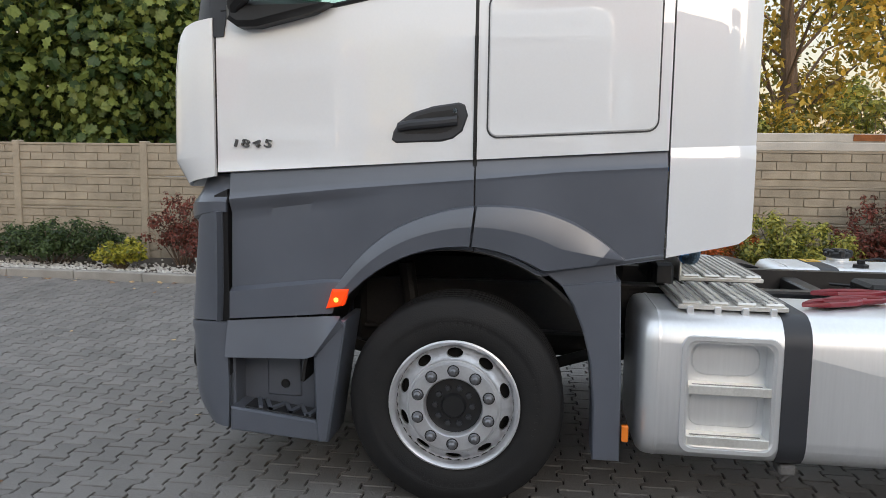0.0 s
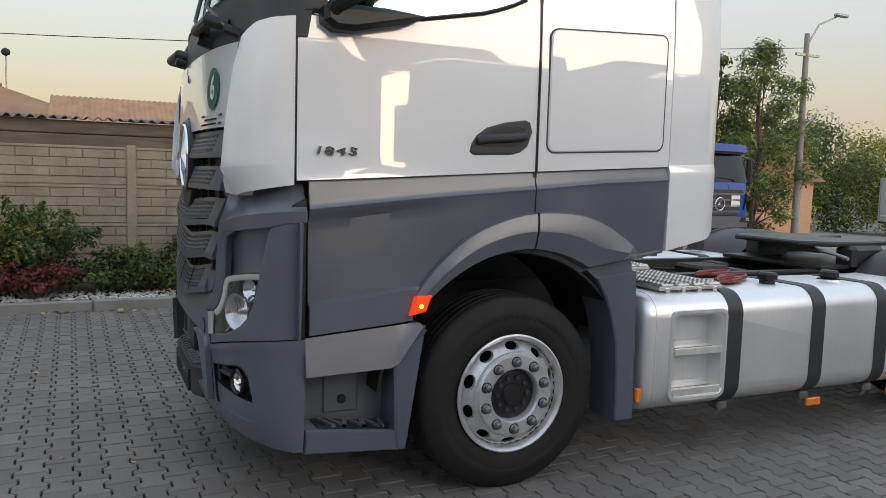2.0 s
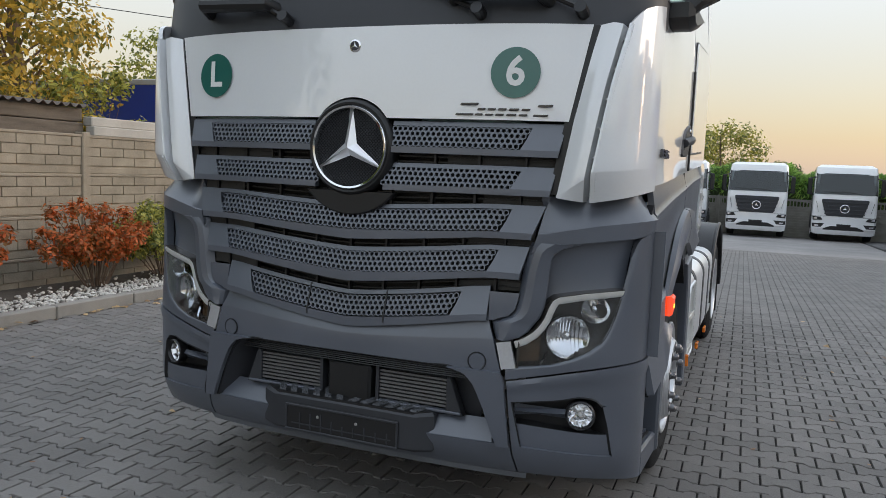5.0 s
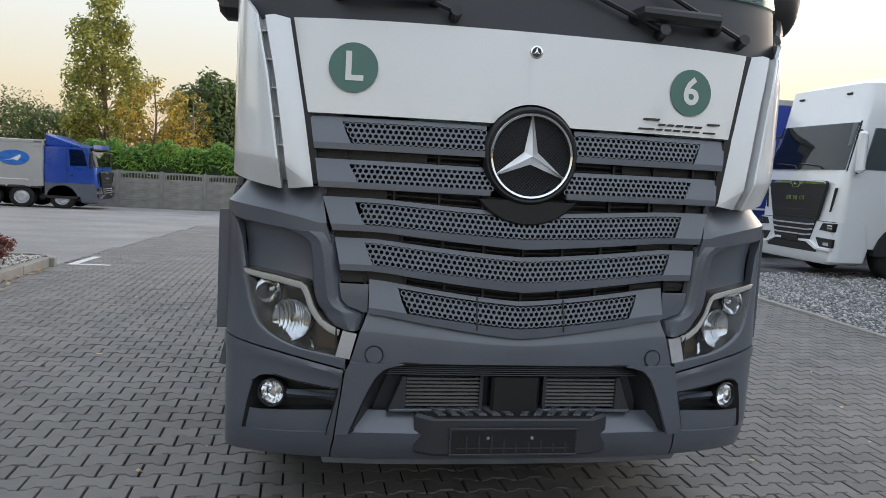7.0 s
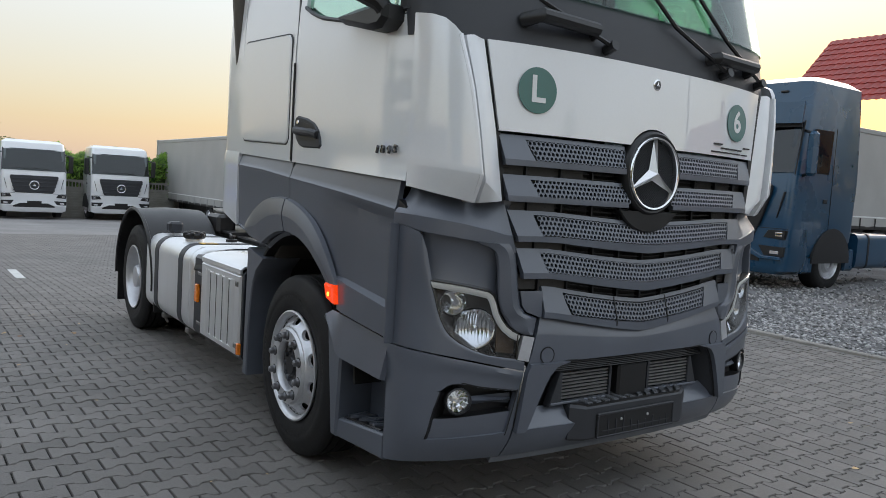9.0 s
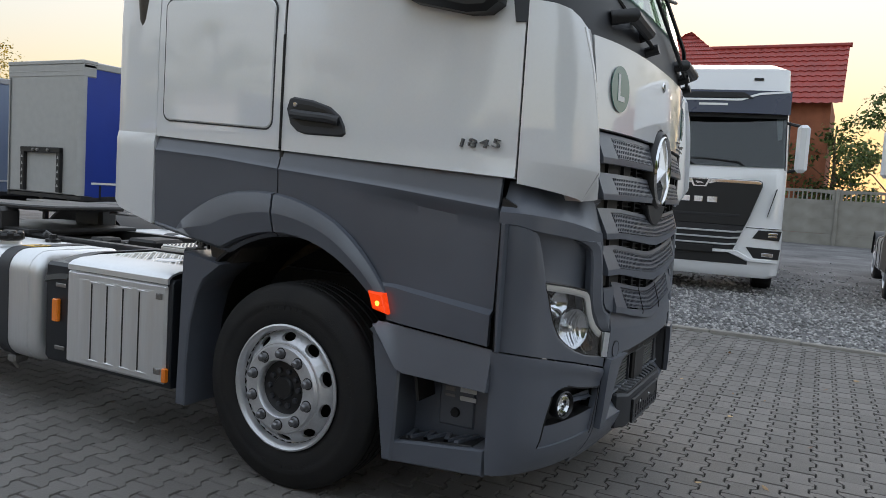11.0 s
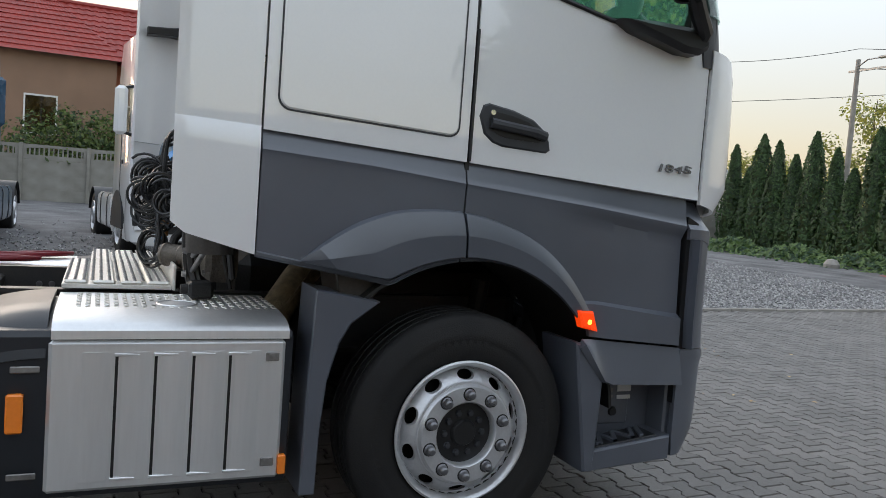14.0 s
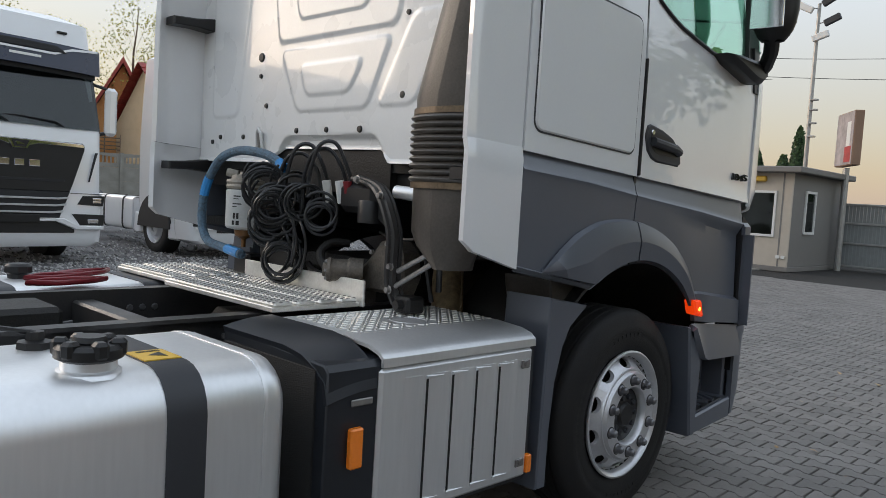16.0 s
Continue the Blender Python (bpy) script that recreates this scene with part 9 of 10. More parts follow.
def trailer(name, label, at, length, curtain, front, height=3.95, stripe=True, legs=True, posts=0, ellipse=False):
    """A curtain-sided trailer that faces +y of its own frame, its front at y = 0."""
    t = thing(name, label, "trailer", at, "parked trailers")
    f = part("front_wall", Shape().box(-1.27, 1.27, -0.06, 0.0, 1.05, height, 0.02), front, t, "flat grey front wall")
    for s in (-1, 1):
        post_ = Shape().sheet(lambda a, z: (s * (1.18 + 0.1 * math.cos(a)), -0.06 + 0.1 * math.sin(a), z), steps(-0.3, math.pi / 2, 8), [1.05, height - 0.32], 0.01)
        part("corner_post", post_, TRAILER_GREY, f)
        part("bracket_post", Shape().box(s * 0.62 - 0.06, s * 0.62 + 0.06, 0.0, 0.09, 1.08, 2.0, 0.01), BLACK, f, "black hose bracket post")
        for k in range(5):
            part("bracket_hole", Shape().prism([(s * 0.62 - 0.032, 1.2 + 0.15 * k), (s * 0.62 + 0.032, 1.2 + 0.15 * k), (s * 0.62, 1.27 + 0.15 * k)], "y", 0.088, 0.093), TRAILER_GREY, f)
    part("cap_band", Shape().box(-1.285, 1.285, -0.32, 0.012, height - 0.33, height - 0.06, 0.02), TRAILER_GREY, f, "pale folded cap band")
    part("cap_lip", Shape().box(-1.295, 1.295, -0.34, 0.024, height - 0.065, height + 0.02, 0.015), TRAILER_GREY, f)
    part("cap_crease", Shape().box(-1.27, 1.27, 0.008, 0.018, height - 0.215, height - 0.2, 0.003), TRAILER_GREY, f)
    part("bracket_bar", Shape().box(-0.68, 0.68, 0.0, 0.1, 1.93, 2.05, 0.012), BLACK, f, "black hose bracket bar")
    for x in (-0.3, 0.05, 0.2):
        part("coupling_head", Shape().lathe([(0.0, 0.04), (0.03, 0.035), (0.035, 0.0)], (x, 0.1, 1.985), "y", 10, 1), STEEL, f)
    for s in (-1, 1):
        c = part("curtain", Shape().sheet(lambda u, v: (s * (1.265 + 0.014 * math.sin(u * length * 5.2) * (1 - v) ** 2 + 0.006 * math.sin(u * length * 2.1 + v * 3)), -0.06 - (length - 0.1) * u, 1.02 + (height - 1.16) * v), steps(0, 1, int(length * 7)), steps(0, 1, 6), 0.008), curtain, t, "taut tarpaulin side curtain")
        part("roof_rail", Shape().box(s * 1.2, s * 1.285, -length, 0.0, height - 0.14, height, 0.015), TRAILER_GREY, t)
        part("side_rail", Shape().box(s * 1.2, s * 1.28, -length, 0.0, 0.94, 1.05, 0.012), BLACK_SATIN, t)
        if stripe:
            part("reflex_stripe", Shape().box(s * 1.281, s * 1.286, -length + 0.1, -0.25, 1.30, 1.345), WHITE_STICKER, t)
        n = int(length / 0.9)
        for k in range(n):
            part("curtain_strap", Shape().box(s * 1.278, s * 1.29, -0.5 - 0.9 * k, -0.45 - 0.9 * k, 0.96, 1.28, 0.003), BLACK if not posts else TRAILER_GREY, t)
        for k in range(3):
            small_wheel(t, s * 1.05, -length + 2.2 + 1.3 * k, 0.5, 0.36, s)
        if legs:
            part("landing_leg", Shape().box(s * 0.75 - 0.06, s * 0.75 + 0.06, -2.75, -2.63, 0.05, 1.0, 0.01).box(s * 0.75 - 0.15, s * 0.75 + 0.15, -2.82, -2.56, 0.0, 0.05, 0.01), BLACK_SATIN, t)
        if ellipse:
            e = Shape().lathe([(0.0, 0.004), (1.0, 0.004), (1.0, 0.0)], (0, 0, 0), "x", 36, s)
            part("oval_sign", e, paint("sign_blue", (0.02, 0.16, 0.55)) if "sign_blue" not in bpy.data.materials else bpy.data.materials["sign_blue"], t, "blue oval sign with a pale shape", at=Matrix.Translation((s * 1.285, -1.1, height - 0.85)) @ Matrix.Diagonal((1, 0.62, 0.34, 1)))
            part("sign_shape", Shape().prism([(-1.45, height - 1.0), (-1.25, height - 0.95), (-1.0, height - 0.8), (-0.85, height - 0.7), (-0.8, height - 0.8), (-0.95, height - 1.0), (-1.1, height - 0.95)], "x", s * 1.287, s * 1.293), WHITE_STICKER, t)
    part("roof", Shape().box(-1.26, 1.26, -length, 0.0, height - 0.03, height + 0.01, 0.01), WHITE_STICKER, t, "pale roof sheet")
    part("floor", Shape().box(-1.22, 1.22, -length, -0.02, 0.95, 1.03), BLACK_SATIN, t)
    part("rear_door", Shape().box(-1.26, 1.26, -length - 0.05, -length, 1.0, height), TRAILER_GREY, t)
    part("chassis_beam", Shape().box(-0.55, -0.4, -length, -0.3, 0.6, 0.96).box(0.4, 0.55, -length, -0.3, 0.6, 0.96), BLACK_SATIN, t)
    return t


def on_ground(x, y, turn=0.0, dz=0.0):
    return Matrix.Translation((x, y, ground_z(x, y) + dz)) @ Matrix.Rotation(radians(turn), 4, "Z")


lorry("parked_tractor", "white tractor unit with a navy sun visor parked on gravel", on_ground(-0.15, -8.85, 8) @ Matrix.Diagonal((1.05, 1, 1.02, 1)), WHITE, "tall", NAVY, band=True)
lorry("parked_tractor", "plain white tractor unit with a number plate parked on gravel", on_ground(-4.2, -9.2, 2), WHITE, "tall", None, plate="white")
blue_t = lorry("parked_tractor", "dark blue metallic tractor unit with white lettering", on_ground(4.45, -9.0), TEAL_PAINT, "tall", TEAL_PAINT, trim=SILVER)
lettering("slogan", "SIMPLY MY TRUCK", 0.16, WHITE_STICKER, blue_t, Matrix.Translation((0, 0.025, 1.9)) @ Matrix.Rotation(math.pi, 4, "Z") @ Matrix.Rotation(math.pi / 2, 4, "X"), 0.002, "white slogan lettering", space=0.9)
part("model_bar", Shape().box(-0.62, 0.1, -0.14, -0.12, 3.0, 3.1), WHITE_STICKER, blue_t, "white model name reduced to a bar")
lorry("parked_tractor", "white tractor unit coupled to a grey trailer", on_ground(9.1, -8.2), WHITE, "tall", None, plate=True, chassis=0)
trailer("curtain_trailer", "grey curtain-sided trailer behind a white tractor", on_ground(9.1, -11.0), 13.0, CURTAIN_GREY, TRAILER_GREY, legs=False)
trailer("curtain_trailer", "blue curtain-sided trailer on its landing legs", on_ground(13.4, -6.6), 13.4, CURTAIN_BLUE, TRAILER_GREY, 3.9)
# reflected sky is mixed into this curtain's paler colour
trailer("curtain_trailer", "grey-fronted trailer with curtains coloured pale blue-grey for reflected sky", on_ground(18.1, -6.7), 13.4, material("sky_paled_tarpaulin", (0.24, 0.29, 0.37), 0.5, var=0.08, scale=1.0), TRAILER_GREY, 3.9)
trailer("curtain_trailer", "long grey curtain-sided trailer parked across", on_ground(37.0, -8.5, -90), 13.4, CURTAIN_GREY, TRAILER_GREY, 3.9, posts=1)
lorry("distant_tractor", "white and grey tractor unit parked by the far fence", on_ground(31.6, 2.2, 90), WHITE, "mid", None, GREY, badge_star=True)
lorry("distant_tractor", "white tractor unit facing the yard by the far fence", on_ground(32.0, -1.1, 90), WHITE, "mid", None, badge_star=True)
lorry("distant_tractor", "white tractor unit facing the yard by the far fence", on_ground(32.4, -4.6, 90), WHITE, "mid", None, badge_star=True)
bt = lorry("blue_lorry", "blue cab of a curtain-sided lorry with a paper behind its screen", on_ground(12.3, 10.1, 187) @ Matrix.Diagonal((1, 1, 0.92, 1)), BLUE_PAINT, "low", BLUE_PAINT, GREY, badge_star=True, chassis=0)
part("paper_notice", Shape().box(-0.75, -0.42, 0.045, 0.05, 1.35, 1.66), WHITE_STICKER, bt, "white paper notice on the grille")
trailer("lorry_body", "blue curtain box body behind the blue cab", on_ground(12.3, 10.1, 187) @ Matrix.Translation((0, -2.35, 0)), 7.2, CURTAIN_BLUE, WHITE_STICKER, 3.75, legs=False)
far_blue = lorry("far_lorry", "blue lorry with a grey curtain body seen from the side", on_ground(30.7, 10.4, 180) @ Matrix.Diagonal((1, 1, 0.9, 1)), BLUE_PAINT, "low", BLUE_PAINT, GREY, chassis=0)
part("roof_deflector", Shape().prism([(-2.15, 2.9), (-2.15, 3.45), (-1.95, 3.4), (-0.75, 2.95)], "x", -1.05, 1.05, 0.05), BLUE_PAINT, far_blue, "blue wedge-shaped roof deflector")
part("cladding_band", Shape().box(1.236, 1.25, -2.1, -0.1, 0.62, 1.22, 0.006), GREY, far_blue)
trailer("lorry_body", "grey curtain body with a blue oval sign", on_ground(30.7, 12.6, 180) @ Matrix.Diagonal((1, 1, 0.9, 1)), 5.6, CURTAIN_GREY, WHITE_STICKER, 3.15, legs=False, posts=1, ellipse=True)

# ---- buildings and street furniture ----
PLASTER = material("ochre_plaster", (0.52, 0.4, 0.26), 0.9, var=0.1, scale=1, fine=60, bump=0.4)
BROWN_WALL = material("brown_plaster", (0.3, 0.19, 0.13), 0.9, var=0.12, scale=1, fine=60, bump=0.4)
BRICKWALL = material("brick_red_wall", (0.36, 0.13, 0.07), 0.9, var=0.2, scale=3, fine=30, bump=0.6)
TILE_SHEET = material("red_tile_sheet", (0.32, 0.04, 0.03), 0.5, var=0.18, scale=1.2, fine=20, bump=0.3)
ROOF_BROWN = material("brown_roof_felt", (0.33, 0.2, 0.11), 0.85, var=0.2, scale=1, bump=0.3)
ROOF_OLD = material("old_corrugated_roof", (0.42, 0.24, 0.13), 0.85, var=0.35, scale=2, bump=0.4, dirt=(0.2, 0.14, 0.1))
BOOTH = material("cream_booth_panel", (0.5, 0.45, 0.38), 0.6, var=0.05)
BOOTH_DARK = material("grey_booth_panel", (0.2, 0.19, 0.18), 0.6, var=0.06)
FRAME_WHITE = material("white_window_frame", (0.75, 0.75, 0.73), 0.4, var=0.03)
GALV = material("galvanised_steel", (0.42, 0.42, 0.41), 0.45, metal=0.6, var=0.15, scale=5)
PALE_METAL = material("pale_tower_metal", (0.6, 0.62, 0.68), 0.4, var=0.1)


def tiled_slope(corner, along, up, nu, nv, mat_, parent, name="roof_slope"):
    """A roof slope of overlapping pantile rows: waves along, steps up."""
    c, a, u = Vector(corner), Vector(along), Vector(up)
    nrm = a.cross(u).normalized()
    if nrm.z < 0:
        nrm = -nrm
    s = Shape()
    rows = []
    for j in range(nv):
        for k, f in ((0, 0.0), (1, 0.999)):
            rows.append(((j + f) / nv, 0.035 if k == 0 else 0.0))
    k = nu * 4
    vs = [c + a * (i / k) + u * r + nrm * (h + 0.02 * math.sin(2 * math.pi * i / 4)) for r, h in rows for i in range(k + 1)]
    fs = [(q * (k + 1) + i, q * (k + 1) + i + 1, (q + 1) * (k + 1) + i + 1, (q + 1) * (k + 1) + i) for q in range(len(rows) - 1) for i in range(k)]
    s.add(vs, fs)
    return part(name, s.mesh(name, 40, recalc=False), mat_, parent, "red pantiles")


def window(parent, x, y, z, w, h, axis="y", s=1, mat_=None):
    """A framed pane standing on a wall that faces s along an axis."""
    if axis == "y":
        fr = Shape().box(x - w / 2, x - w / 2 + 0.06, y, y + 0.05 * s, z, z + h).box(x + w / 2 - 0.06, x + w / 2, y, y + 0.05 * s, z, z + h).box(x - w / 2 + 0.06, x + w / 2 - 0.06, y, y + 0.05 * s, z, z + 0.06).box(x - w / 2 + 0.06, x + w / 2 - 0.06, y, y + 0.05 * s, z + h - 0.06, z + h)
        pane = Shape().box(x - w / 2 + 0.06, x + w / 2 - 0.06, y, y + 0.012 * s, z + 0.06, z + h - 0.06)
    else:
        fr = Shape().box(x, x + 0.05 * s, y - w / 2, y - w / 2 + 0.06, z, z + h).box(x, x + 0.05 * s, y + w / 2 - 0.06, y + w / 2, z, z + h).box(x, x + 0.05 * s, y - w / 2 + 0.06, y + w / 2 - 0.06, z, z + 0.06).box(x, x + 0.05 * s, y - w / 2 + 0.06, y + w / 2 - 0.06, z + h - 0.06, z + h)
        pane = Shape().box(x, x + 0.012 * s, y - w / 2 + 0.06, y + w / 2 - 0.06, z + 0.06, z + h - 0.06)
    f = part("window_frame", fr, FRAME_WHITE, parent, "white window frame")
    part("pane", pane, mat_ or SCREEN, f)
    return f


# long low house with the red sheet roof
gz = ground_z(-20, -32) - 0.3
low_h = thing("low_house", "long ochre house with a red tile roof and brick chimney", "house")
part("wall", Shape().box(-24.2, -13.6, -40, -32.2, gz, 4.15), PLASTER, low_h, "ochre plaster wall")
tiled_slope((-24.6, -31.7, 4.0), (11.4, 0, 0), (0, -4.4, 3.5), 32, 12, TILE_SHEET, low_h)
tiled_slope((-24.6, -40.5, 4.0), (11.4, 0, 0), (0, 4.4, 3.5), 32, 12, TILE_SHEET, low_h)
part("gable", Shape().prism([(-32.2, 4.15), (-40, 4.15), (-36.1, 7.3)], "x", -13.62, -13.58), PLASTER, low_h)
part("gable", Shape().prism([(-32.2, 4.15), (-40, 4.15), (-36.1, 7.3)], "x", -24.2, -24.16), PLASTER, low_h)
part("eaves_board", Shape().box(-24.6, -13.2, -31.75, -31.65, 3.85, 4.03), OLDWOOD, low_h)
ch = part("chimney", Shape().box(-17.5, -16.8, -35.2, -34.5, 5.6, 7.95, 0.02).box(-17.58, -16.72, -35.28, -34.42, 7.95, 8.1, 0.02), BRICKWALL, low_h, "brick chimney stack")
for x in (-22.5, -19, -15.5):
    window(low_h, x, -32.2, 2.0, 1.2, 1.3, "y", 1)
# tiled house with hips
tile_h = thing("tiled_house", "brown house with a steep red pantile hip roof", "house", Matrix.Diagonal((1, 1, 1.13, 1)))
part("wall", Shape().box(1.5, 9.5, -38, -30.2, 0, 5.6), BROWN_WALL, tile_h, "brown plaster wall")
part("wing_wall", Shape().box(-1.2, 1.5, -37, -30.9, 0, 5.5), BRICKWALL, tile_h, "brick-red wing wall")


def hip(x0, x1, y, apex, z0, parent, n=24, m=16):
    """A triangular hip slope of stepped pantile rows."""
    s, a = Shape(), Vector(apex)
    rows = []
    for j in range(m):
        for f, h in ((j / m, 0.035), ((j + 0.999) / m, 0.0)):
            l, r = Vector((x0, y, z0)).lerp(a, f), Vector((x1, y, z0)).lerp(a, f)
            rows.append([l.lerp(r, i / (n * 4)) + Vector((0, h * 0.7 + 0.016 * math.sin(math.pi * i / 2), h * 0.7)) for i in range(n * 4 + 1)])
    k = n * 4 + 1
    s.add([p for r in rows for p in r], [(q * k + i, q * k + i + 1, (q + 1) * k + i + 1, (q + 1) * k + i) for q in range(len(rows) - 1) for i in range(k - 1)])
    part("roof_slope", s.mesh("roof_slope", 40, recalc=False), TILE_SHEET, parent, "red pantiles")


hip(1.0, 10.0, -29.8, (5.2, -34, 8.7), 5.4, tile_h)
part("roof_sides", Shape().add([(1.0, -29.8, 5.4), (5.2, -34, 8.7), (5.2, -36, 8.7), (1.0, -38.4, 5.4), (10.0, -29.8, 5.4), (10.0, -38.4, 5.4)], [(0, 1, 2, 3), (4, 5, 2, 1), (3, 2, 5)]), TILE_SHEET, tile_h, smooth=0)
tiled_slope((-1.6, -30.4, 5.3), (6.0, 0, 0), (0, -3.4, 2.6), 18, 11, TILE_SHEET, tile_h)
tiled_slope((9.0, -30.2, 5.6), (8.0, 0, 0), (0, -4, 3.2), 22, 12, TILE_SHEET, tile_h)
part("ridge", Shape().rod((-1.7, -33.8, 7.93), (4.4, -33.8, 7.93), 0.09, 8), TILE_SHEET, tile_h)
window(tile_h, 4.2, -30.2, 2.6, 1.2, 1.4, "y", 1)
window(tile_h, 7.2, -30.2, 2.6, 1.2, 1.4, "y", 1)
# steep-gabled orange house
af = thing("gabled_house", "orange house with a steep red gable roof and timber braces", "house", Matrix.Translation((-13.8, -39.5, ground_z(-14, -39))) @ Matrix.Rotation(radians(-20), 4, "Z") @ Matrix.Diagonal((0.62, 0.8, 0.95, 1)))
part("wall", Shape().prism([(-3, 0), (3, 0), (3, 3.6), (0, 7.2), (-3, 3.6)], "y", -6, 0), material("orange_plaster", (0.55, 0.27, 0.1), 0.85, var=0.12), af)
for s in (-1, 1):
    part("roof_slope", Shape().prism([(s * 3.5, 3.1), (s * 3.6, 3.3), (0, 7.65), (0, 7.3)], "y", -6.4, 0.6), TILE_SHEET, af)
for k in range(4):
    part("balcony_rail", Shape().box(-2.8, 2.8, 0.62, 0.68, 2.3 + 0.22 * k, 2.36 + 0.22 * k), OLDWOOD, af)
for x in (-2.6, -1.3, 0, 1.3, 2.6):
    part("balcony_post", Shape().box(x - 0.05, x + 0.05, 0.6, 0.7, 0, 3.2), OLDWOOD, af)
window(af, 0, 0, 3.4, 1.0, 1.1, "y", 1)
# church far off
cx_, cy_ = -96.5, -103.5
church = thing("church", "distant pale church with a small spired bell turret", "church", Matrix.Translation((cx_, cy_, 0)) @ Matrix.Diagonal((0.69, 0.69, 0.69, 1)))
part("nave", Shape().prism([(-5, 0), (5, 0), (5, 14), (0, 18.5), (-5, 14)], "y", -16, 2), WHITE_SATIN, church, "pale nave wall")
for s in (-1, 1):
    part("nave_roof", Shape().prism([(s * 5.6, 13.4), (s * 5.7, 13.7), (0, 19.0), (0, 18.6)], "y", -16.3, 2.3), PALE_METAL, church)
part("turret", Shape().lathe([(2.6, 16), (2.6, 17.5), (3.1, 18), (1.3, 20), (1.2, 20.2)], (0, -7, 0), "z", 8).lathe([(1.7, 22.8), (1.75, 23), (0.9, 24.6), (0.35, 26.4), (0.1, 27.6), (0.08, 31)], (0, -7, 0), "z", 8), PALE_METAL, church, "pale metal turret", smooth=0)
for k in range(8):
    a = k * math.pi / 4
    part("turret_column", Shape().rod((1.2 * math.cos(a), -7 + 1.2 * math.sin(a), 20), (1.2 * math.cos(a), -7 + 1.2 * math.sin(a), 22.9), 0.16, 6), WHITE_SATIN, church)
# north roofs
hipr = thing("hip_roof_house", "house with a brown pyramid roof behind the fence", "house", Matrix.Translation((-6.6, 36, 0)))
part("roof", Shape().add([(-4.8, -4.2, 3.55), (4.8, -4.2, 3.55), (4.8, 4.2, 3.55), (-4.8, 4.2, 3.55), (-0.6, 0, 5.15), (0.6, 0, 5.15)], [(0, 1, 5, 4), (1, 2, 5), (2, 3, 4, 5), (3, 0, 4)]), ROOF_BROWN, hipr, smooth=0)
part("ridge_cap", Shape().rod((-0.7, 0, 5.18), (0.7, 0, 5.18), 0.1, 8), ROOF_BROWN, hipr)
part("wall", Shape().box(-4.3, 4.3, -3.7, 3.7, -0.3, 3.55), PLASTER, hipr)
gab = thing("barn", "barn with an old brown corrugated roof", "barn")
part("wall", Shape().box(-3.2, 6.0, 26.4, 33, -0.3, 2.9), OLDWOOD, gab)
part("roof_slope", corrugated(-3.6, 6.4, 26.0, 29.6, 2.9, 4.35, 0.2), ROOF_OLD, gab, "weathered corrugated sheets")
part("roof_slope", corrugated(-3.6, 6.4, 33.2, 29.6, 2.9, 4.35, 0.2), ROOF_OLD, gab)
far_h = thing("roadside_house", "pale orange house among the trees by the road", "house", Matrix.Translation((22.6, 20.1, ground_z(22.6, 20.1))) @ Matrix.Diagonal((0.75, 0.75, 0.75, 1)))
part("wall", Shape().box(-3, 3, -3, 3, 0, 3.2), material("peach_plaster", (0.6, 0.36, 0.22), 0.85, var=0.08), far_h)
part("roof", Shape().prism([(-3.5, 3.1), (3.5, 3.1), (0, 5.2)], "y", -3.4, 3.4), ROOF_BROWN, far_h)
# gate booth
bz = ground_z(-17.7, -4.8)
booth = thing("gatehouse_booth", "cream panel gatehouse cabin with white windows and a flat dark roof", "booth", Matrix.Translation((-2.5, -1.26, bz)) @ Matrix.Diagonal((1, 1, 1.08, 1)))
part("wall_front", Shape().box(-15.2, -15.14, -7.2, -3.5, 0.12, 2.45, 0.01), BOOTH, booth, "cream panel wall")
part("wall_side", Shape().box(-18.8, -15.2, -3.56, -3.5, 0.12, 2.45, 0.01), BOOTH_DARK, booth, "grey panel wall")
part("wall_back", Shape().box(-18.8, -15.2, -7.2, -7.14, 0.12, 2.45, 0.01).box(-18.86, -18.8, -7.2, -3.5, 0.12, 2.45, 0.01), BOOTH_DARK, booth)
part("base_frame", Shape().box(-18.9, -15.1, -7.24, -3.46, 0.0, 0.12, 0.01), BOOTH_DARK, booth)
part("roof", Shape().box(-19.1, -14.8, -7.4, -3.2, 2.45, 2.6, 0.02), BOOTH_DARK, booth, "flat dark grey roof edge")
for y in (-7.1, -5.95, -5.3, -3.75):
    part("panel_joint", Shape().box(-15.14, -15.132, y - 0.02, y + 0.02, 0.12, 2.45), BOOTH_DARK, booth)
dr = part("door", Shape().box(-15.145, -15.11, -6.9, -6.05, 0.15, 2.15, 0.01), FRAME_WHITE, booth, "white door")
part("door_handle", Shape().box(-15.11, -15.05, -6.17, -6.13, 1.05, 1.09, 0.008).box(-15.08, -15.06, -6.3, -6.13, 1.06, 1.085, 0.006), BLACK, dr)
window(booth, -15.14, -4.55, 0.85, 1.3, 1.15, "x", 1)
window(booth, -16.4, -3.5, 0.95, 0.75, 1.1, "y", 1)
part("lamp_box", Shape().box(-15.14, -15.0, -4.9, -4.2, 2.22, 2.36, 0.03), YELLOW_LABEL, booth, "yellow lamp housing under the eaves")
for y in (-3.75, -3.62):
    part("socket", Shape().box(-15.14, -15.1, y - 0.05, y + 0.05, 0.32, 0.4, 0.006), FRAME_WHITE, booth)
gate = thing("sliding_gate", "grey sheet metal sliding gate with cross rails", "gate", Matrix.Translation((-21.7, -5.2, bz)))
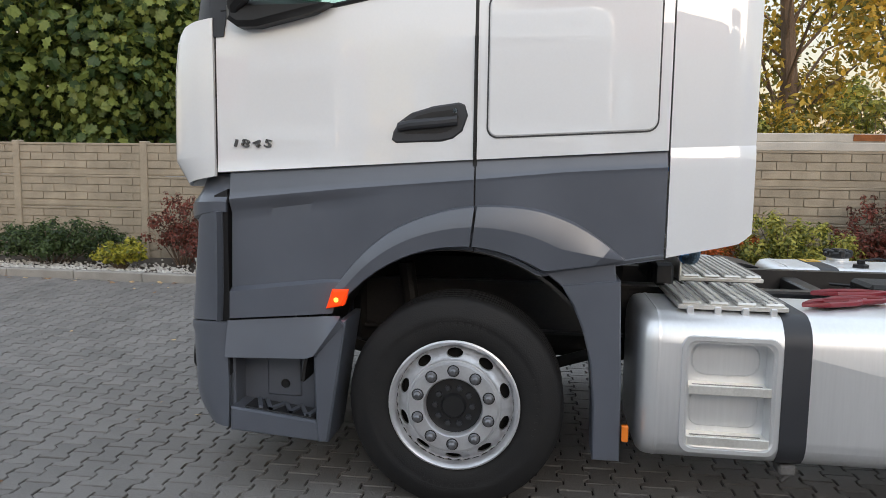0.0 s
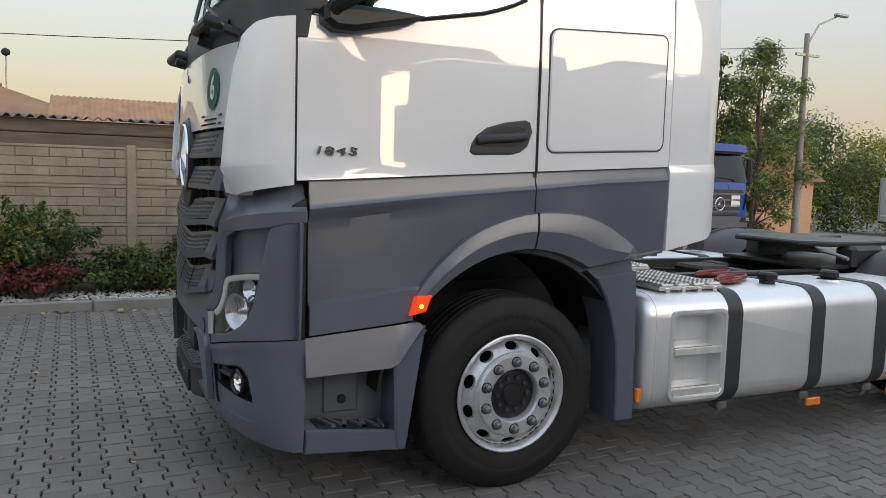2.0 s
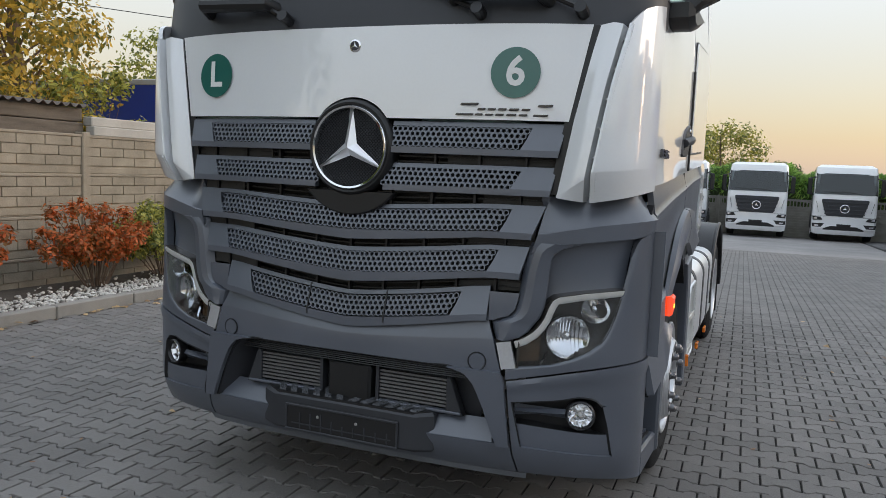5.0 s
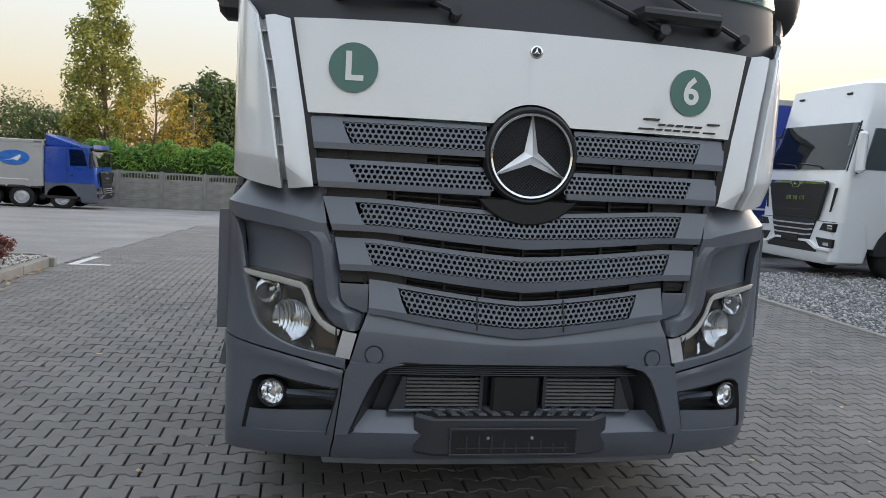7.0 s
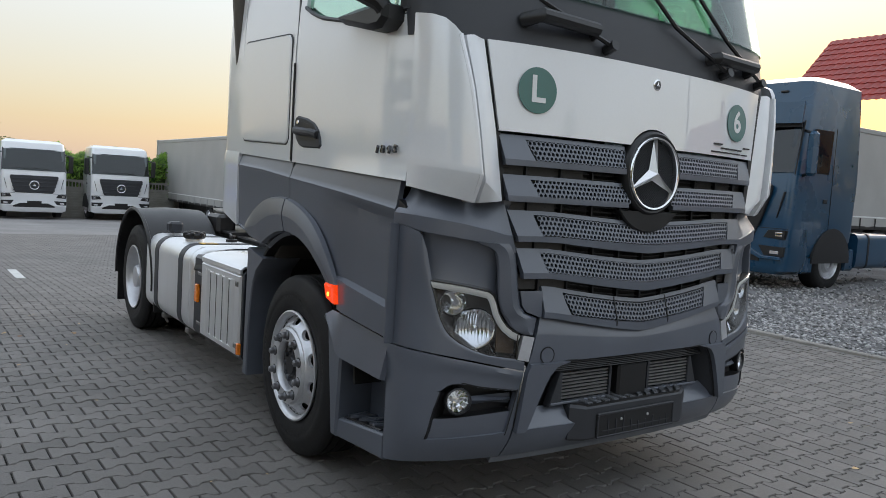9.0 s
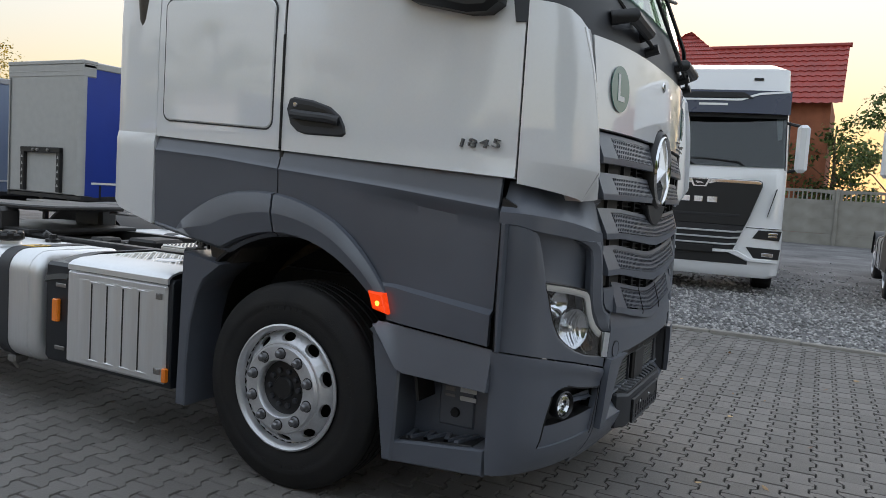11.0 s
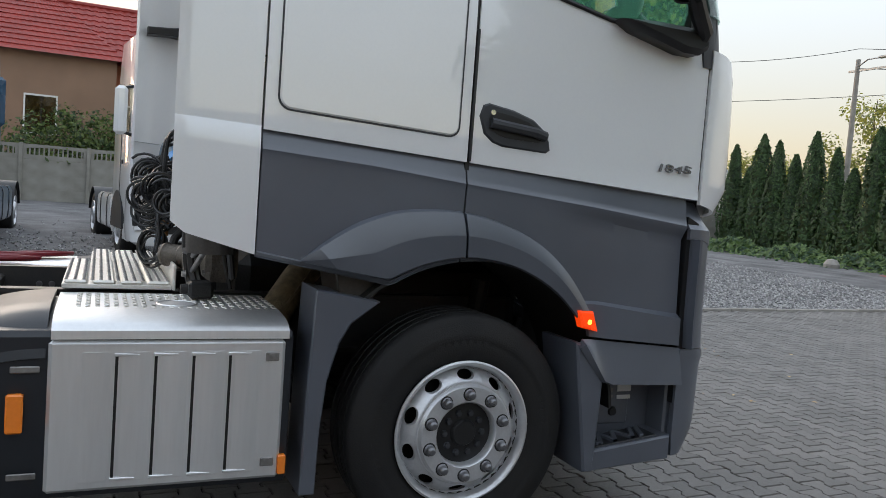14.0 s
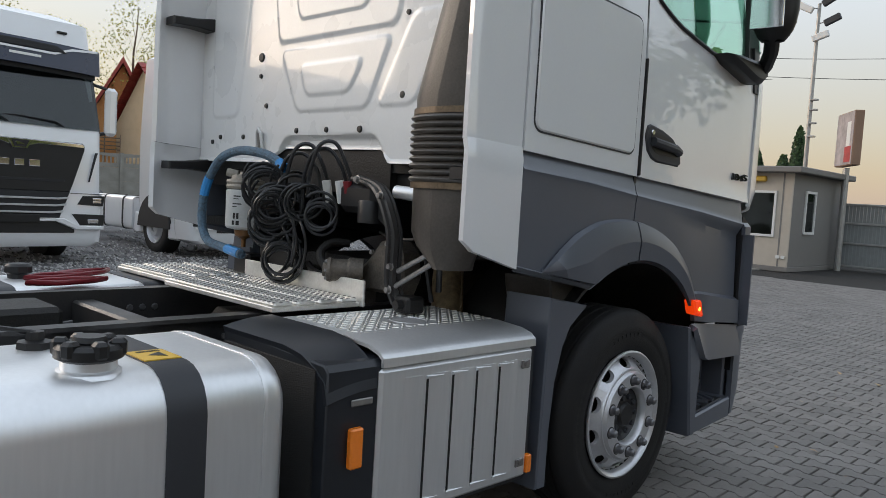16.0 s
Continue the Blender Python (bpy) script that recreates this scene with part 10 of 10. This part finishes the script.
for k in range(34):
    part("gate_slat", Shape().box(0.0, 0.02, 0.1 * k, 0.1 * k + 0.094, 0.12, 2.0, 0.004), material("gate_sheet", (0.27, 0.29, 0.29), 0.55, var=0.1) if k == 0 else bpy.data.materials["gate_sheet"], gate)
for z in (0.12, 0.8, 1.4, 1.96):
    part("gate_rail", Shape().box(0.02, 0.06, -0.02, 3.42, z - 0.03, z + 0.03, 0.006), GALV, gate)
part("gate_post", Shape().box(-0.05, 0.09, -0.16, -0.04, 0, 2.05, 0.01), GALV, gate)


def pole(name, label, x, y, h, r, mat_, lean=0.0, dz=0.0):
    z = ground_z(x, y) + dz
    t = thing(name, label, "pole", Matrix.Translation((x, y, z - 0.1)))
    part("shaft", Shape().tube([(0, 0, 0), (lean * h * 0.5, 0, h * 0.5), (lean * h, 0, h)], r, 12, r * 0.62), mat_, t)
    return t


yard_lamp = pole("yard_lamp", "tall galvanised yard lamp post by the fence end", 7.05, 6.17, 9.0, 0.1, GALV, 0.012)
part("base_sleeve", Shape().lathe([(0.115, 0.0), (0.115, 1.1), (0.1, 1.15)], (0, 0, 0), "z", 16), GALV, yard_lamp)
part("lamp_arm", Shape().tube([(0.1, 0, 8.9), (0.1, -0.5, 9.25), (0.1, -1.3, 9.4)], 0.04, 8), GALV, yard_lamp)
part("lantern", Shape().box(0.0, 0.2, -1.9, -1.25, 9.34, 9.46, 0.03), GALV, yard_lamp)
util = pole("utility_pole", "concrete utility pole with a street lantern", 18.6, 13.2, 6.9, 0.13, KERB, -0.01)
part("lantern_arm", Shape().tube([(0, 0, 6.6), (0.3, -0.1, 7.2), (0.9, -0.3, 7.5)], 0.03, 8), GALV, util)
part("lantern", Shape().box(0.7, 1.25, -0.42, -0.26, 7.46, 7.56, 0.03), GALV, util)
part("crossarm", Shape().box(-0.5, 0.5, -0.04, 0.04, 6.2, 6.28), GALV, util)
part("side_bracket", Shape().rod((0.1, 0, 4.0), (0.55, 0, 4.4), 0.03, 6), GALV, util)
red_bin = thing("round_red_sign", "red round-backed sign disc on the fence end post", "sign", Matrix.Translation((7.95, 6.2, 1.25)))
part("disc", Shape().lathe([(0.0, 0.03), (0.24, 0.025), (0.27, 0.0), (0.0, -0.01)], (0, 0, 0), "x", 28, -1), material("red_sign_back", (0.62, 0.06, 0.03), 0.45, var=0.06), red_bin, at=Matrix.Diagonal((1, 0.7, 1.35, 1)))
pole("green_pole", "yellow-green painted post behind the fence", 2.0, 13.6, 4.1, 0.09, material("green_post_paint", (0.22, 0.33, 0.06), 0.6, var=0.1))
lampfar = pole("slender_lamp", "slender distant pole with a round lantern", -5.8, 37, 6.9, 0.05, GALV)
part("globe", Shape().lathe([(0, 0.2), (0.16, 0.12), (0.2, 0), (0.16, -0.12), (0, -0.2)], (0, 0, 6.9), "z", 12), SHADE_TRIM_BLACK, lampfar)
p1 = pole("utility_pole", "dark timber utility pole behind the fence", -19.0, -26.4, 8.2, 0.14, OLDWOOD, 0.02)
p2 = pole("utility_pole", "concrete utility pole with a street lantern", -26.5, -18.6, 8.4, 0.14, KERB)
part("lantern_arm", Shape().tube([(0, 0, 8.1), (0.2, 0.6, 8.3), (0.2, 1.2, 8.3)], 0.03, 8).box(0.1, 0.3, 1.1, 1.7, 8.26, 8.36, 0.03), GALV, p2)
part("crossarm", Shape().box(-0.04, 0.04, -0.4, 1.3, 7.9, 7.98), GALV, p2)
fl_ = pole("floodlight_mast", "slim mast with floodlights above the gatehouse", -21.0, -5.75, 8.0, 0.08, GALV, 0.0)
for dy, dz, tl in ((0.35, 0.15, 0.5), (0.45, -0.45, 0.4), (-0.35, 0.0, -0.5), (0.15, -0.9, 0.3)):
    part("floodlight", Shape().box(-0.06, 0.06, -0.24, 0.24, -0.1, 0.1, 0.02, Matrix.Translation((0.12, dy, 7.9 + dz)) @ Matrix.Rotation(tl, 4, "X")), DARKGREY if dy > 0.3 else WHITE_STICKER, fl_)
    part("bracket", Shape().rod((0, 0, 7.85 + dz), (0.1, dy, 7.9 + dz), 0.02, 6), GALV, fl_)
for z in (4.0, 4.4, 4.8, 5.1):
    part("mast_fitting", Shape().box(-0.03, 0.12, 0.0, 0.22, z, z + 0.05, 0.01), GALV, fl_)
bill = thing("billboard", "roadside billboard box with a faded pale and red picture", "billboard", Matrix.Translation((-20.7, -4.6, bz)) @ Matrix.Rotation(radians(-55), 4, "Z"))
part("cabinet", Shape().box(-0.25, 0.0, -0.72, 0.72, 3.05, 4.6, 0.02), BROWN_WALL, bill)
part("poster", Shape().box(0.0, 0.012, -0.7, 0.7, 3.08, 4.57), material("faded_poster", (0.5, 0.44, 0.44), 0.5, var=0.35, scale=1.6, fine=6), bill)
part("poster_shape", Shape().box(0.012, 0.018, 0.1, 0.62, 3.15, 3.6, 0.002), material("poster_red", (0.5, 0.06, 0.06), 0.5, var=0.3, scale=4), bill)
part("poster_shape", Shape().box(0.012, 0.018, 0.2, 0.5, 3.6, 4.3, 0.002), WHITE_STICKER, bill)
part("leg", Shape().rod((-0.12, 0, 0), (-0.12, 0, 3.0), 0.09, 10), GALV, bill)
rz = ground_z(-20.5, -10.9)
red = thing("red_barrier_post", "red-orange steel post with a slanted short arm on a red plate", "barrier", Matrix.Translation((-20.5, -10.9, rz)))
RED_STEEL = material("red_orange_steel", (0.6, 0.07, 0.02), 0.5, var=0.12)
part("upright", Shape().box(-0.06, 0.06, -0.06, 0.06, 0, 1.1, 0.01), RED_STEEL, red)
part("arm", Shape().tube([(0, 0.02, 1.02), (-0.1, -0.35, 1.15), (-0.2, -0.75, 1.22)], 0.06, 8), RED_STEEL, red)
part("foot", Shape().box(-0.5, 0.5, -0.9, 0.6, 0.0, 0.03, 0.008), RED_STEEL, red)
hyd = thing("red_bollard", "small red bollard beside the gatehouse", "bollard", Matrix.Translation((-19.0, -9.35, ground_z(-19.0, -9.35))))
part("body", Shape().lathe([(0.08, 0), (0.08, 0.36), (0.05, 0.42), (0, 0.43)], (0, 0, 0), "z", 14), RED_STEEL, hyd)
rock = thing("boulder", "pale rounded boulder before the junipers", "boulder", Matrix.Translation((-20.6, -14.0, ground_z(-20.6, -14.0))))
part("stone", Shape().lathe([(0, 0.3), (0.16, 0.27), (0.26, 0.12), (0.24, 0.0)], (0, 0, 0), "z", 9), KERB, rock)


def wire(p, q, sag, r=0.012):
    a, b = Vector(p), Vector(q)
    pts = [a.lerp(b, k / 16) - Vector((0, 0, sag * 4 * (k / 16) * (1 - k / 16))) for k in range(17)]
    t = thing("overhead_wire", "thin dark overhead wire against the sky", "wire", kind="")
    part("cable", Shape().tube(pts, r, 4), BLACK, t)


wire((-19.0 + 0.16, -26.4, 8.9), (-26.5, -18.6, 9.0), 0.5)
wire((-26.5, -18.6, 9.0), (-33, 6, 8.4), 0.8)
wire((-26.5, -18.6, 8.2), (-33, 6, 7.2), 0.6)
wire((-19, -26.4, 6.6), (-33, -12, 8.0), 0.3)
wire((-30, 24, 5.4), (18.6, 13.2, 6.0), 0.8)

# ---- single pavers where the way passes nearest ----
for x, y, z in singles:
    part("paver", one_me, None, part_paving, at=Matrix.Translation((x, y, z)))
